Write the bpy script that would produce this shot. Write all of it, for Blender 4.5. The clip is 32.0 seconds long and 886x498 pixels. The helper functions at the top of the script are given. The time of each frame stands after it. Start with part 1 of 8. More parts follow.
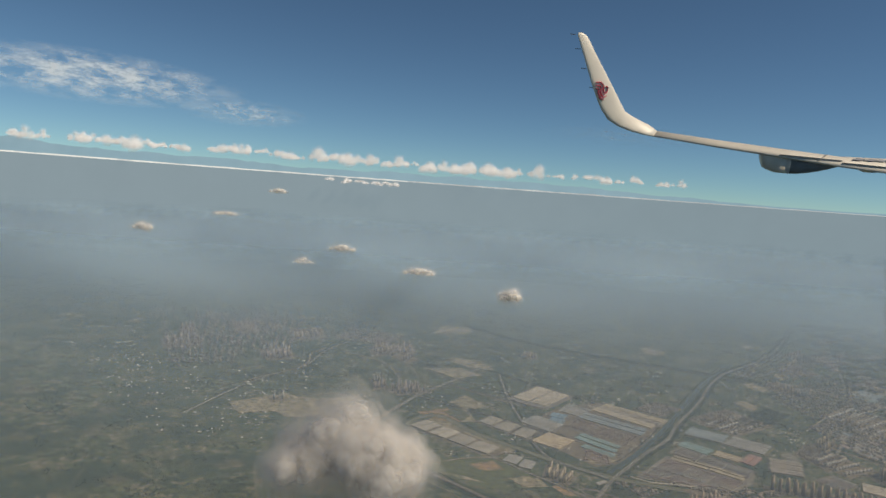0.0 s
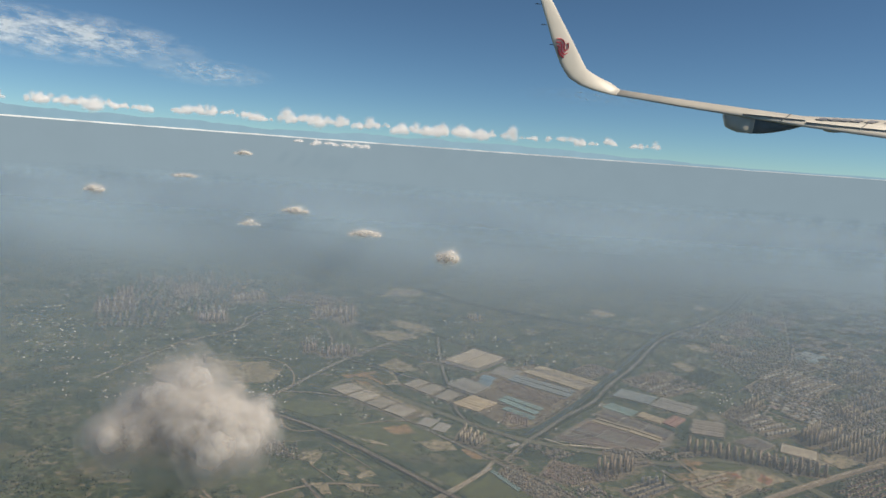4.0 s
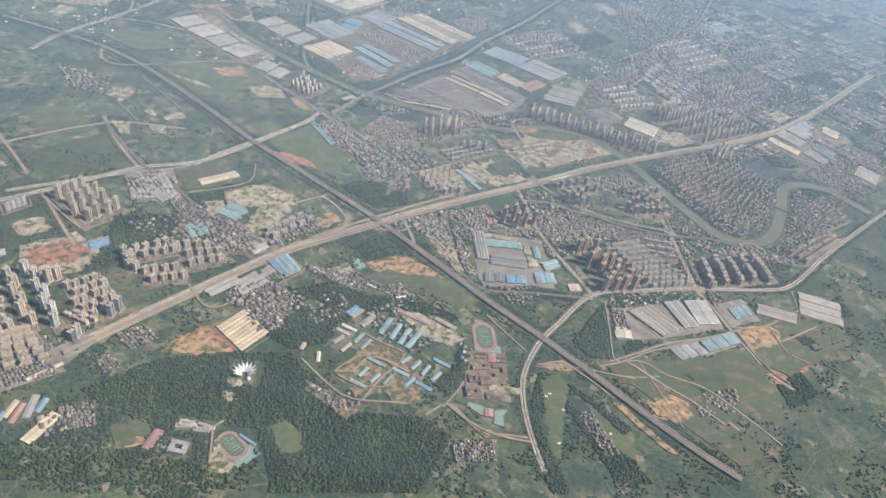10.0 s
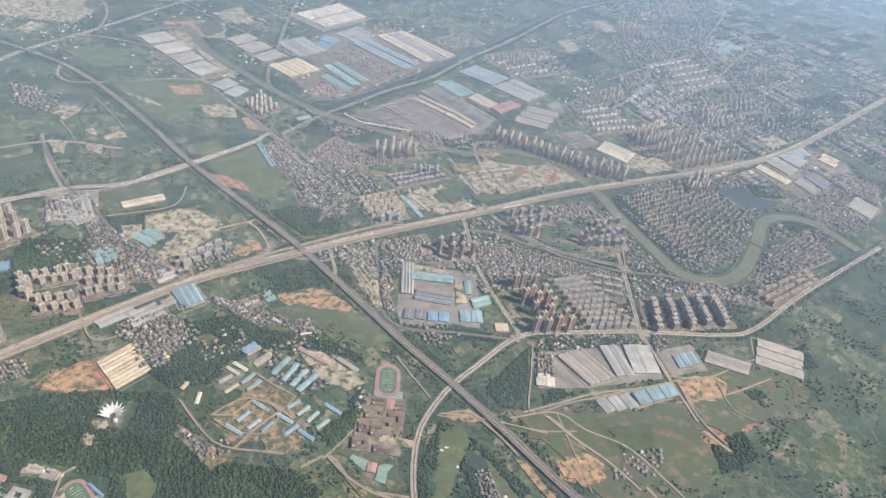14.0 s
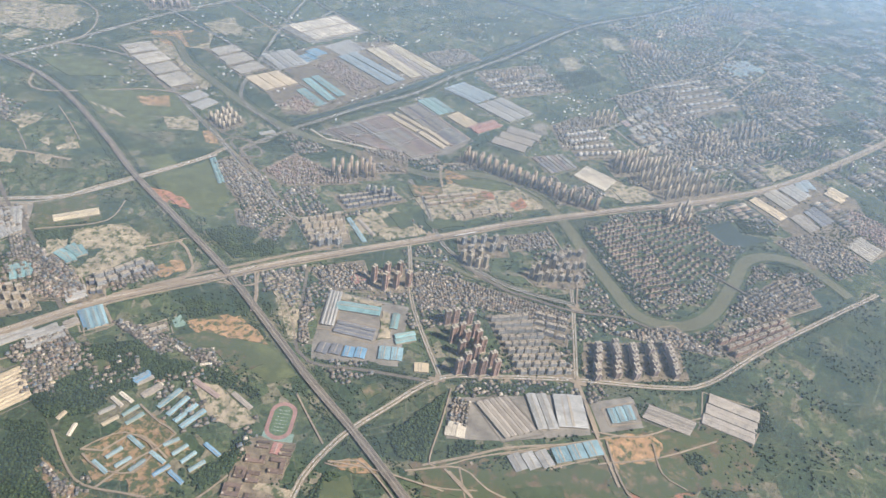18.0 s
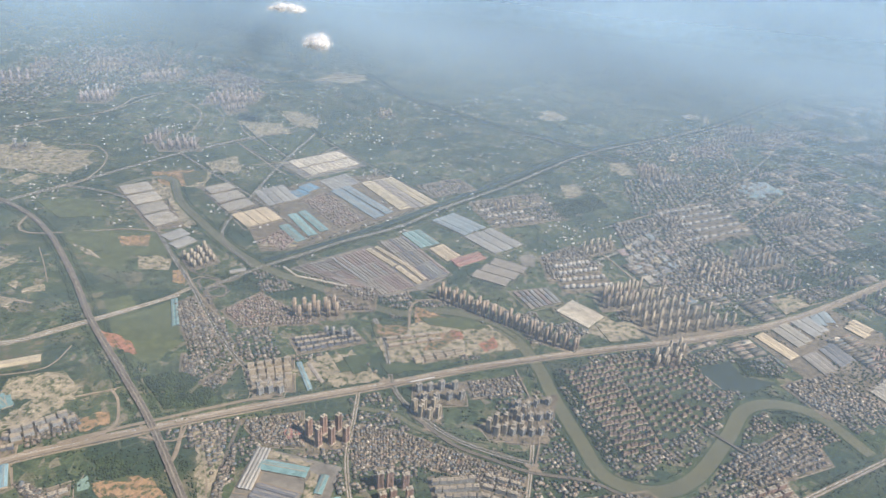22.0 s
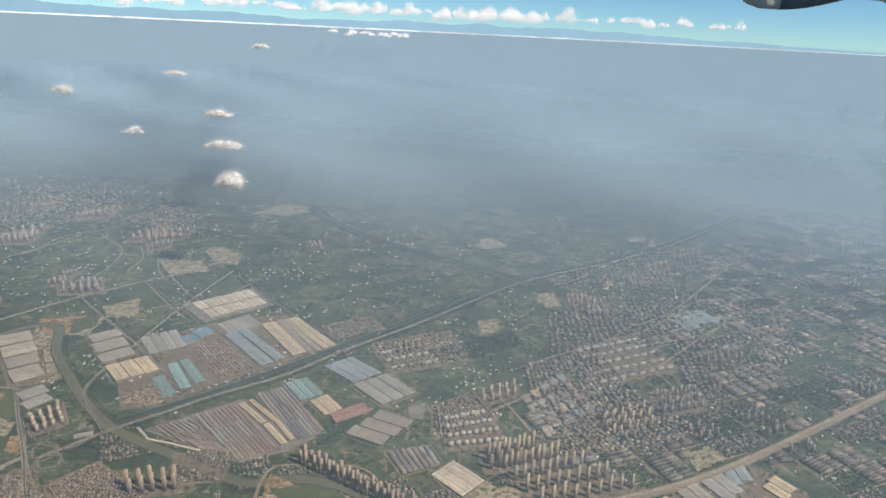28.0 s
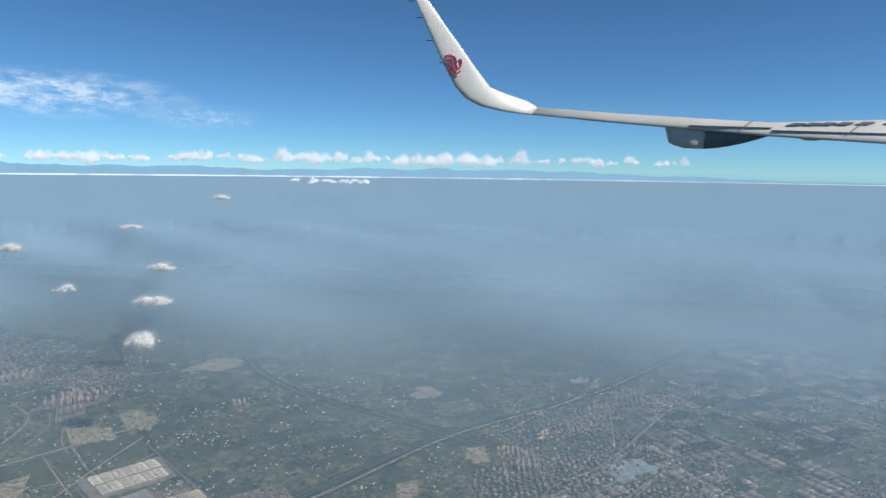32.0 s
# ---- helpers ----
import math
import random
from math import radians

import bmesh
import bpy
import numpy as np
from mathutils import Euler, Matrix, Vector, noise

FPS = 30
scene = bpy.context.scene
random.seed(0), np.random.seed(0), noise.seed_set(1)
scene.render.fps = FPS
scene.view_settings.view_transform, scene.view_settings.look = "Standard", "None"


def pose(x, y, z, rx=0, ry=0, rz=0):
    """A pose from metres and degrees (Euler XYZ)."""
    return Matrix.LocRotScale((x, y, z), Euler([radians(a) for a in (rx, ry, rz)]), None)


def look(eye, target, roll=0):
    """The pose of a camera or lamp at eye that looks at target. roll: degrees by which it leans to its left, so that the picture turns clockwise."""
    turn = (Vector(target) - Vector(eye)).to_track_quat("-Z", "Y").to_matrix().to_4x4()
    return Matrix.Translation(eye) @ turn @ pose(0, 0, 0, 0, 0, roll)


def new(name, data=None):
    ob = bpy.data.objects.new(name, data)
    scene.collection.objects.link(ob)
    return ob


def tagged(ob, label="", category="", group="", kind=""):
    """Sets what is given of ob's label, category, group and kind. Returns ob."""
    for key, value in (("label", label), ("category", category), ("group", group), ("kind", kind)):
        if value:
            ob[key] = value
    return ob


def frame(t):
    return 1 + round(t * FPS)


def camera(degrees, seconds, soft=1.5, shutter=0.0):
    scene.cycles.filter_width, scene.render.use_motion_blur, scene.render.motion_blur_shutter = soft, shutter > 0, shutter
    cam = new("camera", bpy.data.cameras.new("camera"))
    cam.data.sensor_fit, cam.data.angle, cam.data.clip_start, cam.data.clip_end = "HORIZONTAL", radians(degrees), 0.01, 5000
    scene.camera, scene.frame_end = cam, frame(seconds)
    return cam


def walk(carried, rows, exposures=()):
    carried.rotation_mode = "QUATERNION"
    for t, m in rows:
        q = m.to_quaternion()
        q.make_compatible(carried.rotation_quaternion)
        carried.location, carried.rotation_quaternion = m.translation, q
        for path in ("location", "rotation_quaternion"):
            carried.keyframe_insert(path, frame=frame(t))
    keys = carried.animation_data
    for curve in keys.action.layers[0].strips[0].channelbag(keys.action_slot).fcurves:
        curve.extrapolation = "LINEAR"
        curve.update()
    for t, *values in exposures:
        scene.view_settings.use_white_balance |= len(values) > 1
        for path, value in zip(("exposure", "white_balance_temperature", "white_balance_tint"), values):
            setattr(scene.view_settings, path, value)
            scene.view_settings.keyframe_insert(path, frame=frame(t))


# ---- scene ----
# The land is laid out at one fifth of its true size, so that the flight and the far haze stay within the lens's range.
cam = camera(66.86, 32.0)
METRES, EYE, TILT, LEAN, TURN = 1000.0, 415.6, -5.62, -4.2, 0.0
ROWS = [
    (0, 0, 0, -0.008, 0, 0.42, 0.0),
    (0.5, 0.0129, 0.0067, -0.0081, -0.05, 0.27, -0.27),
    (1, 0.0256, 0.0115, -0.0082, -0.09, 0.26, -0.37),
    (1.5, 0.0387, 0.0153, -0.0081, -0.12, 0.26, -0.55),
    (2, 0.0524, 0.0201, -0.0079, -0.18, 0.24, -0.32),
    (2.5, 0.0663, 0.0253, -0.008, -0.29, 0.19, -0.52),
    (4.5, 0.1309, 0.0418, -0.0187, -1.68, -6.45, 0.92),
    (5, 0.1461, 0.0479, -0.0141, -3.15, -13.14, 1.29),
    (5.5, 0.1615, 0.0532, -0.0112, -3.71, -17.71, 1.39),
    (6, 0.177, 0.0569, -0.0106, -4.39, -20.53, 0.29),
    (6.5, 0.1923, 0.0602, -0.0101, -3.99, -22.19, -1.15),
    (7, 0.2074, 0.0636, -0.0092, -3.54, -23.73, -2.34),
    (7.5, 0.2227, 0.0663, -0.0082, -2.98, -26.1, -4.06),
    (8, 0.2386, 0.0687, -0.0077, -3.51, -27.6, -4.51),
    (8.5, 0.2544, 0.0717, -0.0076, -3.46, -29.07, -4.71),
    (9, 0.2698, 0.0759, -0.0073, -2.81, -30.59, -5.41),
    (9.5, 0.2849, 0.0809, -0.007, -2.21, -31.97, -5.29),
    (10, 0.2999, 0.0857, -0.0066, -1.93, -32.7, -5.05),
    (10.5, 0.3148, 0.0905, -0.0063, -1.14, -33.52, -5.17),
    (11, 0.3296, 0.096, -0.006, -0.84, -34.1, -4.86),
    (11.5, 0.3445, 0.1014, -0.0053, -1.17, -34.13, -3.85),
    (12, 0.3592, 0.1066, -0.0043, -0.92, -33.86, -3.74),
    (12.5, 0.3734, 0.1127, -0.0039, 0.18, -33.35, -3.65),
    (13, 0.3877, 0.1188, -0.0037, 0.74, -32.78, -3.93),
    (13.5, 0.4024, 0.1251, -0.0031, 1.41, -32.55, -4.22),
    (14, 0.4169, 0.1314, -0.0023, 1.88, -31.94, -4.35),
    (14.5, 0.4313, 0.1374, -0.001, 2.4, -31.59, -4.51),
    (16.5, 0.4871, 0.1631, 0.0007, 5.22, -31.29, -4.0),
    (17, 0.5003, 0.1701, 0.0012, 5.97, -31.18, -4.24),
    (17.5, 0.514, 0.1775, 0.0016, 6.55, -31.41, -4.32),
    (18, 0.5279, 0.1855, 0.0019, 6.84, -31.48, -4.27),
    (18.5, 0.5416, 0.1936, 0.0021, 7.4, -31.4, -4.11),
    (19, 0.5558, 0.2015, 0.0029, 7.9, -31.35, -3.82),
    (19.5, 0.5698, 0.21, 0.0041, 8.3, -30.3, -3.33),
    (20, 0.5827, 0.2192, 0.0045, 9.01, -28.65, -3.05),
    (20.5, 0.5949, 0.2284, 0.005, 9.68, -26.84, -2.6),
    (21, 0.6068, 0.2379, 0.0062, 10.38, -25.46, -2.5),
    (21.5, 0.6191, 0.2475, 0.0074, 11.02, -23.86, -2.22),
    (22, 0.6315, 0.2567, 0.0082, 11.37, -21.69, -1.36),
    (22.5, 0.6433, 0.2662, 0.0092, 11.95, -19.72, -1.14),
    (23, 0.6553, 0.2755, 0.0106, 12.47, -18.0, -0.94),
    (23.5, 0.6677, 0.2842, 0.0122, 12.4, -16.65, -0.35),
    (24, 0.6803, 0.2927, 0.0136, 12.47, -15.19, -0.11),
    (24.5, 0.6932, 0.3012, 0.015, 12.25, -14.49, 0.13),
    (25, 0.7063, 0.309, 0.0166, 11.84, -14.08, -0.21),
    (25.5, 0.7192, 0.3159, 0.019, 11.66, -13.71, -0.16),
    (27.5, 0.7705, 0.3536, 0.0251, 11.86, -12.26, 0.5),
    (28, 0.7822, 0.3629, 0.0279, 11.84, -11.94, 0.29),
    (28.5, 0.7947, 0.3721, 0.0313, 11.71, -8.97, 0.44),
    (29, 0.8077, 0.379, 0.0353, 10.66, -4.31, 1.65),
    (29.5, 0.8203, 0.3839, 0.038, 10.27, -2.37, 1.87),
    (30, 0.8328, 0.3893, 0.0399, 10.28, -1.7, 1.89),
    (30.5, 0.8453, 0.3975, 0.0417, 10.3, -1.54, 2.01),
    (31, 0.8579, 0.4072, 0.0437, 10.35, -1.33, 2.27),
    (31.5, 0.8712, 0.4139, 0.0455, 10.31, -0.55, 2.61),
    (32, 0.8853, 0.4195, 0.0469, 10.1, -0.48, 2.48),
]
walk(cam, [(t, pose(0, 0, EYE, TILT, LEAN, TURN) @ pose(METRES * x, METRES * y, METRES * z, 90 + pitch, roll, yaw)) for t, x, y, z, yaw, pitch, roll in ROWS], [(0, -0.3, 7900, 11), (2.5, -0.25, 7800, 11), (4.5, -0.04, 7400, 11), (6, 0.42, 7050, 12), (9, 0.76, 6400, 13), (13, 0.86, 6320, 13), (20, 0.84, 6350, 12), (24, 0.45, 6720, 12), (28, 0.2, 6950, 11), (29, 0.0, 7100, 11), (30, -0.02, 6950, 10), (31, 0.0, 6150, 9), (32, 0.02, 6050, 9)])

# ---- light ----
SUN_ELEVATION, SUN_AZIMUTH = 46.0, 106.0   # azimuth clockwise from +y
world = bpy.data.worlds.new("sky")
scene.world = world
world.use_nodes = True
wn, wl = world.node_tree.nodes, world.node_tree.links
sky = wn.new("ShaderNodeTexSky")
sky.sky_type, sky.sun_disc = "NISHITA", False
sky.sun_elevation, sky.sun_rotation = radians(SUN_ELEVATION), radians(SUN_AZIMUTH)
sky.altitude, sky.air_density, sky.dust_density, sky.ozone_density = 8000, 1.48, 0.15, 1.0
wn["Background"].inputs["Strength"].default_value = 0.084
clear = wn.new("ShaderNodeMix")
clear.data_type, clear.blend_type, clear.inputs[0].default_value, clear.inputs[7].default_value = "RGBA", "MULTIPLY", 1.0, (0.62, 0.95, 1.12, 1)
wl.new(sky.outputs["Color"], clear.inputs[6])
wl.new(clear.outputs[2], wn["Background"].inputs["Color"])
lamp = bpy.data.lights.new("sun", "SUN")
lamp.energy, lamp.angle, lamp.color = 4.6, radians(0.53), (1.0, 0.93, 0.82)
sun = new("sun", lamp)
az, el = radians(SUN_AZIMUTH), radians(SUN_ELEVATION)
sun.matrix_basis = look((0, 0, 900), (-math.sin(az) * math.cos(el) * 900, -math.cos(az) * math.cos(el) * 900, 900 - math.sin(el) * 900))
scene.cycles.transparent_max_bounces = 90

# ---- materials ----
MATS = {}


def shader(name):
    m = bpy.data.materials.new(name)
    m.use_nodes = True
    n, l = m.node_tree.nodes, m.node_tree.links
    return m, n, l, n["Principled BSDF"]


def tone(n, l, kind, a, b, fac, clamp=True):
    """A colour mix of two sockets or colours."""
    mix = n.new("ShaderNodeMix")
    mix.data_type, mix.blend_type, mix.clamp_factor = "RGBA", kind, clamp
    for slot, v in ((0, fac), (6, a), (7, b)):
        if isinstance(v, bpy.types.NodeSocket):
            l.new(v, mix.inputs[slot])
        else:
            mix.inputs[slot].default_value = v if slot == 0 else (*v, 1)
    return mix.outputs[2]


def place(n):
    return n.new("ShaderNodeNewGeometry").outputs["Position"]


def cloudy(n, l, scale, detail=6.0, rough=0.6, where=None):
    tex = n.new("ShaderNodeTexNoise")
    tex.inputs["Scale"].default_value, tex.inputs["Detail"].default_value, tex.inputs["Roughness"].default_value = scale, detail, rough
    l.new(where or place(n), tex.inputs["Vector"])
    return tex.outputs["Fac"]


def ramp(n, l, fac, *stops):
    r = n.new("ShaderNodeValToRGB")
    while len(r.color_ramp.elements) < len(stops):
        r.color_ramp.elements.new(0.5)
    for e, (p, c) in zip(r.color_ramp.elements, stops):
        e.position, e.color = p, (*c, 1)
    l.new(fac, r.inputs["Fac"])
    return r.outputs["Color"]


def grey(*v):
    return [(x, x, x) for x in v]


def relief(n, l, bsdf, height, strength=0.4, distance=0.2):
    b = n.new("ShaderNodeBump")
    b.inputs["Strength"].default_value, b.inputs["Distance"].default_value = strength, distance
    l.new(height, b.inputs["Height"])
    l.new(b.outputs["Normal"], bsdf.inputs["Normal"])


def plain(name, colour, rough=0.85, vary=0.35, scale=0.3, grain=3.0, tint=0.0, metal=0.0, bump=0.3, weeds=0.0):
    """A worn, stained surface: two scales of variation and a little tint from object to object."""
    m, n, l, p = shader(name)
    big = ramp(n, l, cloudy(n, l, scale), (0.3, grey(1 - vary)[0]), (0.7, grey(1 + vary * 0.4)[0]))
    fine = ramp(n, l, cloudy(n, l, grain, 3), (0.3, grey(1 - vary * 0.6)[0]), (0.75, grey(1.08)[0]))
    c = tone(n, l, "MULTIPLY", tone(n, l, "MULTIPLY", colour, big, 1.0), fine, 1.0)
    if weeds:
        mask = ramp(n, l, cloudy(n, l, scale * 1.7, 9, 0.74), (0.56 - weeds * 0.2, (0, 0, 0)), (0.66 - weeds * 0.2, (1, 1, 1)))
        c = tone(n, l, "MIX", c, (0.065, 0.08, 0.035), mask)
    if tint:
        rnd = n.new("ShaderNodeObjectInfo").outputs["Random"]
        c = tone(n, l, "MULTIPLY", c, ramp(n, l, rnd, (0.0, grey(1 - tint)[0]), (1.0, grey(1 + tint * 0.6)[0])), 1.0)
    l.new(c, p.inputs["Base Color"])
    p.inputs["Roughness"].default_value, p.inputs["Metallic"].default_value = rough, metal
    if bump:
        relief(n, l, p, cloudy(n, l, grain * 1.5, 3), bump, 0.1)
    MATS[name] = m
    return m


def sheet_roof(name, colour):
    """Ribbed roofing sheet, faded and streaked, with single sheets that differ."""
    m, n, l, p = shader(name)
    co = n.new("ShaderNodeTexCoord").outputs["Object"]
    rib = n.new("ShaderNodeTexWave")
    rib.bands_direction = "Y"
    rib.inputs["Scale"].default_value, rib.inputs["Distortion"].default_value = 12, 0.2
    l.new(co, rib.inputs["Vector"])
    streak = n.new("ShaderNodeMapping")
    streak.inputs["Scale"].default_value = (3, 40, 1)
    l.new(co, streak.inputs["Vector"])
    s = ramp(n, l, cloudy(n, l, 1.0, 4, 0.6, streak.outputs["Vector"]), (0.3, grey(0.68)[0]), (0.62, grey(1.06)[0]))
    stain = ramp(n, l, cloudy(n, l, 0.12, 6), (0.32, grey(0.72)[0]), (0.6, grey(1.05)[0]))
    rnd = n.new("ShaderNodeObjectInfo").outputs["Random"]
    c = tone(n, l, "MULTIPLY", tone(n, l, "MULTIPLY", colour, s, 1.0), stain, 1.0)
    c = tone(n, l, "MULTIPLY", c, ramp(n, l, rnd, (0.0, grey(0.8)[0]), (1.0, grey(1.12)[0])), 1.0)
    l.new(c, p.inputs["Base Color"])
    p.inputs["Roughness"].default_value = 0.5
    relief(n, l, p, rib.outputs["Fac"], 0.25, 0.1)
    MATS[name] = m


def facade(name, colour):
    """Rendered wall with storeys of dark windows and pale balcony bands, at storey height."""
    m, n, l, p = shader(name)
    geo = n.new("ShaderNodeNewGeometry")
    split = n.new("ShaderNodeSeparateXYZ")
    l.new(geo.outputs["Position"], split.inputs[0])
    along = n.new("ShaderNodeMath")
    along.operation = "ADD"
    l.new(split.outputs["X"], along.inputs[0]), l.new(split.outputs["Y"], along.inputs[1])
    grid = n.new("ShaderNodeCombineXYZ")
    l.new(along.outputs[0], grid.inputs["X"]), l.new(split.outputs["Z"], grid.inputs["Y"])
    br = n.new("ShaderNodeTexBrick")
    br.offset, br.inputs["Scale"].default_value = 0.0, 1.0
    br.inputs["Brick Width"].default_value, br.inputs["Row Height"].default_value = 0.8, 0.6
    br.inputs["Mortar Size"].default_value, br.inputs["Mortar Smooth"].default_value = 0.17, 0.1
    br.inputs["Color1"].default_value, br.inputs["Color2"].default_value = (0.06, 0.07, 0.08, 1), (0.12, 0.13, 0.14, 1)
    br.inputs["Mortar"].default_value = (1, 1, 1, 1)
    l.new(grid.outputs[0], br.inputs["Vector"])
    up = n.new("ShaderNodeSeparateXYZ")
    l.new(geo.outputs["Normal"], up.inputs[0])
    flat = n.new("ShaderNodeMath")
    flat.operation, flat.inputs[1].default_value = "GREATER_THAN", 0.7
    l.new(up.outputs["Z"], flat.inputs[0])
    rnd = n.new("ShaderNodeObjectInfo").outputs["Random"]
    base = tone(n, l, "MULTIPLY", colour, ramp(n, l, rnd, (0.0, grey(0.78)[0]), (1.0, grey(1.15)[0])), 1.0)
    base = tone(n, l, "MULTIPLY", base, ramp(n, l, cloudy(n, l, 0.25), (0.3, grey(0.75)[0]), (0.7, grey(1.1)[0])), 1.0)
    wall = tone(n, l, "MULTIPLY", base, br.outputs["Color"], 0.8)
    l.new(tone(n, l, "MIX", wall, (0.32, 0.275, 0.21), flat.outputs[0]), p.inputs["Base Color"])
    p.inputs["Roughness"].default_value = 0.7
    relief(n, l, p, br.outputs["Fac"], 0.4, 0.1)
    MATS[name] = m


def patchwork(name, stops, rough=0.9, broad=False):
    """Joined pieces, each with a colour of its own."""
    m, n, l, p = shader(name)
    rnd = n.new("ShaderNodeNewGeometry").outputs["Random Per Island"]
    c = ramp(n, l, rnd, *stops)
    c = tone(n, l, "MULTIPLY", c, ramp(n, l, cloudy(n, l, 1.2, 4), (0.3, grey(0.65)[0]), (0.7, grey(1.1)[0])), 1.0)
    if broad:
        c = tone(n, l, "MULTIPLY", c, ramp(n, l, cloudy(n, l, 0.035, 6, 0.65), (0.34, (0.62, 0.68, 0.66)), (0.52, (0.95, 0.95, 0.9)), (0.68, (1.5, 1.35, 1.1))), 1.0, False)
    l.new(c, p.inputs["Base Color"])
    p.inputs["Roughness"].default_value = rough
    MATS[name] = m


for key, rgb in dict(roof_ash=(0.46, 0.41, 0.325), roof_white=(0.67, 0.58, 0.44), roof_pale=(0.56, 0.46, 0.3), roof_cream=(0.66, 0.52, 0.33), roof_tan=(0.36, 0.31, 0.25),
                     roof_grey=(0.37, 0.355, 0.32), roof_dark=(0.2, 0.2, 0.21), roof_brown=(0.33, 0.235, 0.2), roof_red=(0.4, 0.2, 0.16),
                     roof_blue=(0.17, 0.31, 0.42), roof_lightblue=(0.24, 0.36, 0.38), roof_teal=(0.23, 0.37, 0.355), roof_bluegrey=(0.3, 0.36, 0.38)).items():
    sheet_roof(key, rgb)
for key, rgb in dict(wall_beige=(0.56, 0.46, 0.33), wall_brown=(0.4, 0.3, 0.215), wall_red=(0.4, 0.26, 0.2), wall_grey=(0.4, 0.39, 0.37),
                     wall_pink=(0.42, 0.34, 0.31), wall_dark=(0.2, 0.2, 0.22), wall_white=(0.6, 0.59, 0.56)).items():
    facade(key, rgb)
plain("asphalt", (0.155, 0.13, 0.1), 0.85, 0.25, 0.15, 2.0, 0.1)
plain("road_pale", (0.29, 0.225, 0.155), 0.85, 0.25, 0.12, 2.0, 0.1)
plain("concrete", (0.25, 0.22, 0.18), 0.9, 0.45, 0.07, 1.2)
plain("ballast", (0.125, 0.1, 0.08), 0.95, 0.3, 0.2, 2.0)
plain("parapet", (0.38, 0.325, 0.25), 0.8, 0.25, 0.3)
plain("verge", (0.06, 0.09, 0.035), 0.95, 0.5, 0.5, 2.0)
plain("soil_orange", (0.42, 0.25, 0.13), 0.95, 0.4, 0.09, 0.8, weeds=0.4)
plain("soil_red", (0.42, 0.19, 0.12), 0.95, 0.45, 0.09, 0.8, weeds=0.4)
plain("soil_tan", (0.42, 0.34, 0.23), 0.95, 0.45, 0.09, 0.8, weeds=0.4)
plain("soil_camp", (0.33, 0.21, 0.12), 0.95, 0.4, 0.1, 0.9, weeds=0.6)
plain("soil_brown", (0.2, 0.15, 0.09), 0.95, 0.5, 0.07, 0.8, weeds=0.8)
plain("grass_light", (0.11, 0.125, 0.052), 0.95, 0.4, 0.06, 0.9, weeds=0.35)
plain("grass_dark", (0.06, 0.083, 0.036), 0.95, 0.4, 0.06, 0.9, weeds=0.35)
plain("water", (0.135, 0.128, 0.072), 0.5, 0.15, 0.02, 0.3)
plain("pond", (0.05, 0.065, 0.05), 0.25, 0.15, 0.05, 0.5)
plain("scrub", (0.17, 0.125, 0.075), 0.95, 0.5, 0.05, 0.6, weeds=0.75)
plain("yard", (0.24, 0.19, 0.13), 0.95, 0.6, 0.15, 0.9)
plain("plaster", (0.47, 0.39, 0.285), 0.9, 0.25, 0.3, 2.0, 0.2)
plain("tile_roof", (0.17, 0.118, 0.09), 0.85, 0.3, 0.4, 3.0, 0.45)
plain("metal_white", (0.7, 0.67, 0.61), 0.4, 0.05, 0.003, 0.006, bump=0)
plain("track_red", (0.3, 0.17, 0.145), 0.9, 0.2, 0.2)
plain("turf", (0.1, 0.145, 0.075), 0.9, 0.3, 0.3)
plain("court_green", (0.2, 0.28, 0.22), 0.9, 0.2, 0.3)
plain("sand", (0.62, 0.54, 0.4), 0.95, 0.2, 0.3)
plain("line_white", (0.75, 0.75, 0.72), 0.8, 0.1, 0.5)
plain("shell_white", (0.5, 0.465, 0.4), 0.4, 0.1, 0.4)
plain("emblem_red", (0.6, 0.09, 0.13), 0.4, 0.05, 0.01, 0.05, bump=0)
plain("wing_grey", (0.62, 0.59, 0.53), 0.45, 0.12, 0.003, 0.008, bump=0)
plain("wing_dark", (0.16, 0.18, 0.2), 0.5, 0.15, 0.006, 0.03, bump=0)
plain("letter_blue", (0.04, 0.07, 0.14), 0.5, 0.05, 0.01, 0.05, bump=0)
patchwork("canopy", ((0.0, (0.017, 0.034, 0.018)), (0.5, (0.03, 0.054, 0.025)), (1.0, (0.06, 0.085, 0.034))), broad=True)
patchwork("shrub", ((0.0, (0.025, 0.04, 0.018)), (0.5, (0.055, 0.068, 0.03)), (1.0, (0.1, 0.1, 0.048))))
patchwork("roof_mix", ((0.0, (0.075, 0.068, 0.058)), (0.22, (0.16, 0.13, 0.1)), (0.42, (0.25, 0.2, 0.145)), (0.54, (0.13, 0.165, 0.19)), (0.66, (0.18, 0.175, 0.165)), (0.78, (0.25, 0.155, 0.105)), (0.9, (0.3, 0.24, 0.17)), (1.0, (0.58, 0.5, 0.39))))
patchwork("farm_mix", ((0.0, (0.25, 0.22, 0.19)), (0.5, (0.5, 0.46, 0.4)), (1.0, (0.78, 0.73, 0.65))))
patchwork("car_mix", ((0.0, (0.04, 0.04, 0.045)), (0.35, (0.2, 0.2, 0.2)), (0.6, (0.75, 0.74, 0.7)), (0.85, (0.6, 0.6, 0.58)), (1.0, (0.3, 0.08, 0.06))), 0.4)
patchwork("roof_reds", ((0.0, (0.3, 0.16, 0.13)), (0.4, (0.42, 0.26, 0.2)), (0.7, (0.24, 0.17, 0.15)), (1.0, (0.5, 0.42, 0.36))))
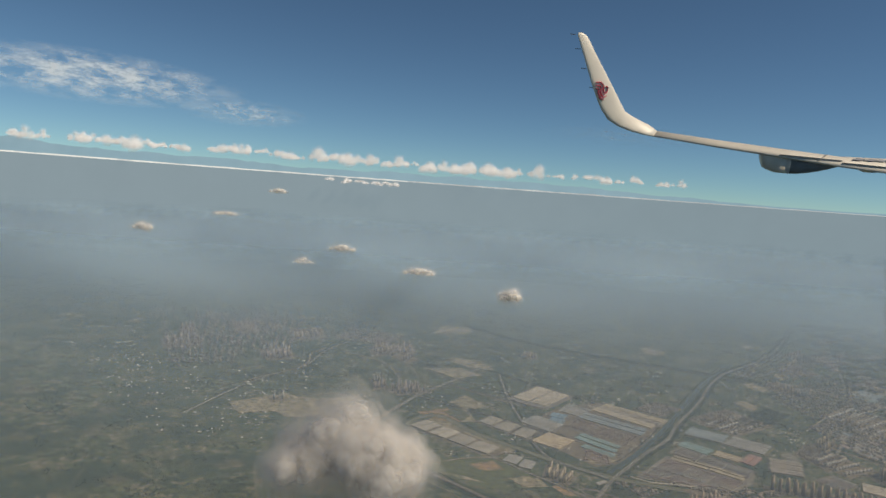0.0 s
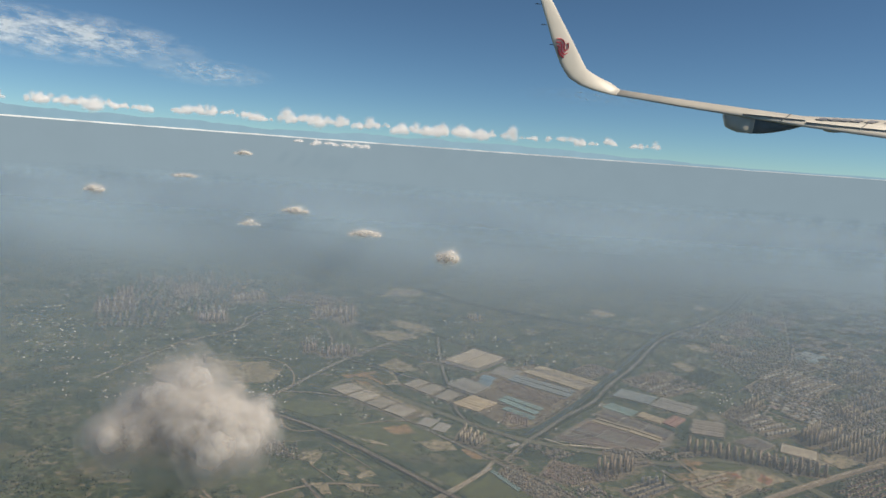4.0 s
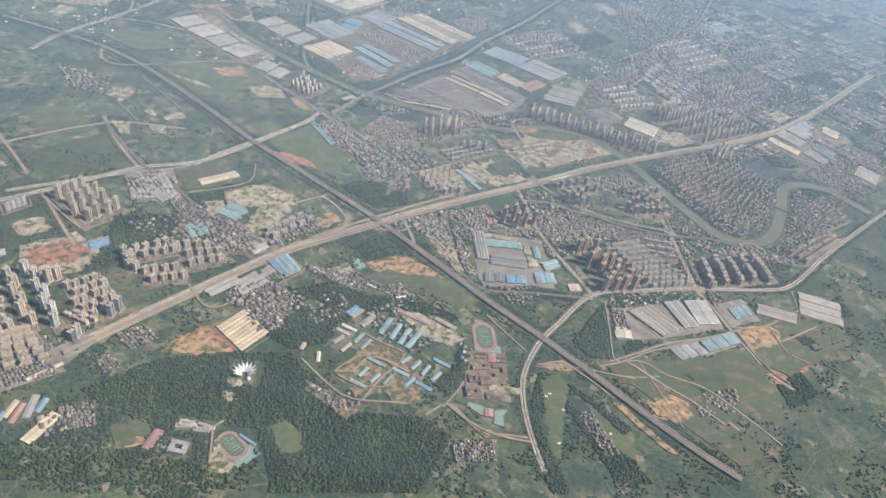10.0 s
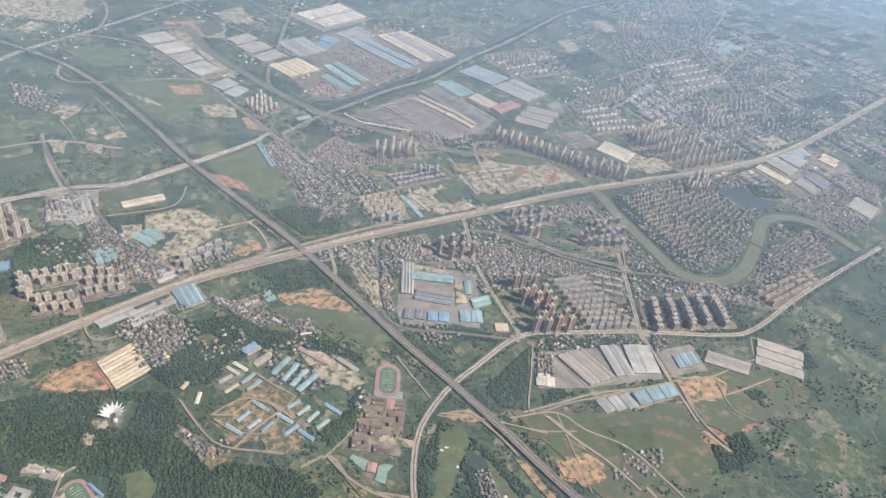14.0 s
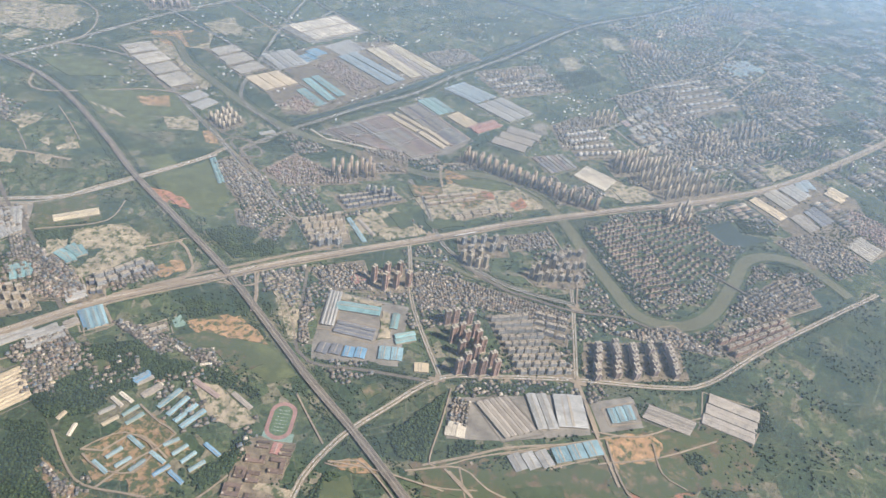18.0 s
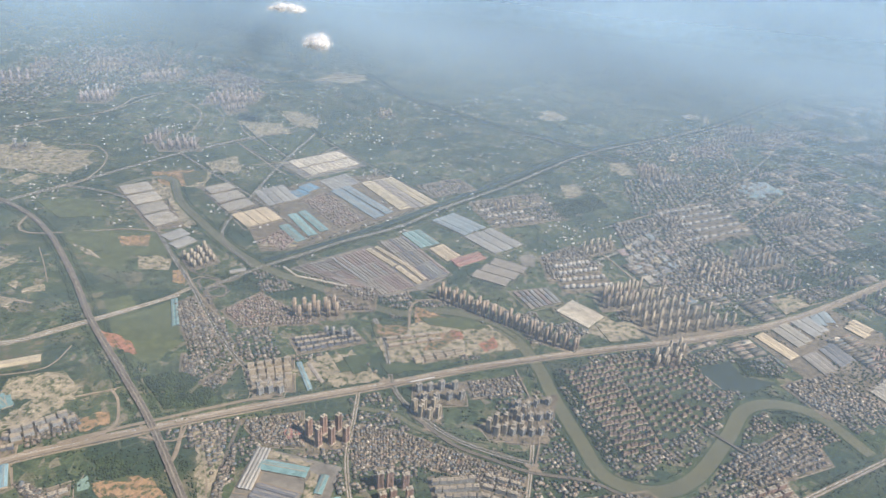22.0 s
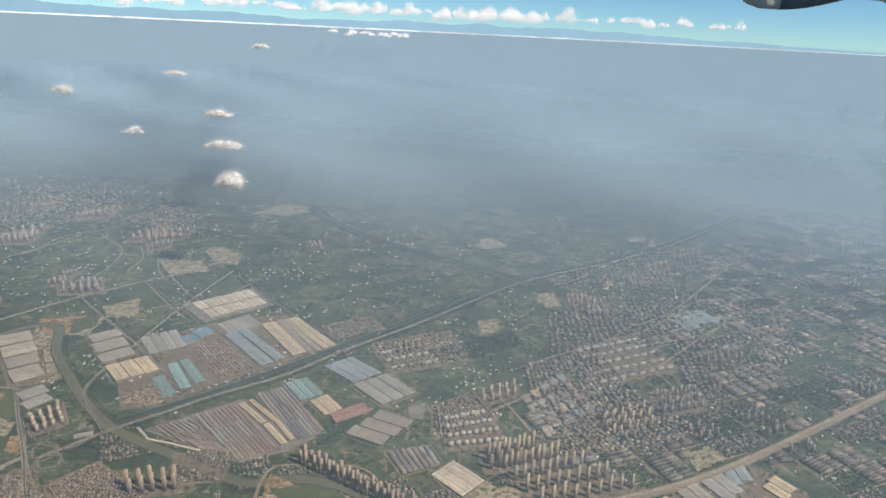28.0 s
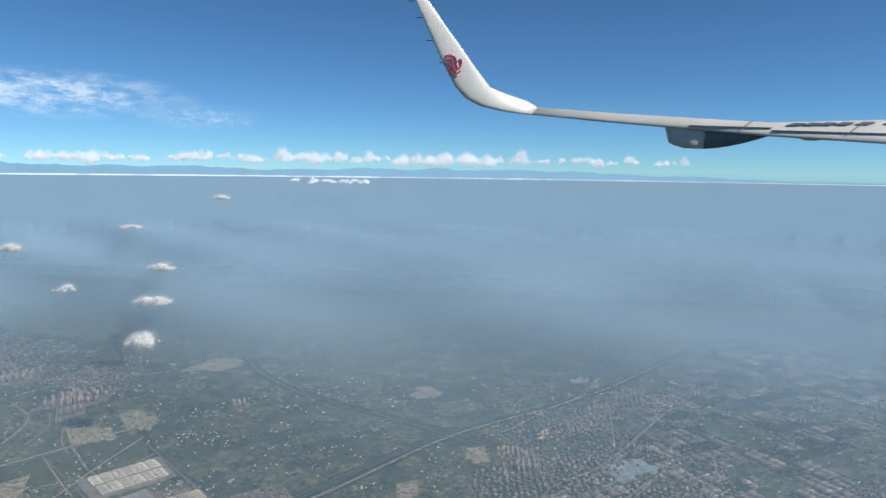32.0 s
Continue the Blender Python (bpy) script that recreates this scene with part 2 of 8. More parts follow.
patchwork("wall_mix", ((0.0, (0.13, 0.115, 0.095)), (0.5, (0.22, 0.19, 0.15)), (1.0, (0.36, 0.31, 0.25))))


def ground_material():
    m, n, l, p = shader("ground")
    vor = n.new("ShaderNodeTexVoronoi")
    vor.inputs["Scale"].default_value = 0.035
    warp = n.new("ShaderNodeVectorMath")
    warp.operation = "MULTIPLY_ADD"
    nz = n.new("ShaderNodeTexNoise")
    nz.inputs["Scale"].default_value = 0.02
    pos = place(n)
    l.new(pos, nz.inputs["Vector"])
    l.new(nz.outputs["Color"], warp.inputs[0])
    warp.inputs[1].default_value = (30, 30, 0)
    l.new(pos, warp.inputs[2])
    l.new(warp.outputs[0], vor.inputs["Vector"])
    cell = n.new("ShaderNodeSeparateColor")
    l.new(vor.outputs["Color"], cell.inputs[0])
    plots = ramp(n, l, cell.outputs[0], (0.0, (0.042, 0.062, 0.032)), (0.35, (0.066, 0.085, 0.038)), (0.6, (0.09, 0.105, 0.046)), (0.85, (0.125, 0.12, 0.06)), (0.95, (0.19, 0.16, 0.1)), (1.0, (0.05, 0.075, 0.04)))
    scrub = ramp(n, l, cloudy(n, l, 0.012, 8, 0.65), (0.4, (0, 0, 0)), (0.56, (1, 1, 1)))
    c = tone(n, l, "MIX", plots, (0.035, 0.062, 0.034), scrub)
    # kitchen plots and strips inside the larger fields
    strips = n.new("ShaderNodeTexVoronoi")
    strips.inputs["Scale"].default_value = 0.13
    l.new(warp.outputs[0], strips.inputs["Vector"])
    tint = n.new("ShaderNodeSeparateColor")
    l.new(strips.outputs["Color"], tint.inputs[0])
    beds = ramp(n, l, tint.outputs[1], (0.0, (0.03, 0.055, 0.028)), (0.4, (0.07, 0.1, 0.042)), (0.7, (0.11, 0.13, 0.06)), (0.9, (0.2, 0.17, 0.105)), (1.0, (0.27, 0.22, 0.15)))
    worked = ramp(n, l, cloudy(n, l, 0.009, 5, 0.6), (0.46, (0, 0, 0)), (0.52, grey(0.75)[0]))
    c = tone(n, l, "MIX", c, beds, worked)
    bare = ramp(n, l, cloudy(n, l, 0.03, 9, 0.72), (0.6, (0, 0, 0)), (0.7, (1, 1, 1)))
    c = tone(n, l, "MIX", c, (0.29, 0.225, 0.15), bare)
    edge = n.new("ShaderNodeTexVoronoi")
    edge.feature, edge.inputs["Scale"].default_value = "DISTANCE_TO_EDGE", 0.03
    l.new(pos, edge.inputs["Vector"])
    path = ramp(n, l, edge.outputs["Distance"], (0.006, grey(0.2)[0]), (0.014, (0, 0, 0)))
    c = tone(n, l, "MIX", c, (0.3, 0.25, 0.17), path)
    specks = ramp(n, l, cloudy(n, l, 0.3, 8, 0.8), (0.36, grey(0.38)[0]), (0.52, grey(0.9)[0]), (0.7, grey(1.5)[0]))
    c = tone(n, l, "MULTIPLY", c, specks, 1.0)
    l.new(c, p.inputs["Base Color"])
    p.inputs["Roughness"].default_value = 0.95
    relief(n, l, p, cloudy(n, l, 0.6, 6), 0.6, 0.8)
    return m


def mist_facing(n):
    """Mist has no surface of its own: a made-up fixed normal lights it evenly, from above and the open side."""
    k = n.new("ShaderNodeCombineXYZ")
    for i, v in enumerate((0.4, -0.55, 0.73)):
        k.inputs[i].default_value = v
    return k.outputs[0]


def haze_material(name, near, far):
    """Thin haze painted on sheets: clear at the sheet's foot and top, thicker, paler and bluer far off, in slow drifts.
    """
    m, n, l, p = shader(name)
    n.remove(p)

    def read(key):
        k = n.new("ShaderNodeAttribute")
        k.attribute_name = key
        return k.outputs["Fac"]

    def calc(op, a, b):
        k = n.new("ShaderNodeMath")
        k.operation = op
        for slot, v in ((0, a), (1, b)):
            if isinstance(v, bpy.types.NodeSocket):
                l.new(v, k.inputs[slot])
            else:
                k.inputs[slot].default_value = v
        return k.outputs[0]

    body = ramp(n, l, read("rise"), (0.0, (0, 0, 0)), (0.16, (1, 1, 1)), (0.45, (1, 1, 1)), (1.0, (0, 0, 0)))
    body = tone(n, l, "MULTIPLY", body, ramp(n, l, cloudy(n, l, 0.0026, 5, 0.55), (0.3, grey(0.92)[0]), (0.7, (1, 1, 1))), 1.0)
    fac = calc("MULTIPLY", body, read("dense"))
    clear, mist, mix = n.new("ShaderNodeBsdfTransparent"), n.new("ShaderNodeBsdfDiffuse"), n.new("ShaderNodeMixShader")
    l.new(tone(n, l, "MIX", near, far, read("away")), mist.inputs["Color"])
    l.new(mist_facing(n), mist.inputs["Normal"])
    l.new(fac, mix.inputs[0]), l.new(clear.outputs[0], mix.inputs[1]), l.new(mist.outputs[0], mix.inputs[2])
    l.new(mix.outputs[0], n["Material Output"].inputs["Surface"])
    return m


def cloud_material(name, alpha, scale, soft, colour=(0.95, 0.95, 0.95)):
    """Cloud skin: white, half let through, torn by slow noise."""
    m, n, l, p = shader(name)
    n.remove(p)
    clear, mist, thin = (n.new("ShaderNodeBsdf" + k) for k in ("Transparent", "Diffuse", "Translucent"))
    both, mix = n.new("ShaderNodeMixShader"), n.new("ShaderNodeMixShader")
    mist.inputs["Color"].default_value = thin.inputs["Color"].default_value = (*colour, 1)
    both.inputs[0].default_value = 0.42
    l.new(mist.outputs[0], both.inputs[1]), l.new(thin.outputs[0], both.inputs[2])
    fac = n.new("ShaderNodeMapRange")
    fac.inputs["From Min"].default_value, fac.inputs["From Max"].default_value = soft
    fac.inputs["To Min"].default_value, fac.inputs["To Max"].default_value = 0.0, alpha
    l.new(cloudy(n, l, scale, 6, 0.62), fac.inputs["Value"])
    l.new(fac.outputs[0], mix.inputs[0]), l.new(clear.outputs[0], mix.inputs[1]), l.new(both.outputs[0], mix.inputs[2])
    l.new(mix.outputs[0], n["Material Output"].inputs["Surface"])
    return m

# ---- building blocks ----
rng = np.random.default_rng(7)
MESHES = {}


def mesh_of(name, verts, faces, mats, index=None, smooth=False):
    me = bpy.data.meshes.new(name)
    me.from_pydata([tuple(map(float, v)) for v in verts], [], [tuple(map(int, f)) for f in faces])
    for m in mats:
        me.materials.append(m)
    if index is not None:
        me.polygons.foreach_set("material_index", np.asarray(index, np.int32))
    if smooth:
        me.polygons.foreach_set("use_smooth", [True] * len(me.polygons))
    me.update()
    return me


def part(name, me, parent, label=""):
    ob = new(name, me)
    ob.parent = parent
    return tagged(ob, label)


def boxes(*dims):
    """Vertices and faces of closed boxes (x0, x1, y0, y1, z0, z1)."""
    v, f = [], []
    for x0, x1, y0, y1, z0, z1 in dims:
        k = len(v)
        v += [(x, y, z) for z in (z0, z1) for x, y in ((x0, y0), (x1, y0), (x1, y1), (x0, y1))]
        f += [(k, k + 3, k + 2, k + 1), (k + 4, k + 5, k + 6, k + 7)] + [(k + i, k + (i + 1) % 4, k + 4 + (i + 1) % 4, k + 4 + i) for i in range(4)]
    return v, f


def prism(outline, z0, z1):
    k = len(outline)
    v = [(x, y, z) for z in (z0, z1) for x, y in outline]
    return v, [tuple(range(k - 1, -1, -1)), tuple(range(k, 2 * k))] + [(i, (i + 1) % k, k + (i + 1) % k, k + i) for i in range(k)]


def shared(key, make):
    if key not in MESHES:
        MESHES[key] = make()
    return MESHES[key]


def smooth_line(pts, step):
    """A gliding line through the points."""
    p = [Vector(q) for q in pts]
    p = [2 * p[0] - p[1]] + p + [2 * p[-1] - p[-2]]
    out = []
    for i in range(1, len(p) - 2):
        n = max(1, int((p[i + 1] - p[i]).length / step))
        for k in range(n):
            t = k / n
            out.append(0.5 * ((2 * p[i]) + (p[i + 1] - p[i - 1]) * t + (2 * p[i - 1] - 5 * p[i] + 4 * p[i + 1] - p[i + 2]) * t * t + (3 * p[i] - p[i - 1] - 3 * p[i + 1] + p[i + 2]) * t ** 3))
    return out + [p[-2]]


def ribbon(line, left, right, z0, z1):
    """A solid band along a line, from left to right of it."""
    v, f = [], []
    for i, q in enumerate(line):
        d = (line[min(i + 1, len(line) - 1)] - line[max(i - 1, 0)]).normalized()
        s = Vector((d.y, -d.x))
        a, b = q + s * left, q + s * right
        v += [(a.x, a.y, z0), (a.x, a.y, z1), (b.x, b.y, z1), (b.x, b.y, z0)]
        if i:
            k = 4 * i
            f += [(k - 4 + j, k - 4 + (j + 1) % 4, k + (j + 1) % 4, k + j) for j in range(4)]
    k = 4 * (len(line) - 1)
    return v, f + [(3, 2, 1, 0), (k, k + 1, k + 2, k + 3)]


# What ground is taken, so that trees keep off it.
X0, Y0, CELL = -900, 250, 2.0
taken = np.zeros((1400, 1400), bool)
ways = np.zeros((1400, 1400), bool)


def take(x, y, r=0.0, way=False):
    i, j, k = int((x - X0) / CELL), int((y - Y0) / CELL), int(math.ceil(r / CELL))
    taken[max(i - k, 0):max(i + k + 1, 0), max(j - k, 0):max(j + k + 1, 0)] = True
    if way:
        ways[max(i - k, 0):max(i + k + 1, 0), max(j - k, 0):max(j + k + 1, 0)] = True


def free(x, y, taken=taken):
    i, j = ((x - X0) / CELL).astype(int), ((y - Y0) / CELL).astype(int)
    ok = (i >= 0) & (i < 1400) & (j >= 0) & (j < 1400)
    return ~(ok & taken[i.clip(0, 1399), j.clip(0, 1399)])


def inside(x, y, poly):
    hit, k = np.zeros(np.shape(x), bool), len(poly)
    for i in range(k):
        (xa, ya), (xb, yb) = poly[i], poly[(i + 1) % k]
        hit ^= ((ya > y) != (yb > y)) & (x < (xb - xa) * (y - ya) / (yb - ya + 1e-9) + xa)
    return hit


def take_poly(poly):
    xs, ys = [p[0] for p in poly], [p[1] for p in poly]
    gx, gy = np.meshgrid(np.arange(min(xs), max(xs), CELL), np.arange(min(ys), max(ys), CELL))
    ok = inside(gx, gy, poly)
    i, j = ((gx[ok] - X0) / CELL).astype(int), ((gy[ok] - Y0) / CELL).astype(int)
    good = (i >= 0) & (i < 1400) & (j >= 0) & (j < 1400)
    taken[i[good], j[good]] = True


WOODS, PLANTED = [], []
LAYER = {"road": 0, "patch": 0, "river": 0}
TREE_LINES = []


def road(name, width, pts):
    LAYER["road"] += 1
    base = 0.42 + 0.012 * LAYER["road"]
    line = smooth_line(pts, 12 if width > 2.5 else 7)
    for q in smooth_line(pts, 3):
        take(q.x, q.y, width / 2 - 0.5, True)
    raised = name == "rail_viaduct"
    top = base + (1.6 if raised else 0)
    pale = name in ("ring_expressway", "field_road", "south_track", "golf_track", "valley_road", "works_lane", "mill_street", "slip_road", "ring_ramp", "camp_track", "wall_track", "earth_track", "estate_road", "village_lane", "west_road", "west_highway", "market_street", "city_street", "river_path", "riverside_road")
    me = mesh_of("road", *ribbon(line, -width / 2, width / 2, top - 0.4, top), [MATS["road_pale" if pale else "asphalt"]])
    ob = tagged(new(name, me), ("pale dusty " if pale else "grey asphalt ") + name.replace("_", " ") + " across the plain", "road", kind="structure")
    if width >= 4:
        part("median", mesh_of("median", *ribbon(line, -0.22, 0.22, top + 0.004, top + 0.12), [MATS["verge" if not raised else "parapet"]]), ob, "planted median strip" if not raised else "")
        for s in (-1, 1):
            e = s * (width / 2 - 0.12)
            part("parapet", mesh_of("parapet", *ribbon(line, e - 0.1, e + 0.1, top + 0.004, top + 0.22), [MATS["parapet"]]), ob)
            for k in ((0.25,) if width < 6 else (0.16, 0.32)):
                c = s * width * k
                part("lane_line", mesh_of("lane_line", *ribbon(line, c - 0.07, c + 0.07, top + 0.003, top + 0.012), [MATS["line_white"]]), ob)
    if raised:
        for c in (-2.3, -0.95, 0.95, 2.3):
            bed = part("track_bed", mesh_of("track_bed", *ribbon(line, c - 0.55, c + 0.55, top + 0.002, top + 0.03), [MATS["ballast"]]), ob, "dark brown ballast bed")
            for e in (-0.16, 0.16):
                part("rail", mesh_of("rail", *ribbon(line, c + e - 0.05, c + e + 0.05, top + 0.03, top + 0.07), [MATS["parapet"]]), bed)
    elif width >= 6 and not pale:
        for lo, hi in ((-width * 0.42, -width * 0.08), (width * 0.08, width * 0.42)):
            part("carriageway", mesh_of("carriageway", *ribbon(line, lo, hi, top + 0.0005, top + 0.002), [MATS["asphalt"]]), ob, "worn grey asphalt lanes")
    if raised:
        pier = shared("pier", lambda: mesh_of("pier", *boxes((-1.6, 1.6, -0.3, 0.3, -1.2, 0.0), (-2.2, 2.2, -0.4, 0.4, -0.25, 0.05)), [MATS["parapet"]]))
        for a, b in zip(line[::1], line[1:]):
            p = part("pier", pier, ob)
            d = (b - a)
            p.matrix_basis = pose(a.x, a.y, top - 0.46, 0, 0, math.degrees(math.atan2(d.y, d.x)) - 90)
    if name == "ring_expressway":
        deck = part("viaduct_deck", mesh_of("deck", *ribbon(line, 1.8, 5.2, 2.5, 2.9), [MATS["road_pale"]]), ob, "pale concrete elevated carriageway")
        for e in (1.85, 5.15):
            part("viaduct_parapet", mesh_of("parapet", *ribbon(line, e - 0.1, e + 0.1, 2.904, 3.15), [MATS["parapet"]]), deck)
        pier = shared("pier_2", lambda: mesh_of("pier", *boxes((-0.5, 0.5, -0.3, 0.3, -2.1, 0.0)), [MATS["parapet"]]))
        for a, b in zip(line, line[1:]):
            d = (b - a).normalized()
            q = part("viaduct_pier", pier, deck)
            q.matrix_basis = pose(a.x + d.y * 3.5, a.y - d.x * 3.5, 2.5, 0, 0, math.degrees(math.atan2(d.y, d.x)) - 90)
    if width >= 3:
        TREE_LINES.append((pts, width / 2 + 2.0, 0.85 if raised or name == "canal_road" else 0.5))
    return ob


def river(name, width, pts):
    LAYER["river"] += 1
    line = smooth_line(pts, 8)
    for q in smooth_line(pts, 3):
        take(q.x, q.y, width / 2 - 0.5, True)
    z = 0.22 + 0.006 * LAYER["river"]
    ob = tagged(new("water_" + name, mesh_of(name, *ribbon(line, -width / 2, width / 2, z - 0.2, z), [MATS["pond" if name == "east_canal" else "water"]])), ("dark" if name == "east_canal" else "murky green-brown") + " water of the " + name.replace("_", " "), "river", kind="structure")
    for s in (-1, 1):
        a, b = sorted((s * width / 2, s * (width / 2 + 1.6)))
        part("bank", mesh_of("bank", *ribbon(line, a, b, 0.0, z + 0.15), [MATS["grass_dark"]]), ob, "grassy river bank")
    TREE_LINES.append((pts, width / 2 + 4.5, 0.5))


def patch(mat, pts):
    """A spread of bare earth, paving or grass that lies on the land."""
    LAYER["patch"] += 1
    z = 0.03 + 0.0035 * LAYER["patch"]
    ragged = mat != "concrete"
    if ragged:
        line = []
        for a, b in zip(pts, [*pts[1:], pts[0]]):
            a, b = Vector(a), Vector(b)
            k = max(2, int((b - a).length / 4))
            line += [a.lerp(b, i / k) for i in range(k)]
        out = []
        for q in line:
            j = noise.noise((q.x * 0.12, q.y * 0.12, LAYER["patch"])) * 3 + noise.noise((q.x * 0.45, q.y * 0.45, 3)) * 1.3
            out.append((q.x + j, q.y - j))
    else:
        out = list(pts)
    if "soil" in mat or mat in ("concrete", "pond", "grass_light"):
        take_poly(pts)
    v, f = prism(out, 0.0, z)
    words = {"concrete": "worn concrete yard between halls", "pond": "murky pond beside the grass", "grass_light": "light green open grass field", "grass_dark": "dark green crop field", "scrub": "brown scrub and dry earth", "yard": "dusty paved ground between buildings", "court_green": "pale green sports court beside the road"}
    tagged(new("ground_" + mat, mesh_of(mat, v, f, [MATS[mat]])), words.get(mat, "bare " + mat[5:] + " earth of cleared land"), "ground patch", kind="structure")


def greens(p, n):
    """Planting between blocks."""
    spots = [quad(p, rng.random(), rng.random()) for _ in range(n)]
    WOODS.append(np.array([(q.x, q.y, rng.uniform(0.5, 1.0)) for q in spots]))


def yard(p):
    """Trodden, paved ground round a quarter's buildings."""
    c = sum((Vector(q) for q in p), Vector((0, 0))) / 4
    patch("yard", [tuple(c + (Vector(q) - c) * 1.1) for q in p])
    lane(p)


def lane(p):
    """A narrow street round a quarter."""
    c = sum((Vector(q) for q in p), Vector((0, 0))) / 4
    ring = [c + (Vector(q) - c) * (1 + 4 / max((Vector(q) - c).length, 12)) for q in p]
    line = []
    for a, b in zip(ring, ring[1:] + ring[:1]):
        k = max(1, int((b - a).length / 25))
        line += [a.lerp(b, i / k) for i in range(k)]
    LAYER["lane"] = LAYER.get("lane", 0) + 1
    z = 0.3 + 0.0006 * LAYER["lane"]
    ob = new("road_lane", mesh_of("lane", *ribbon(line + line[:1], -0.7, 0.7, z - 0.2, z), [MATS["road_pale" if LAYER["lane"] % 3 else "asphalt"]]))
    tagged(ob, "narrow dusty street round a quarter of buildings", "street", kind="structure")


def quad(p, u, v):
    a, b, c, d = (Vector(q) for q in p)
    return (a * (1 - u) + b * u) * (1 - v) + (d * (1 - u) + c * u) * v


def angle_of(d):
    return math.degrees(math.atan2(d.y, d.x))


def shed_meshes(mat):
    def roof():
        # two slopes with eaves and thickness
        o, e, r = [], 0.54, 0.52
        for z in (0.0, 0.06):
            o += [(-e, -r, 0.72 + z), (0, -r, 1.0 + z), (e, -r, 0.72 + z), (-e, r, 0.72 + z), (0, r, 1.0 + z), (e, r, 0.72 + z)]
        f = [(0, 1, 4, 3), (1, 2, 5, 4), (9, 10, 7, 6), (10, 11, 8, 7), (0, 6, 7, 1), (1, 7, 8, 2), (3, 4, 10, 9), (4, 5, 11, 10), (0, 3, 9, 6), (2, 8, 11, 5)]
        return mesh_of("roof", o, f, [MATS[mat]])

    def walls():
        v = [(-0.5, -0.5, 0), (0.5, -0.5, 0), (0.5, 0.5, 0), (-0.5, 0.5, 0), (-0.5, -0.5, 0.72), (0.5, -0.5, 0.72), (0.5, 0.5, 0.72), (-0.5, 0.5, 0.72), (0, -0.5, 0.98), (0, 0.5, 0.98)]
        return mesh_of("wall", v, [(0, 1, 5, 8, 4), (1, 2, 6, 5), (2, 3, 7, 9, 6), (3, 0, 4, 7)], [MATS["plaster"]])

    def light(x):
        return lambda: mesh_of("skylight", *[[(x, -0.46, 0.93), (x + 0.05, -0.46, 0.905), (x + 0.05, 0.46, 0.905), (x, 0.46, 0.93), (x, -0.46, 0.98), (x + 0.05, -0.46, 0.955), (x + 0.05, 0.46, 0.955), (x, 0.46, 0.98)],
                                            [(4, 5, 6, 7), (0, 1, 5, 4), (1, 2, 6, 5), (2, 3, 7, 6), (3, 0, 4, 7)]], [MATS["parapet"]])
    return (("wall", shared("shed_wall", walls)), ("roof", shared(("shed_roof", mat), roof)),
            ("ridge_vent", shared("ridge_vent", lambda: mesh_of("ridge_vent", *boxes((-0.045, 0.045, -0.47, 0.47, 0.98, 1.14)), [MATS["parapet"]]))),
            ("skylight", shared("skylight_strip", light(0.22))))


COLOUR = {"roof_ash": "ash-grey", "roof_white": "white", "roof_pale": "pale sand", "roof_cream": "cream", "roof_tan": "tan", "roof_grey": "grey", "roof_dark": "dark grey", "roof_brown": "dusty brown", "roof_red": "red-brown",
          "roof_blue": "bright blue", "roof_lightblue": "light blue", "roof_teal": "teal", "roof_bluegrey": "blue-grey"}


def shed(mat, centre, width, length, height, turn, group, kind="warehouse"):
    base = new(kind)
    base.matrix_basis = pose(centre.x, centre.y, 0.2, 0, 0, turn - 90) @ Matrix.Diagonal((width, length, height, 1))
    tagged(base, ("long " if length > 3 * width else "") + COLOUR[mat] + " sheet-roofed " + ("hall" if kind == "warehouse" else "market hall" if kind == "market_hall" else "barrack") + " with plastered walls", kind.replace("_", " "), group)
    for name, me in shed_meshes(mat):
        part(name, me, base)
    return base


def sheds(mat, n, height, *p):
    d = ((Vector(p[3]) + Vector(p[2])) - (Vector(p[0]) + Vector(p[1]))) / 2
    across = ((Vector(p[1]) + Vector(p[2])) - (Vector(p[0]) + Vector(p[3]))) / 2
    if n > 2:
        lane(p)
    dn = d.normalized()
    w = abs(across.x * dn.y - across.y * dn.x) / n
    market = mat in ("roof_brown", "roof_dark") and n > 5
    pieces = 3 if market else 2 if d.length > 9 * w and d.length > 60 else 1
    for i in range(n):
        for k in range(pieces):
            c = quad(p, (i + 0.5) / n, (k + 0.5) / pieces)
            skin = mat if not market else (mat, "roof_tan", mat, "roof_grey", "roof_brown")[int(rng.integers(5))]
            shed(skin, c, w * (0.72 if market else 0.86), d.length / pieces * (0.93 if market else 0.97), height * rng.uniform(0.92, 1.1), angle_of(d), COLOUR[mat] + " halls in a row", "market_hall" if market else "warehouse")
    take_poly(p)


def bar(mat, width, a, b):
    a, b = Vector(a), Vector(b)
    shed(mat, (a + b) / 2, width, (b - a).length, 1.5, angle_of(b - a), "camp barracks", "barrack")
    for k in range(9):
        q = a.lerp(b, k / 8)
        take(q.x, q.y, 2)


H_PLAN = [(-0.5, -0.5), (-0.2, -0.5), (-0.2, -0.3), (-0.07, -0.3), (-0.07, -0.42), (0.07, -0.42), (0.07, -0.3), (0.2, -0.3), (0.2, -0.5), (0.5, -0.5),
          (0.5, 0.5), (0.22, 0.5), (0.22, 0.28), (-0.22, 0.28), (-0.22, 0.5), (-0.5, 0.5)]


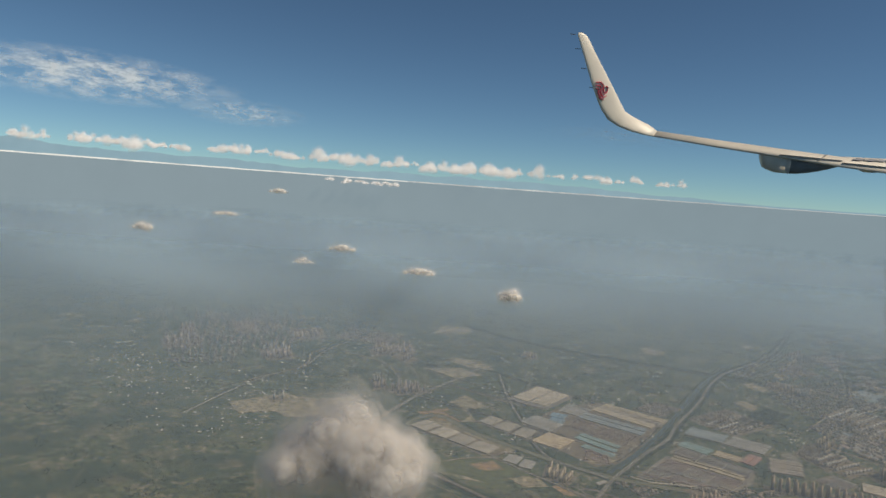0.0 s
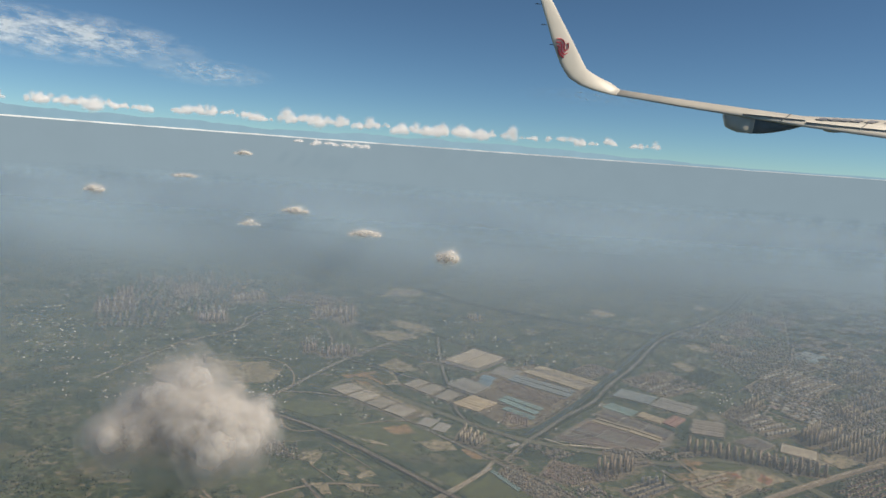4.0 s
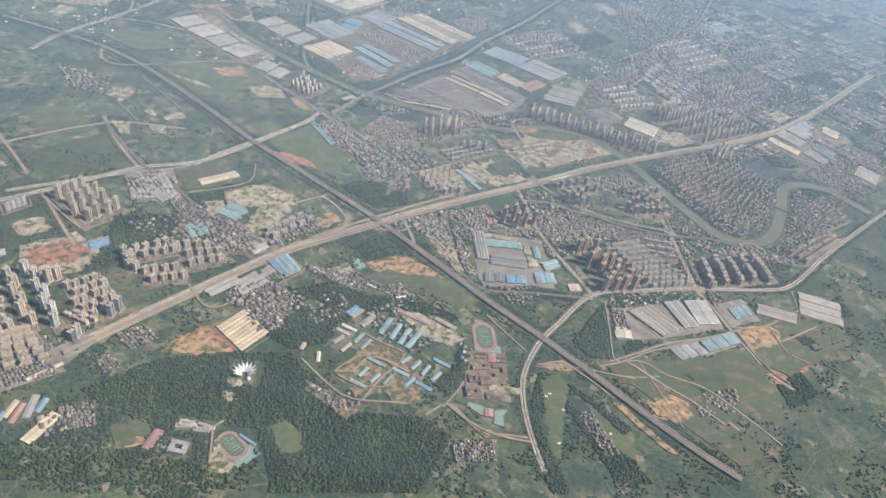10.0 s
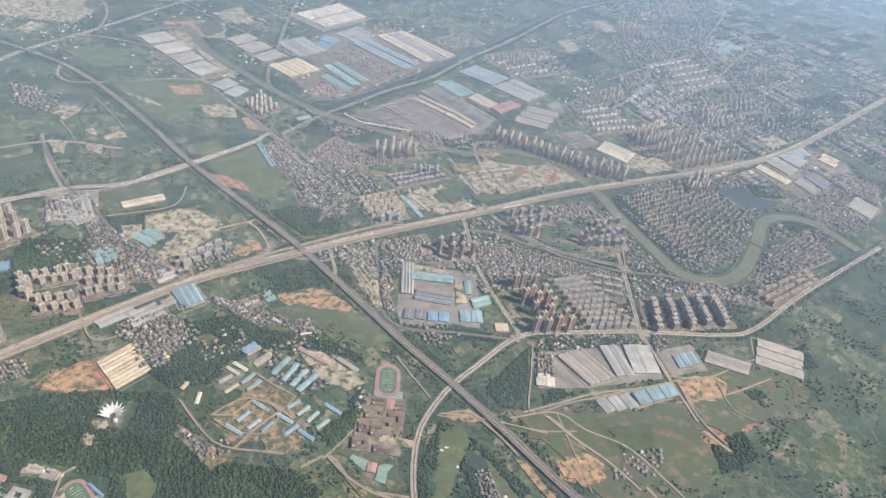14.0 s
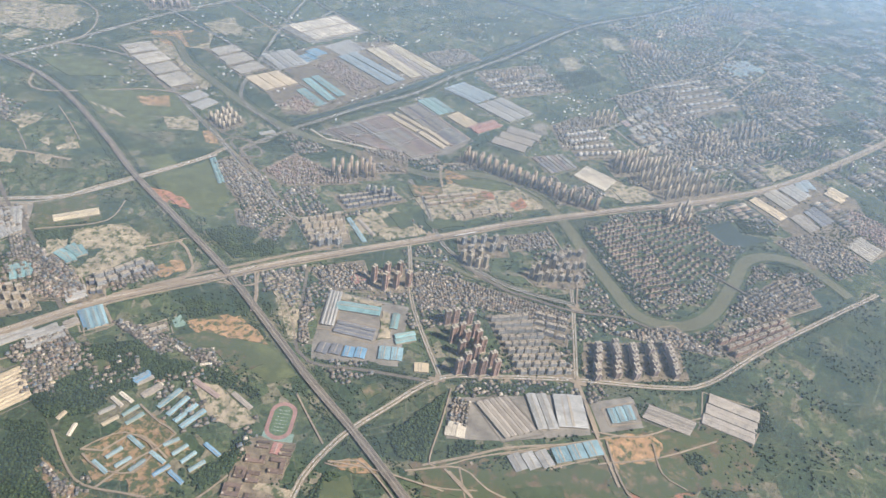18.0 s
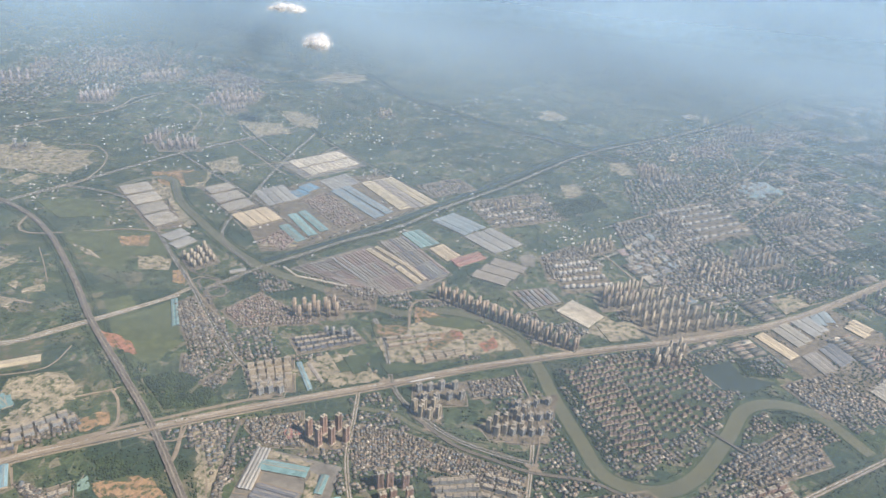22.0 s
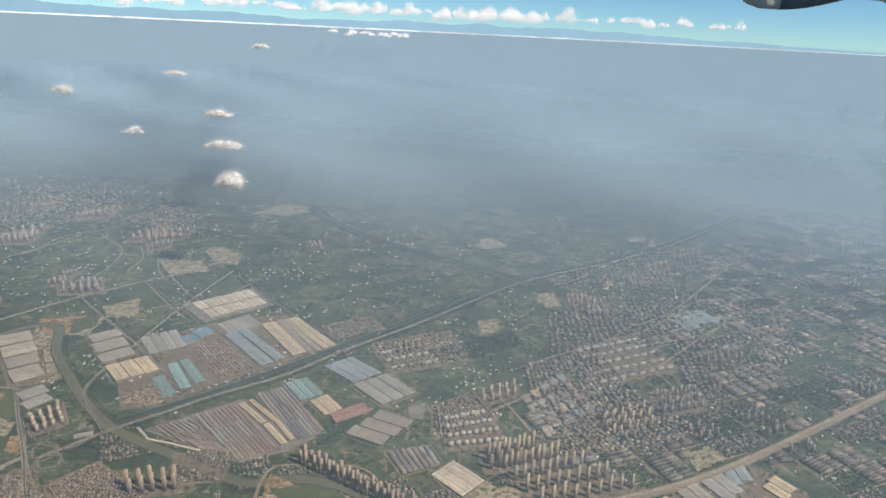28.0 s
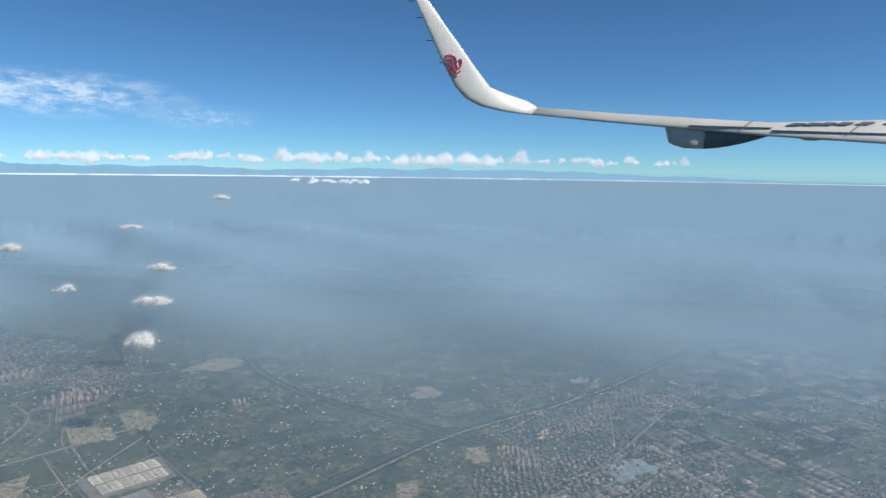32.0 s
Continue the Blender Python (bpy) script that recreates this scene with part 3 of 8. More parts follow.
def tower_parts(mat):
    crown = [(x * 1.06, y * 1.06) for x, y in H_PLAN]
    return (("body", shared(("tower", mat), lambda: mesh_of("body", *prism(H_PLAN, 0, 0.97), [MATS[mat]]))),
            ("cornice", shared("cornice", lambda: mesh_of("cornice", *prism(crown, 0.962, 0.985), [MATS["parapet"]]))),
            ("lift_house", shared("lift_house", lambda: mesh_of("lift_house", *boxes((-0.16, 0.16, -0.22, 0.16, 0.97, 1.06)), [MATS["plaster"]]))),
            ("podium", shared("podium", lambda: mesh_of("podium", *boxes((-0.62, 0.62, -0.6, 0.6, 0, 0.05)), [MATS["plaster"]]))))


WALLS = {"wall_beige": "beige", "wall_brown": "brown", "wall_red": "red-brown", "wall_grey": "grey", "wall_pink": "pinkish grey", "wall_dark": "dark grey", "wall_white": "off-white"}


def tower(mat, q, height, turn, w=4.6, d=3.6):
    base = new("apartment_tower")
    base.matrix_basis = pose(q.x, q.y, 0.1, 0, 0, turn) @ Matrix.Diagonal((w, d, height, 1))
    tagged(base, WALLS[mat] + " high-rise apartment tower with rows of windows", "apartment tower", WALLS[mat] + " towers of an estate")
    for name, me in tower_parts(mat):
        part(name, me, base)
    take(q.x, q.y, 3)


FAR_TOWERS = 800
TOWER_V, TOWER_F = boxes((-0.5, 0.5, -0.28, 0.28, 0, 1), (-0.22, 0.22, -0.5, 0.5, 0, 0.985), (-0.14, 0.14, -0.14, 0.14, 0.9, 1.06))


def towers(mat, nu, nv, height, *p):
    yard(p)
    greens(p, nu * nv * 7)
    d = (Vector(p[1]) - Vector(p[0]))
    turn = (angle_of(d) + 20) % 90 + 12
    mid = sum(q[1] for q in p) / 4
    if mid > FAR_TOWERS:
        spots = [quad(p, (i + 0.5) / nu, (j + 0.5) / nv) for j in range(nv) for i in range(nu)]
        where = np.array([(q.x + rng.uniform(-1, 1), q.y + rng.uniform(-1, 1), 0.1) for q in spots])
        far = 4.4 if mid < 1500 else 5.4
        size = np.stack([np.full(len(spots), far), np.full(len(spots), far * 0.8), height * rng.uniform(0.8, 1.12, len(spots))], -1)
        tagged(swarm("apartment_towers", TOWER_V, TOWER_F, where, size, np.full(len(spots), radians(turn)), [MATS[mat]]), "far estate of " + WALLS[mat] + " apartment towers", "apartment towers", kind="stuff")
        take_poly(p)
        return
    for j in range(nv):
        for i in range(nu):
            u = (i + 0.5 + (0.25 if j % 2 else -0.25) * (nv > 1)) / nu
            q = quad(p, min(max(u, 0.02), 0.98), (j + 0.5) / nv)
            far = 1.0 if q.y < 1500 else 1.25
            tower(mat, q + Vector((rng.uniform(-1, 1), rng.uniform(-1, 1))), height * rng.uniform(0.85, 1.1), turn + rng.uniform(-4, 4), 5.2 * far, 4.0 * far)
    take_poly(p)


def tower_group(mat, height, spots):
    for s in spots:
        tower(mat, Vector(s), height * rng.uniform(0.88, 1.05), 32, 5.4, 4.2)


def slab_parts(mat):
    plan = [(-0.5, -0.5), (-0.18, -0.5), (-0.18, -0.38), (-0.12, -0.38), (-0.12, -0.5), (0.14, -0.5), (0.14, -0.38), (0.2, -0.38), (0.2, -0.5), (0.5, -0.5), (0.5, 0.5), (-0.5, 0.5)]
    return (("body", shared(("slab", mat), lambda: mesh_of("body", *prism(plan, 0, 0.96), [MATS[mat]]))),
            ("roof_edge", shared("roof_edge", lambda: mesh_of("roof_edge", *boxes((-0.52, 0.52, -0.53, -0.45, 0.95, 1.03), (-0.52, 0.52, 0.45, 0.53, 0.95, 1.03)), [MATS["plaster"]]))),
            ("stair_house", shared("stair_house_1", lambda: mesh_of("stair_house", *boxes((-0.34, -0.2, -0.25, 0.25, 0.96, 1.14)), [MATS["plaster"]]))),
            ("stair_house", shared("stair_house_2", lambda: mesh_of("stair_house", *boxes((0.18, 0.32, -0.25, 0.25, 0.96, 1.14)), [MATS["plaster"]]))))


def slabs(mat, nu, nv, height, *p):
    yard(p)
    greens(p, nu * nv * 6)
    across = ((Vector(p[1]) + Vector(p[2])) - (Vector(p[0]) + Vector(p[3]))) / 2
    down = ((Vector(p[3]) + Vector(p[2])) - (Vector(p[0]) + Vector(p[1]))) / 2
    w, d = across.length / nu * 0.78, min(down.length / nv * 0.56, 3.4)
    if sum(q[1] for q in p) / 4 > 950:
        spots = [quad(p, (i + 0.5 + rng.uniform(-0.08, 0.08)) / nu, (j + 0.5) / nv) for j in range(nv) for i in range(nu)]
        where = np.array([(q.x, q.y, 0.1) for q in spots])
        size = np.stack([np.full(len(spots), w), np.full(len(spots), d), height * rng.uniform(0.8, 1.15, len(spots))], -1)
        ob = swarm("apartment_quarter", HOUSE_V, HOUSE_F, where, size, np.full(len(spots), radians(angle_of(across))), [MATS[mat], MATS["plaster"]], HOUSE_I)
        tagged(ob, "far quarter of " + WALLS[mat] + " mid-rise blocks in rows", "apartment blocks", kind="stuff")
        take_poly(p)
        return
    for j in range(nv):
        for i in range(nu):
            q = quad(p, (i + 0.5 + rng.uniform(-0.06, 0.06)) / nu, (j + 0.5) / nv)
            base = new("apartment_block")
            base.matrix_basis = pose(q.x, q.y, 0.1, 0, 0, angle_of(across) + rng.uniform(-3, 3)) @ Matrix.Diagonal((w, d, height * rng.uniform(1.0, 1.4), 1))
            tagged(base, WALLS[mat] + " mid-rise apartment block with flat roof", "apartment block", WALLS[mat] + " blocks in rows")
            for name, me in slab_parts(mat):
                part(name, me, base)
    take_poly(p)


def houses(mat, nu, nv, size, *p):
    patch("grass_dark", p)
    lane(p)
    greens(p, nu * nv * 6)
    def hip():
        v = [(-0.56, -0.56, 0), (0.56, -0.56, 0), (0.56, 0.56, 0), (-0.56, 0.56, 0), (-0.22, 0, 0.55), (0.22, 0, 0.55), (-0.56, -0.56, -0.06), (0.56, -0.56, -0.06), (0.56, 0.56, -0.06), (-0.56, 0.56, -0.06)]
        return mesh_of("roof", v, [(0, 1, 5, 4), (1, 2, 5), (2, 3, 4, 5), (3, 0, 4), (6, 7, 1, 0), (7, 8, 2, 1), (8, 9, 3, 2), (9, 6, 0, 3), (9, 8, 7, 6)], [MATS["tile_roof"]])
    wall = shared("house_wall", lambda: mesh_of("wall", *boxes((-0.5, 0.5, -0.5, 0.5, 0, 0.8)), [MATS["plaster"]]))
    roof = shared("house_roof", hip)
    across = (Vector(p[1]) - Vector(p[0]))
    for j in range(nv):
        for i in range(nu):
            if rng.random() < 0.07:
                continue
            q = quad(p, (i + 0.5 + rng.uniform(-0.12, 0.12)) / nu, (j + 0.5 + rng.uniform(-0.16, 0.16)) / nv)
            base = new("house")
            base.matrix_basis = pose(q.x, q.y, 0.1, 0, 0, angle_of(across) + rng.uniform(-8, 8)) @ Matrix.Diagonal((min(across.length / nu * 0.72, size * 1.5) * rng.uniform(0.75, 1.05), size * rng.uniform(0.85, 1.1), size * rng.uniform(0.7, 0.95), 1))
            tagged(base, "small plastered house with a red-brown hipped roof", "house", "rows of hipped-roof houses")
            part("wall", wall, base)
            part("roof", roof, base).matrix_basis = pose(0, 0, 0.8)
    take_poly(p)


def swarm(name, tv, tf, where, size, turn, mats, index=None):
    """Many copies of a small form joined into one mesh. tf: faces of one length."""
    tv, tf = np.asarray(tv, float), np.asarray(tf, int)
    n, c, s = len(where), np.cos(turn), np.sin(turn)
    v = tv[None] * size[:, None]
    v = np.stack([v[..., 0] * c[:, None] - v[..., 1] * s[:, None], v[..., 0] * s[:, None] + v[..., 1] * c[:, None], v[..., 2]], -1) + where[:, None]
    f = tf[None] + (np.arange(n) * len(tv))[:, None, None]
    me = bpy.data.meshes.new(name)
    k = tf.shape[1]
    me.vertices.add(n * len(tv)), me.loops.add(n * tf.size), me.polygons.add(n * len(tf))
    me.vertices.foreach_set("co", v.reshape(-1))
    me.loops.foreach_set("vertex_index", f.reshape(-1).astype(np.int32))
    me.polygons.foreach_set("loop_start", np.arange(0, n * tf.size, k, dtype=np.int32))
    for m in mats:
        me.materials.append(m)
    if index is not None:
        me.polygons.foreach_set("material_index", np.tile(np.asarray(index, np.int32), n))
    me.update(calc_edges=True)
    return new(name, me)


HOUSE_V, HOUSE_F = boxes((-0.5, 0.5, -0.5, 0.5, 0, 1), (-0.3, 0.05, -0.2, 0.25, 1, 1.16))
HOUSE_I = [0, 1, 0, 0, 0, 0, 0, 1, 0, 0, 0, 0]


def village(mat, n, size, *p):
    """Closely built low houses in crooked rows, with trees between them."""
    if size < 2.5 and n > 85:
        yard(p)
    if size < 2.5:
        n, size = int(n * 1.7), size * 0.9
    u, v = rng.random(n // 3), rng.random(n // 3)
    spots = [quad(p, a, b) for a, b in zip(u, v)]
    WOODS.append(np.array([(q.x, q.y, rng.uniform(0.5, 1.1)) for q in spots]))
    across = (Vector(p[1]) - Vector(p[0]))
    down = (Vector(p[3]) - Vector(p[0]))
    nu = max(2, int(math.sqrt(n * across.length / max(down.length, 1))))
    nv = max(2, n // nu)
    w = []
    for j in range(nv):
        for i in range(nu):
            q = quad(p, (i + 0.5 + rng.uniform(-0.2, 0.2)) / nu, (j + 0.5 + rng.uniform(-0.2, 0.2)) / nv)
            if rng.random() < 0.9 and free(np.array([q.x]), np.array([q.y]), ways)[0]:
                w.append((q.x, q.y, 0.1))
    if not w:
        return
    w = np.array(w)
    cu, cv = across.length / nu, down.length / nv
    sz = np.stack([rng.uniform(0.7, 1.02, len(w)) * min(cu, size * 2.4), rng.uniform(0.6, 0.92, len(w)) * min(cv, size * 2), rng.uniform(0.5, 1.0, len(w)) ** 2 * size * 1.6], -1)
    ob = swarm("houses_quarter", HOUSE_V, HOUSE_F, w, sz, radians(angle_of(across)) + rng.normal(0, 0.08, len(w)), [MATS["wall_mix"], MATS["roof_reds" if mat == "roof_red" else "roof_mix"]], HOUSE_I)
    tagged(ob, "dense quarter of low flat-roofed houses, mixed roofs", "houses", kind="stuff")
    for x, y, _ in w:
        take(x, y, 0)


def tree_form():
    bm = bmesh.new()
    bmesh.ops.create_icosphere(bm, subdivisions=1, radius=1)
    for v in bm.verts:
        v.co *= 0.82 + 0.36 * abs(noise.noise(v.co * 2.1))
        v.co.z = v.co.z * 0.8 + 0.55
    tv, tf = [tuple(v.co) for v in bm.verts], [tuple(v.index for v in f.verts) for f in bm.faces]
    bm.free()
    return tv, tf


TREE_V, TREE_F = tree_form()
FAR_TREE_V = [(1, 0.1, 0.5), (-0.1, 0.9, 0.6), (-1, -0.1, 0.45), (0.15, -1, 0.55), (0.1, 0.05, 1.3), (0, 0, -0.2)]
FAR_TREE_F = [(0, 1, 4), (1, 2, 4), (2, 3, 4), (3, 0, 4), (1, 0, 5), (2, 1, 5), (3, 2, 5), (0, 3, 5)]


def plant(x, y, low=0.7, high=1.5):
    PLANTED.append(np.stack([x, y, rng.uniform(low, high, len(x))], -1))


def forest(n, poly):
    xs, ys = [p[0] for p in poly], [p[1] for p in poly]
    n = int(n * 2.1)
    x, y = rng.uniform(min(xs), max(xs), n * 3), rng.uniform(min(ys), max(ys), n * 3)
    ok = np.flatnonzero(inside(x, y, poly))[:n]
    x, y = x[ok], y[ok]
    PLANTED.append(np.stack([x, y, 0.5 + 1.15 * rng.random(len(x)) ** 1.8], -1))

# ---- land, haze and distance ----
g = 11000
tagged(new("ground", mesh_of("ground", [(-g, -g, 0), (g, -g, 0), (g, g, 0), (-g, g, 0)], [(0, 1, 2, 3)], [ground_material()])), "green and brown plain of fields and scrub", "ground", kind="structure")


def haze_sheet(y, thick, mat):
    """An upright see-through sheet tinted as thin haze across the plain, 200 high."""
    v, f, rise, dense, away = [], [], [], [], []
    levels = [0, 0.08, 0.16, 0.3, 0.45, 0.7, 1.0]
    m = len(levels)
    half = min(3900, math.sqrt(4425 ** 2 - (y - 200) ** 2))
    for i in range(61):
        x = 450 + half * (i / 30 - 1)
        d = math.hypot(x - 450, y - 200)
        for q in levels:
            v.append((x, y + 14 * math.sin(x * 0.006 + y), 200 * q))
            rise.append(q)
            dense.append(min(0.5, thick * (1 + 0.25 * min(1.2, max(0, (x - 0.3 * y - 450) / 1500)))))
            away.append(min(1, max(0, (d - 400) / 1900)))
        if i:
            a = len(v) - 2 * m
            f += [(a + j, a + m + j, a + m + j + 1, a + j + 1) for j in range(m - 1)]
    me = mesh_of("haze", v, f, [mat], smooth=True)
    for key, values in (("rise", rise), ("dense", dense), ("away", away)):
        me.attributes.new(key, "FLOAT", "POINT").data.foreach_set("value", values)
    tagged(new("backdrop_haze", me), "see-through sheet tinted as thin grey-blue haze over the plain", "haze", kind="structure")


# Near and far sheet tints: the paling of distance is put into the colour.
HAZE_TINTS = (0.298, 0.384, 0.472), (0.375, 0.55, 0.71)
haze_mat = haze_material("haze", *HAZE_TINTS)
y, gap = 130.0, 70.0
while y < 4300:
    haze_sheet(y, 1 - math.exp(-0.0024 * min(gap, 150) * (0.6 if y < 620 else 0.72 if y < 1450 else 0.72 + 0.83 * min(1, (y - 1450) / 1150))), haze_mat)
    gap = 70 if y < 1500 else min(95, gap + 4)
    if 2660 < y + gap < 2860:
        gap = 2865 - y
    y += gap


def ring_wall(name, r, low, height, mat, label, a0=-75, a1=75, n=300, cx=450, cy=200):
    """An upright band round the horizon; azimuths in degrees, clockwise from +y."""
    v, f = [], []
    for k in range(n + 1):
        a = radians(a0 + (a1 - a0) * k / n)
        x, y = cx + r * math.sin(a), cy + r * math.cos(a)
        v += [(x, y, low), (x, y, height(math.degrees(a)))]
        if k:
            f.append((2 * k - 2, 2 * k, 2 * k + 1, 2 * k - 1))
    return tagged(new(name, mesh_of(name, v, f, [mat])), label, "distance", kind="structure")


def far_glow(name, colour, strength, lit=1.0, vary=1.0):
    """The plain light and haze of the far distance, painted as emission."""
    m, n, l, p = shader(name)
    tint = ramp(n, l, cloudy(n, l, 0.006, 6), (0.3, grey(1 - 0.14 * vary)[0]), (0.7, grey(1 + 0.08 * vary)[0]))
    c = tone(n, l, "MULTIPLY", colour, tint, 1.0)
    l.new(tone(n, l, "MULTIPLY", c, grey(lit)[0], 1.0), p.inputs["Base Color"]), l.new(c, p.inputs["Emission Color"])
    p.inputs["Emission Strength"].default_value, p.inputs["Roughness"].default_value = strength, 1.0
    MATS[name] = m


# Deck and ridge glow: daylight and blue distance haze are put into their emission.
far_glow("deck_white_glow", (0.6, 0.64, 0.66), 0.75)
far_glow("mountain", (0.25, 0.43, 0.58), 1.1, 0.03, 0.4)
far_glow("far_haze_glow", (0.255, 0.375, 0.485), 0.98, 0.05, 0.15)
# Added opaque wall whose glow stands in for the far haze.
ring_wall("backdrop_far_haze_wall", 4440, 0, lambda a: 430, MATS["far_haze_glow"], "glowing blue wall painted as dense haze where the plain ends", -90, 90)
ring_wall("backdrop_cloud_deck", 4446, 420, lambda a: 438 + 4 * noise.noise((a * 0.6, 2, 0)) - 4 * max(0, (a - 8) / 20), MATS["deck_white_glow"], "thin far cloud deck along the horizon, glowing white")


def ridge(a):
    h = 0.55 + 0.35 * noise.noise((a * 0.09, 7, 0)) + 0.2 * noise.noise((a * 0.35, 3, 1)) + 0.08 * noise.noise((a * 1.3, 5, 2))
    edge = 1 - min(1, max(0, (a - 2) / 20)) * 0.8
    return 434 + 4500 * math.tan(radians(max(0.05, h * edge * 1.25)))


ring_wall("backdrop_mountains", 4490, 380, ridge, MATS["mountain"], "far mountain ridge above the haze, glowing in painted haze blue")

# ---- the plan: roads, rivers, ground, buildings ----
road("ring_expressway", 11, [(83.7, 444.4), (99.3, 461.2), (136.3, 501.1), (187.9, 554.9), (232.8, 598.5), (308.4, 652.8), (384.8, 705.2), (506.5, 780.2), (588.3, 833.3), (713.8, 902.8), (858.2, 978.5), (1008.1, 1089.4), (1296.3, 1366.8)])
road("rail_viaduct", 6.8, [(-230.6, 1039.1), (-140.1, 1010.6), (-75.6, 984.4), (-5.1, 938.5), (87.4, 858.7), (158.4, 790.9), (249.3, 715.9), (312.4, 663.1), (388.1, 590), (427.2, 551), (472.9, 510.2), (514.1, 470.2), (547.3, 436.1), (585.4, 400), (614.2, 376.9)])
road("canal_road", 5, [(242.6, 884.9), (281.2, 951.4), (319.4, 1003.6), (361.3, 1061.1), (422.2, 1133.7), (471.1, 1221.4), (561.4, 1359.4), (703.7, 1596.2), (887.8, 1791.2), (1023.1, 1960.2), (1245.5, 2304.9)])
road("west_road", 5, [(227.1, 882.6), (208.1, 847.7), (159.1, 788.5), (129.2, 753.5), (100.3, 716.4), (46.7, 692.7), (-5.3, 663.1), (-45.1, 639.4)])
road("town_street", 5, [(-112.5, 1087), (-57.9, 1092.8), (21.1, 1078.4), (69.5, 1040.8), (119.3, 991.1), (170.5, 939.7), (221.9, 890.3), (278.7, 830.4), (333, 779.4), (375, 750.1)])
road("far_arterial", 7, [(-156, 949.3), (-141.2, 1010.7), (-92.6, 1113.9), (-20, 1281.9), (76.7, 1442.7), (129.6, 1545.5)])
road("valley_road", 4.8, [(454.3, 371.7), (449.3, 395.6), (445.9, 429.1), (448.7, 461.7), (460.4, 489.6), (472.9, 510.2), (493.9, 535.3), (534.4, 579.5), (586.2, 593.5), (654.7, 607.3), (737.6, 618.6), (779.8, 634.9), (860.3, 706.2), (1010.7, 826.4)])
road("mill_street", 4, [(654.7, 607.3), (654.8, 659), (654.6, 707), (652.8, 749)])
road("works_lane", 3, [(654.7, 607.3), (667.2, 566.8), (675.7, 529.5), (682.9, 501.4), (705.3, 477.3)])
road("market_street", 4, [(533.6, 582.5), (515.5, 620.7), (494.8, 670.8), (485.6, 719.3), (475.8, 767.3)])
road("factory_lane", 3, [(386.1, 688.1), (393.8, 646.5), (401.1, 596.3), (422.3, 570.1), (474.4, 572.7), (525.6, 573.5)])
road("field_road", 3.5, [(-184, 632.9), (-142.3, 672.7), (-85.3, 724.2), (-0.6, 790.8), (79.8, 798.5)])
road("field_road", 3, [(-119.9, 763.2), (-85.3, 724.2), (-39.7, 671.3)])
road("field_road", 3.5, [(-13.7, 804.4), (20.5, 751), (56.7, 706.8)])
road("junction_street", 5, [(456, 887.5), (481, 844.3), (506.5, 780.2), (531.4, 751), (574.5, 724.1), (611.9, 713.9), (656.4, 709.4)])
road("riverside_road", 3.5, [(504, 863.5), (490.9, 916.6), (496, 940.9), (525.1, 950.6), (565.8, 956.4), (601.7, 946.8), (638.4, 917.6), (675.2, 891.6)])
road("slip_road", 3, [(-80.3, 986.6), (-67.7, 953.2), (-41.9, 940.4), (8.2, 961), (72.2, 994.1), (124.5, 1000.5)])
road("slip_road", 3, [(308.4, 652.8), (263.5, 625.7), (231.1, 604.8)])
road("west_highway", 6, [(-158.9, 525.4), (-141.5, 545.1), (-97.6, 575.7), (-50.7, 616.1), (-3.9, 654.7), (56.9, 705.6), (113.5, 732.6), (163.9, 789.1), (222.2, 864.2)])
road("estate_road", 3, [(-15.8, 646.2), (27.6, 591), (45.1, 570.1)])
road("south_track", 2, [(364.8, 414.5), (384.3, 426.8), (407.4, 404.9), (445.1, 400.7)])
road("south_track", 2, [(532.9, 490.5), (567.2, 506.4), (600.5, 522.1), (674.2, 542.9)])
road("golf_track", 2, [(568.9, 501.6), (586.3, 473.8), (610.3, 451.6), (631.5, 425.3)])
road("far_road", 4, [(-407.9, 1095.1), (-367, 1243.9), (-319.2, 1356.7), (-269.4, 1437.7), (-250, 1579.6), (-177.1, 1775.9)])
road("far_road", 4, [(273.3, 951.6), (193.9, 1022.2), (174.6, 1158.5), (161.2, 1311.5), (157.2, 1478.2)])
road("far_road", 4, [(-46.6, 1298.7), (66.9, 1222.7), (177.2, 1152.1), (264.2, 1089.8), (317.2, 1058.7)])
road("far_road", 4, [(64.5, 1412), (185.2, 1324.4), (219.4, 1420.5)])
road("village_road", 3, [(179.6, 1453.1), (352.9, 1317.9), (456.1, 1251.5)])
road("village_road", 3, [(109.7, 1961.6), (279.3, 1809.3), (463.3, 1681), (629, 1630.5), (747.2, 1559.3), (831.3, 1530.5)])
road("village_road", 4, [(848.7, 1307.1), (887, 1423.2), (969.7, 1523.4), (1081.4, 1739.8), (1219.3, 2028.9)])
road("village_road", 4, [(711, 1119), (771, 1196.5), (840.3, 1304.5), (941, 1418.2), (1091.7, 1564)])
road("loop_road", 3, [(239.5, 883.8), (226.2, 899.5), (228.6, 914.3), (246.1, 910.5), (256.1, 889.4), (249, 880.4)])
river("main_river", 12, [(-32, 1113.5), (-9.3, 1159.5), (29.6, 1169.9), (85.1, 1101.4), (156.4, 1041.9), (224.6, 989.9), (277.3, 959)])
river("main_river", 13, [(277.3, 959), (323.3, 943.9), (381.8, 929.1), (430.1, 915.2), (481.2, 907.4), (511.1, 923.2), (550.4, 930), (591.9, 923.2), (626, 902.5)])
river("main_river", 14, [(593.8, 914.3), (622.9, 894.4), (651.1, 850.5), (668.6, 808.7), (696.6, 753.4), (720.4, 712.3), (761.9, 705.9), (799.7, 732.8), (837.5, 794.8), (863.3, 844.6), (900.3, 864.5), (940.4, 855.4), (973.9, 810.8)])
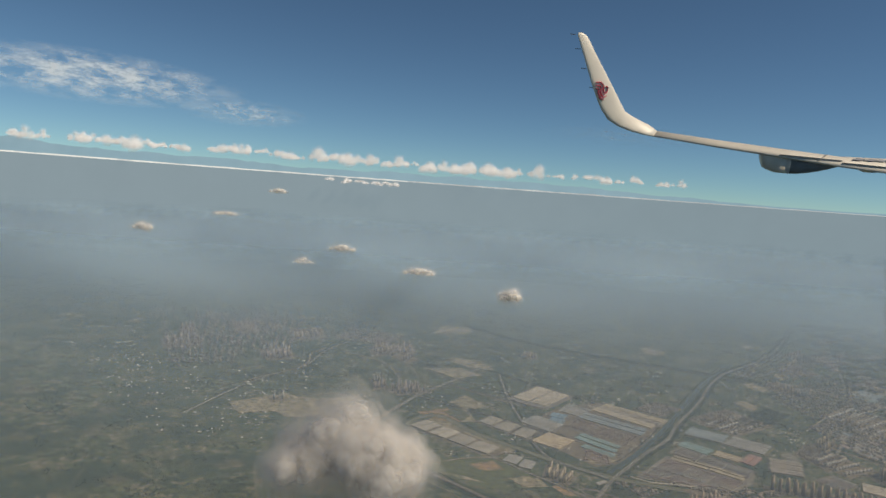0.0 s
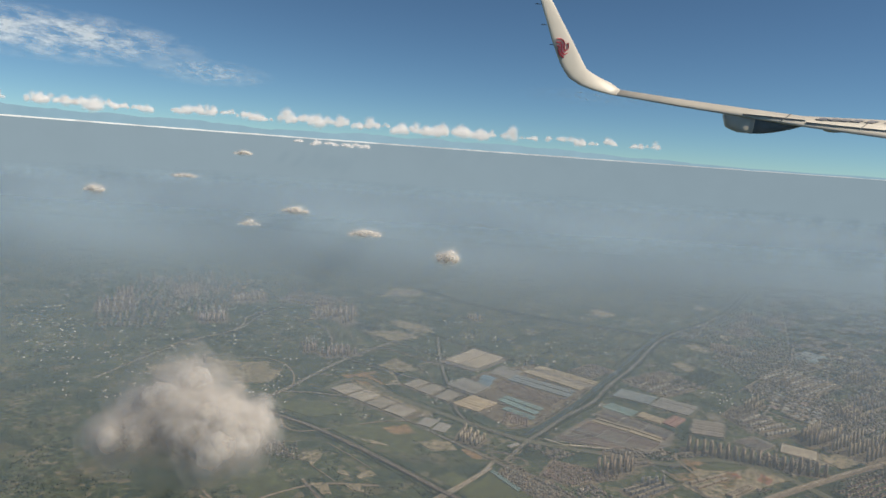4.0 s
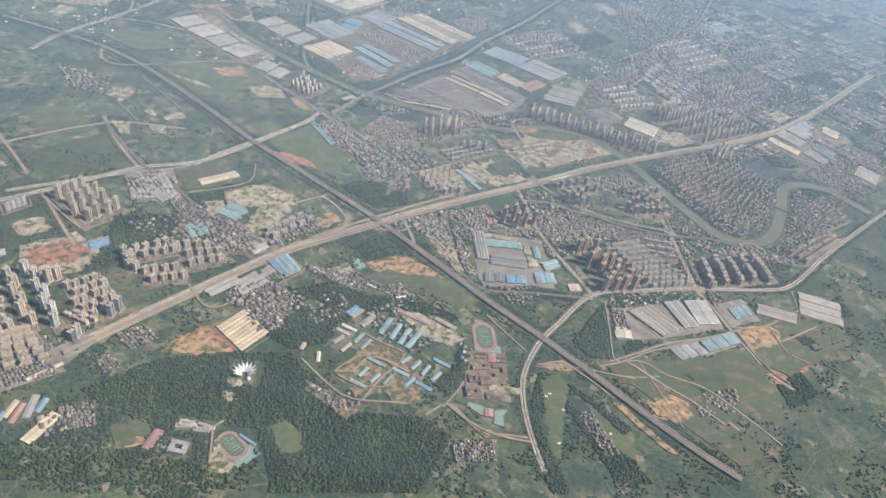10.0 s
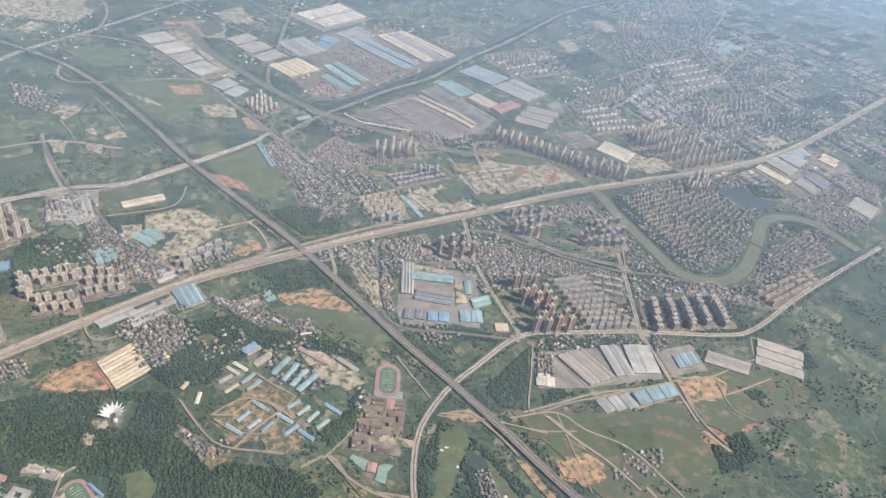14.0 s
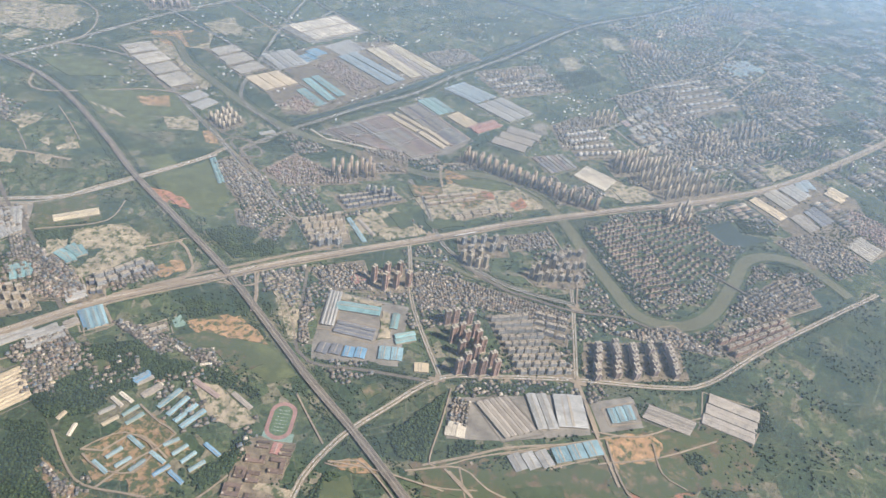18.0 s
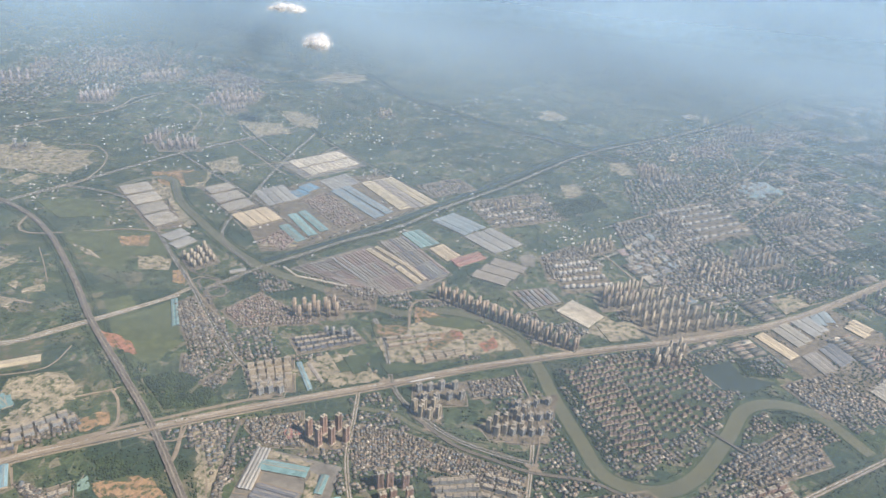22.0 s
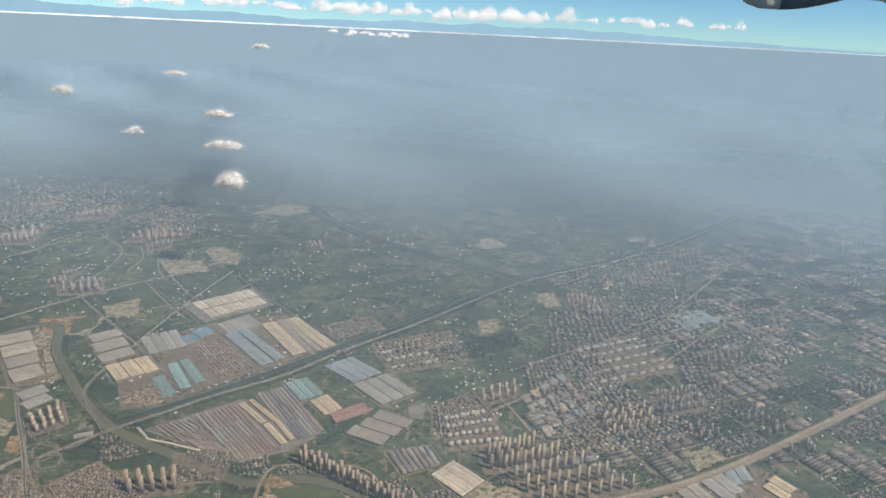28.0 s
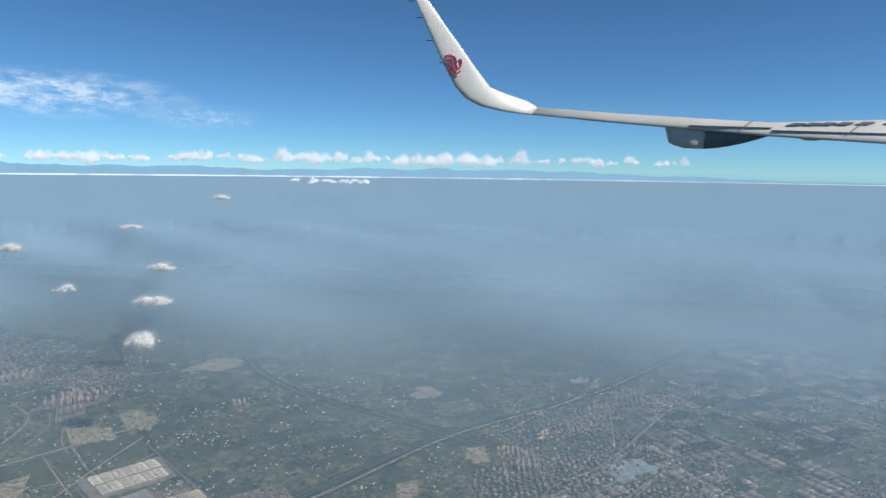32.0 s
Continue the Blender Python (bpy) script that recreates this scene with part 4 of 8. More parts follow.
river("east_canal", 9, [(278.6, 971.8), (335.9, 1041.4), (391.6, 1120.5), (440.5, 1196.6), (480.9, 1262.2), (557.3, 1390.8), (649.8, 1539.2), (762, 1703.6)])
river("east_canal", 6, [(105, 1990), (170, 1915), (228, 1850), (313, 1785), (457, 1709), (596, 1652), (724, 1598), (790, 1560)])
TREE_LINES.append(([(105, 1990), (170, 1915), (228, 1850), (313, 1785), (457, 1709), (596, 1652), (724, 1598), (790, 1560)], 5.0, 0.95))
river("brook", 4, [(323, 713.4), (329.8, 740.9), (349.9, 769.8), (376.1, 755.2), (382.6, 731.6)])
river("brook", 5, [(483.3, 736.3), (518.9, 737.6), (544.2, 726.6), (580, 719.1), (614.7, 720.4)])
patch("soil_orange", [(65.8, 967), (103, 989.3), (125.5, 971.3), (94, 948.4)])
patch("soil_tan", [(135.7, 918.9), (158.8, 937.7), (174.6, 917.5), (151.7, 905.2)])
patch("soil_orange", [(307.9, 586.2), (347.8, 608.3), (375.8, 584.4), (333.2, 571.5)])
patch("soil_red", [(153.9, 453.1), (176, 482.5), (192, 494.8), (211.4, 464.5), (194.9, 456.3)])
patch("soil_tan", [(-20.1, 590.6), (-1.2, 605.3), (15.5, 590.5), (-5.2, 576.1)])
patch("soil_camp", [(291.2, 445.5), (312, 480.8), (323.9, 490.5), (341.5, 482), (361.8, 467.2), (343.9, 440), (312.4, 427.1)])
patch("soil_tan", [(339.2, 526.5), (358.6, 528.2), (399.1, 502.7), (387.8, 489.8), (350.8, 513.6)])
patch("soil_orange", [(556, 448.8), (591.7, 441.3), (579.7, 427), (558, 432.1)])
patch("soil_red", [(670.2, 528.7), (731.6, 551.2), (758.3, 521.1), (691.2, 480.2)])
patch("soil_brown", [(590.9, 498.4), (649.2, 509.5), (686.4, 480.7), (632.5, 446.1)])
patch("soil_tan", [(469.2, 861), (552.7, 903.6), (575.4, 855), (493.7, 814.7)])
patch("soil_brown", [(558.8, 905.6), (599.9, 914.3), (625.5, 891.6), (598.1, 847.4), (575.4, 855)])
patch("soil_tan", [(414.2, 789.9), (451.3, 820.9), (495.1, 783.1), (451.3, 759.3)])
patch("soil_tan", [(1.7, 1845.3), (30.7, 1978.7), (112, 1975), (98.7, 1896.9)])
patch("soil_tan", [(573, 1792.9), (608.1, 1865.4), (645.3, 1811.5), (609.6, 1780.8)])
patch("soil_tan", [(19.5, 1195.4), (72.2, 1229.1), (90.7, 1154.2), (57.4, 1153.6)])
patch("soil_tan", [(38.5, 1573.7), (127.3, 1575.4), (149.6, 1509.6), (102.6, 1506.6)])
patch("soil_tan", [(-303.5, 1183.9), (-158.3, 1239.1), (-134.5, 1140.4), (-238.2, 1114.3)])
patch("soil_tan", [(-222.8, 1182.7), (-151.2, 1213.8), (-135.9, 1135.4), (-191.8, 1117.5)])
patch("soil_tan", [(720.1, 979.4), (771.3, 949), (733.1, 925.8), (701.3, 937.8)])
patch("soil_tan", [(358.3, 667.6), (380.9, 677.1), (393.4, 628.6), (380.3, 617.5)])
patch("concrete", [(418.1, 593.4), (415.5, 664), (494.4, 660.6), (497.2, 583.5), (422.5, 574.3)])
patch("concrete", [(603.3, 1098.5), (623.7, 1114.1), (629.2, 1074.8), (612.5, 1073.8)])
patch("concrete", [(613.2, 694.4), (652.4, 692.4), (647.6, 645.2), (611.8, 653.1)])
patch("concrete", [(665.4, 584.3), (704.9, 600.3), (711.3, 567.9), (674.3, 553.4)])
patch("concrete", [(543, 559.7), (660.6, 592.3), (665.1, 549.5), (593.5, 527), (547.7, 518.8)])
patch("concrete", [(395.1, 1059.1), (521.5, 1014.6), (498.7, 971.1), (451.6, 935.2), (317.7, 964)])
patch("concrete", [(223.2, 1177.2), (298.3, 1255.7), (403.4, 1167.6), (327.6, 1061.5), (258.1, 1064)])
patch("concrete", [(-32.2, 1120.6), (-0.1, 1150.6), (129, 1026.2), (103.1, 1001.9)])
patch("concrete", [(44.8, 697.7), (90.1, 714.4), (115.3, 659), (74.5, 645.1)])
patch("grass_light", [(180.8, 791.5), (217.8, 814.3), (247.1, 785.5), (219.5, 751.9)])
patch("grass_light", [(-102.6, 798.8), (-54, 816.7), (-10.8, 776.2), (-53.3, 740.8)])
patch("grass_light", [(46.4, 944.2), (109.2, 959.7), (121.8, 894.7), (68.8, 890.6)])
patch("grass_light", [(19.9, 979.8), (112.5, 1015.7), (161.7, 945.5), (94.1, 924.2)])
patch("grass_light", [(346.9, 578.8), (383.1, 585.1), (416.8, 552.9), (397.3, 539.1), (364.9, 559.1)])
patch("grass_dark", [(-59.8, 709.9), (3.6, 770.1), (46.1, 714.7), (-16.1, 669)])
patch("grass_dark", [(5.9, 1316.9), (63.3, 1396), (125.4, 1466.4), (191, 1410.6), (112.2, 1274)])
patch("grass_dark", [(45, 1410.4), (112.7, 1497.2), (207.7, 1410.5), (151.8, 1332)])
patch("grass_light", [(204.3, 757.6), (198.4, 820.4), (222.7, 852.6), (273.9, 779.7), (263.7, 738.2)])
patch("grass_light", [(464.7, 461), (480.3, 469.8), (488.9, 454.6), (478.6, 422.9), (469.7, 382.4), (460.8, 388.6)])
patch("grass_light", [(487.5, 455.5), (510.9, 432.8), (534.7, 401.1), (528.8, 387.7), (515.6, 398.1), (499.3, 425.3)])
patch("pond", [(484.9, 447), (497.4, 444.8), (505.4, 430.1), (497.9, 424.1), (487.9, 435.2)])
patch("pond", [(824.6, 905), (862, 930), (872, 902), (908, 903), (879, 879), (836, 868)])
patch("soil_brown", [(683.5, 551.2), (721.4, 565.8), (745.9, 539.2), (694.8, 507.7)])
patch("yard", [(-32, 1112), (14, 1156), (141, 1026), (100, 999)])
patch("soil_tan", [(16.9, 1149.5), (37.6, 1152.8), (91.3, 1094.3), (147.4, 1037), (136.7, 1025.3)])
patch("yard", [(174.5, 1161), (243.4, 1256.6), (342.8, 1324.8), (458, 1240), (380.8, 1115.6), (314.4, 1017.3), (265.6, 993.1), (216.3, 1054.8)])
patch("yard", [(84.2, 1156.7), (120.2, 1196.3), (196, 1123.6), (182.8, 1090.6), (167.7, 1084.9)])
patch("soil_orange", [(-16.4, 1185.2), (40.4, 1222.4), (64.5, 1153.7), (26.6, 1143.5)])
patch("soil_tan", [(44.6, 1252.6), (73.4, 1310), (102.4, 1262.4), (75.9, 1223.3)])
patch("soil_orange", [(658.1, 1377.4), (677, 1412.5), (688, 1362.8), (669.3, 1337.5)])
road("west_road", 3.5, [(-365.8, 1282.0), (-339.6, 1335.1), (-284.7, 1406.7), (-271.0, 1474.6), (-277.7, 1539.7), (-254.4, 1608.3)])
road("slip_road", 2.8, [(-215.5, 1241.5), (-173.2, 1257.2), (-129.1, 1228.9), (-102.7, 1183.2), (-91.3, 1136.4), (-94.3, 1099.9), (-112.2, 1080.0)])
road("village_lane", 2.4, [(-209.1, 1582.7), (-129.2, 1532.4), (-92.5, 1483.5), (-64.6, 1398.4), (-62.9, 1340.2)])
road("village_lane", 2.4, [(-15.2, 1493.9), (26.6, 1433.6), (72.9, 1391.7)])
road("village_lane", 2.0, [(-91.5, 1547.8), (-42.3, 1483.2), (-22.0, 1404.1)])
road("field_road", 4, [(-162.6, 1733.8), (-67.9, 1798.4), (18.7, 1879.2), (95.0, 1945.2)])
road("field_road", 2.4, [(51.0, 1363.5), (147.2, 1287.1), (189.8, 1256.4)])
road("field_road", 2.4, [(119.8, 1274.4), (159.4, 1305.6), (188.0, 1324.7)])
patch("soil_tan", [(16.5, 1884.5), (25.6, 1940.2), (104.7, 1962.7), (128.2, 1921.6), (85.4, 1865.7)])
patch("soil_tan", [(61.7, 1579.1), (95.8, 1567.0), (143.4, 1536.6), (136.9, 1502.7), (96.5, 1518.0)])
patch("soil_orange", [(68.9, 969.8), (106.9, 987.2), (120.9, 959.2), (89.5, 949.1)])
patch("soil_tan", [(123.0, 932.4), (169.5, 936.9), (178.9, 911.5), (149.0, 903.5)])
patch("soil_orange", [(184.6, 913.3), (196.4, 919.7), (217.0, 886.4), (199.9, 886.2)])
patch("soil_red", [(172.5, 776.2), (208.6, 773.1), (241.9, 749.6), (211.8, 753.4)])
patch("soil_brown", [(21.4, 935.1), (65.8, 909.8), (108.2, 878.6), (105.3, 871.1), (55.1, 903.5)])
patch("soil_tan", [(-276.9, 1188.9), (-226.0, 1207.7), (-159.8, 1209.1), (-122.8, 1186.6), (-128.1, 1133.2), (-175.8, 1116.3)])
patch("grass_light", [(148.3, 829.0), (169.8, 847.3), (207.0, 813.4), (207.5, 782.6), (182.3, 790.2)])
road("slip_road", 1.6, [(243.9, 887.1), (248.8, 900.0), (264.7, 896.0), (272.5, 877.4), (261.2, 870.4), (246.6, 882.9)])
road("slip_road", 1.6, [(197.7, 920.1), (216.5, 899.1), (246.0, 870.5), (277.9, 843.3)])
road("slip_road", 1.4, [(217.8, 884.1), (222.9, 907.7), (260.5, 907.5), (270.3, 922.4)])
TREE_LINES.append(([(74.5, 1571.3), (200.8, 1436.7), (307.7, 1336.6)], 1.0, 0.95))
patch("concrete", [(160, 1309), (233, 1408), (304, 1347), (231, 1254)])
sheds("roof_white", 6, 2.6, (170.5, 1309.5), (233.2, 1395.5), (260.5, 1373), (198.8, 1289.5))
sheds("roof_white", 6, 2.6, (202.5, 1286.5), (264, 1369.5), (290, 1347.5), (230.6, 1268))
sheds("roof_pale", 1, 2.6, (320.2, 1264.3), (333.2, 1285.2), (422.4, 1203), (410.3, 1180.9))
sheds("roof_pale", 2, 2.6, (346.9, 1296), (360.9, 1309.7), (457, 1234.3), (443.1, 1215.3))
sheds("roof_tan", 2, 2, (333.2, 1285.2), (346.9, 1296), (443.1, 1215.3), (426.5, 1197.9))
sheds("roof_bluegrey", 1, 2.4, (285.1, 1213.1), (294.6, 1234), (389.5, 1160.3), (380.7, 1140.5))
sheds("roof_bluegrey", 1, 2.2, (296.3, 1234.6), (303.3, 1247.5), (400.5, 1177.2), (391.9, 1161.2))
sheds("roof_blue", 2, 2.2, (223.8, 1182.2), (238.7, 1237.4), (261.4, 1223.5), (247.3, 1170.3))
sheds("roof_grey", 4, 2, (169.6, 1168.3), (204.4, 1213.7), (248.2, 1168.3), (215.8, 1129.2))
sheds("roof_teal", 1, 2, (258.1, 1067.8), (266.9, 1082.5), (309, 1045.8), (300.8, 1030.6))
sheds("roof_teal", 1, 2, (255.9, 1106.4), (262.6, 1121.3), (317, 1066.8), (310, 1053.3))
sheds("roof_teal", 1, 2, (265, 1122.2), (272.7, 1133.5), (328.1, 1085.8), (320.1, 1071.6))
sheds("roof_ash", 1, 2.4, (117, 1189.3), (140.6, 1171.4), (114.7, 1137.7), (93.6, 1155.5))
sheds("roof_ash", 1, 2.4, (142.8, 1167.4), (168.3, 1146.8), (142.1, 1110), (116.9, 1133.9))
sheds("roof_ash", 1, 2.4, (172, 1141.4), (193.6, 1125.2), (171, 1084.9), (145.7, 1107))
sheds("roof_cream", 3, 2.4, (178.3, 1081.6), (213.8, 1122), (253.8, 1095.5), (217.1, 1049))
sheds("roof_ash", 1, 2.4, (1.5, 1143.7), (29.8, 1121.1), (2.6, 1087.6), (-28.1, 1115))
sheds("roof_ash", 1, 2.4, (31.1, 1119.2), (60.7, 1092.1), (35, 1060.8), (5.4, 1086.4))
sheds("roof_ash", 1, 2.4, (61.9, 1090.4), (87.3, 1065.9), (63.9, 1036.9), (37.7, 1059.7))
sheds("roof_ash", 1, 2.4, (89.8, 1064.8), (120, 1036.2), (100.1, 1006.3), (67.1, 1036.1))
sheds("roof_grey", 1, 2, (135.3, 1019.1), (154.8, 1004.5), (142, 975.5), (120.1, 991.9))
sheds("roof_grey", 1, 2, (155.7, 1003), (173.2, 988.4), (161.7, 959.3), (143.6, 974.4))
sheds("roof_brown", 10, 1.8, (358.8, 1004.6), (393.5, 1044.7), (484.3, 970.4), (450.5, 938.8))
sheds("roof_brown", 8, 1.8, (327.7, 967.4), (355.9, 1002), (441.2, 945), (396.8, 950.6))
sheds("roof_cream", 1, 2.2, (396.7, 1042.5), (402.4, 1049.6), (448.5, 1016.9), (442.8, 1010.3))
sheds("roof_cream", 1, 2.2, (405, 1053.9), (409.9, 1059.1), (457.4, 1026.3), (453, 1020))
sheds("roof_cream", 1, 2.2, (447.1, 1008.7), (452.8, 1015.3), (490, 985), (485.6, 976.4))
sheds("roof_cream", 1, 2.2, (455.1, 1020.8), (459.9, 1025.6), (494.4, 993.7), (490.6, 988.1))
sheds("roof_dark", 8, 1.8, (407.8, 1070.6), (436.1, 1100.6), (520.5, 1018.8), (498.1, 987.7))
sheds("roof_teal", 3, 2, (429.8, 1107.6), (453.5, 1129.6), (489.5, 1096.2), (468.4, 1073))
sheds("roof_bluegrey", 4, 2, (461.6, 1166.3), (492.8, 1205.3), (544.7, 1172.7), (520.2, 1134.7))
sheds("roof_cream", 4, 2, (479.9, 1075.3), (495.5, 1094.8), (524.9, 1070.9), (510.2, 1047.8))
sheds("roof_red", 2, 2, (547.3, 1090.6), (559.8, 1073.3), (529.5, 1037.2), (512.5, 1055.1))
sheds("roof_grey", 3, 2, (518.9, 1128.6), (555.9, 1172.8), (607, 1134.6), (571, 1092.2))
sheds("roof_tan", 3, 2.2, (546.8, 1018.9), (574.4, 1080), (622.2, 1069.2), (592.9, 1007.1))
sheds("roof_white", 6, 2, (663.2, 973.2), (682.2, 998.8), (721.4, 979.9), (702.5, 940.5))
sheds("roof_dark", 7, 1.6, (604.9, 998.6), (648.9, 1021.7), (668.6, 994.3), (633.5, 963.5))
WORKS = ((741, 1163.6), (795.5, 1247.7), (848.8, 1156.8), (783.4, 1072.7))
for i in range(5):
    for j in range(4):
        a, b, c, d = 0.02 + i / 5, (i + rng.uniform(0.72, 0.92)) / 5, 0.02 + j / 4, (j + rng.uniform(0.7, 0.9)) / 4
        sheds(("roof_ash", "roof_grey", "roof_tan", "roof_pale", "roof_ash", "roof_dark", "roof_bluegrey", "roof_brown")[int(rng.integers(8))], int(rng.integers(1, 3)), rng.uniform(1.4, 2.4), *[tuple(quad(WORKS, u, v)) for u, v in ((a, c), (b, c), (b, d), (a, d))])
sheds("roof_bluegrey", 3, 2, (983.2, 1515.1), (1033.2, 1563.1), (1054.1, 1513.4), (1001.4, 1472.1))
sheds("roof_grey", 4, 2.4, (418.7, 614.9), (431.7, 616.3), (428.3, 661.9), (416, 662.5))
sheds("roof_teal", 1, 2.4, (468.2, 651.6), (469.5, 639.5), (428, 637.1), (426.1, 650.7))
sheds("roof_dark", 3, 2, (470.9, 623.4), (467.9, 606.8), (434, 609), (432.6, 625.4))
sheds("roof_teal", 1, 2, (480.5, 644.9), (487.6, 649.3), (488.9, 626.9), (480.7, 626.1))
sheds("roof_teal", 2, 2, (505.1, 629.2), (506.5, 617.3), (491.2, 607.5), (486.2, 620.4))
sheds("roof_dark", 2, 2, (424.7, 593.1), (446.3, 596.8), (445.4, 583), (423.6, 581.2))
sheds("roof_blue", 2, 2, (447, 594.3), (467.4, 597), (467.4, 584.2), (446.7, 582))
sheds("roof_lightblue", 2, 2, (476.2, 602.1), (498.8, 605.4), (499.4, 589.3), (478, 587))
sheds("roof_cream", 1, 2, (510.8, 589), (522.3, 594), (525.3, 583.1), (510.4, 579.2))
sheds("roof_tan", 5, 2.2, (569.2, 558.5), (591.3, 573.6), (621.8, 541.9), (592.4, 529.4))
sheds("roof_grey", 2, 2.4, (607.7, 579), (628.2, 582.9), (637.5, 548.4), (621.7, 543))
sheds("roof_grey", 1, 2.4, (630.6, 583.5), (660.6, 589.2), (662.8, 555.6), (638.4, 548.6))
sheds("roof_white", 1, 2, (547.4, 533.8), (563, 535.9), (562.8, 522.4), (545.8, 522))
sheds("roof_grey", 3, 2, (595.8, 513.6), (627.2, 524.5), (636.5, 512.5), (602.8, 499.3))
sheds("roof_lightblue", 3, 2, (630.2, 526.8), (670.5, 544.8), (674.8, 531.5), (636.5, 513.9))
sheds("roof_tan", 5, 1.6, (758.7, 583.4), (749.5, 566.9), (710.6, 577.5), (719, 593.3))
sheds("roof_lightblue", 3, 1.6, (679.7, 578.8), (701.8, 590.3), (705.6, 573.4), (684, 565.3))
sheds("roof_tan", 3, 1.6, (824.8, 610.7), (800.4, 568.5), (767.2, 585.9), (773.7, 618.8))
patch("yard", [(896, 985), (985, 1075), (1022, 1088), (1068, 1050), (1060, 915), (1008, 885), (940, 925)])
sheds("roof_cream", 2, 2, (901.4, 988.9), (913.7, 1001.7), (946.9, 964.4), (932.6, 950.5))
sheds("roof_ash", 2, 2.2, (926.3, 1011.8), (948, 1034), (971, 1004), (949, 979))
sheds("roof_grey", 2, 2.2, (953, 1039), (977, 1063), (999, 1036), (975, 1008))
sheds("roof_bluegrey", 2, 2.2, (982, 1062), (1008, 1083), (1013, 1058), (987, 1037))
sheds("roof_cream", 2, 2.4, (1021, 1045), (1039.1, 1072), (1057, 1054.6), (1038.6, 1026))
sheds("roof_tan", 3, 2, (949, 961.5), (968, 980), (985, 949), (965, 933))
sheds("roof_dark", 3, 2, (973, 984), (994.9, 1005), (1011, 976), (990, 953))
sheds("roof_ash", 4, 2, (1007.5, 913.3), (1034.8, 948.7), (1054.2, 920.6), (1026.5, 892))
sheds("roof_teal", 2, 2, (152.5, 644.3), (163.9, 659), (181.8, 655.5), (172, 630.4))
sheds("roof_teal", 3, 1.6, (129.2, 612.5), (145.3, 625.1), (155.4, 608.2), (140.5, 598.1))
sheds("roof_grey", 6, 1.6, (56.7, 686.9), (86.2, 701.8), (108.3, 664.9), (79.4, 651.3))
sheds("roof_lightblue", 3, 2.4, (218.6, 577.9), (230.7, 588.6), (247.3, 570), (234.6, 556.4))
sheds("roof_grey", 2, 1.8, (213.6, 557.9), (222.8, 547.3), (201.1, 524.8), (193.7, 538.8))
sheds("roof_grey", 2, 1.8, (188.8, 552.2), (197.7, 544.9), (177.3, 521.2), (166, 529.1))
sheds("roof_cream", 9, 1.4, (206.1, 509.4), (232.3, 485.4), (214.1, 461.7), (189, 486.3))
sheds("roof_lightblue", 1, 1.6, (331.9, 518.2), (336.1, 515.2), (327, 494.5), (322.6, 497.8))
sheds("roof_lightblue", 1, 1.6, (340.6, 511.8), (344.5, 509.4), (336.8, 489.4), (332.7, 492.2))
sheds("roof_lightblue", 1, 1.6, (349.2, 507.2), (353.3, 504.3), (344.3, 485), (340.1, 488.1))
sheds("roof_lightblue", 1, 1.6, (357.4, 503.2), (361.7, 499.9), (350.8, 480.9), (346.6, 484))
sheds("roof_blue", 1, 1.8, (301, 527.4), (306.2, 523.9), (299.8, 512.9), (294.7, 516.2))
sheds("roof_tan", 1, 1.8, (315.1, 518.5), (320.5, 515.3), (313.9, 503.9), (308, 508.1))
sheds("roof_blue", 3, 1.6, (214.1, 577.5), (228.3, 588.3), (245.5, 571.2), (229.6, 559.2))
bar("roof_lightblue", 3, (316.9, 467.2), (330.9, 459.7))
bar("roof_lightblue", 3, (310.4, 446.9), (316.9, 456.9))
bar("roof_lightblue", 3, (303.6, 442.5), (316.9, 435.6))
bar("roof_lightblue", 3, (319.7, 441.6), (326.8, 450.7))
bar("roof_lightblue", 3, (330.6, 440.5), (336.8, 450.7))
bar("roof_lightblue", 3, (337.7, 458), (350.7, 451.6))
bar("roof_lightblue", 3, (343.9, 465.2), (352.1, 473.1))
bar("roof_lightblue", 3, (353, 459.2), (360.1, 469.1))
bar("roof_lightblue", 3, (361.8, 454.2), (368.3, 464.7))
bar("roof_lightblue", 3, (369.8, 449.1), (377.4, 458.7))
bar("roof_blue", 3, (347.8, 440.4), (355.1, 450.3))
bar("roof_blue", 3, (357.1, 445.7), (369.7, 438.7))
bar("roof_blue", 3, (371.9, 472.9), (385.6, 465.4))
bar("roof_white", 3, (287.9, 497.4), (299, 491.4))
bar("roof_white", 3, (291.9, 502.9), (304.5, 496.6))
bar("roof_grey", 3, (286.4, 480.8), (294, 490.1))
bar("roof_pale", 3, (293.8, 472.2), (301.1, 481.8))
bar("roof_teal", 3, (303.6, 483.4), (310.7, 494.3))
bar("roof_teal", 3, (309.5, 477), (317.5, 488.4))
bar("roof_white", 3, (276.3, 457.9), (275.6, 468.8))
towers("wall_beige", 4, 4, 11, (178.8, 941.6), (189.8, 985.9), (225.4, 950.2), (206.6, 921.2))
towers("wall_brown", 5, 2, 21, (353.8, 871.5), (408.1, 899.2), (420.7, 875.7), (375.1, 855.1))
towers("wall_grey", 4, 1, 14, (407.1, 843.2), (445.6, 844.9), (447.2, 837), (411.1, 833.8))
towers("wall_red", 3, 2, 22, (445.6, 692.6), (481.8, 715.2), (492.7, 684.9), (461.5, 667.4))
towers("wall_beige", 3, 2, 14, (531.8, 751.2), (558.4, 767.3), (565.3, 737.5), (543, 735.5))
towers("wall_beige", 5, 2, 14, (604.5, 744.6), (645.4, 786.1), (653.2, 740.6), (617.1, 730))
towers("wall_beige", 3, 2, 16, (769.6, 909.6), (806.5, 925.7), (807.4, 897.7), (771.2, 880.1))
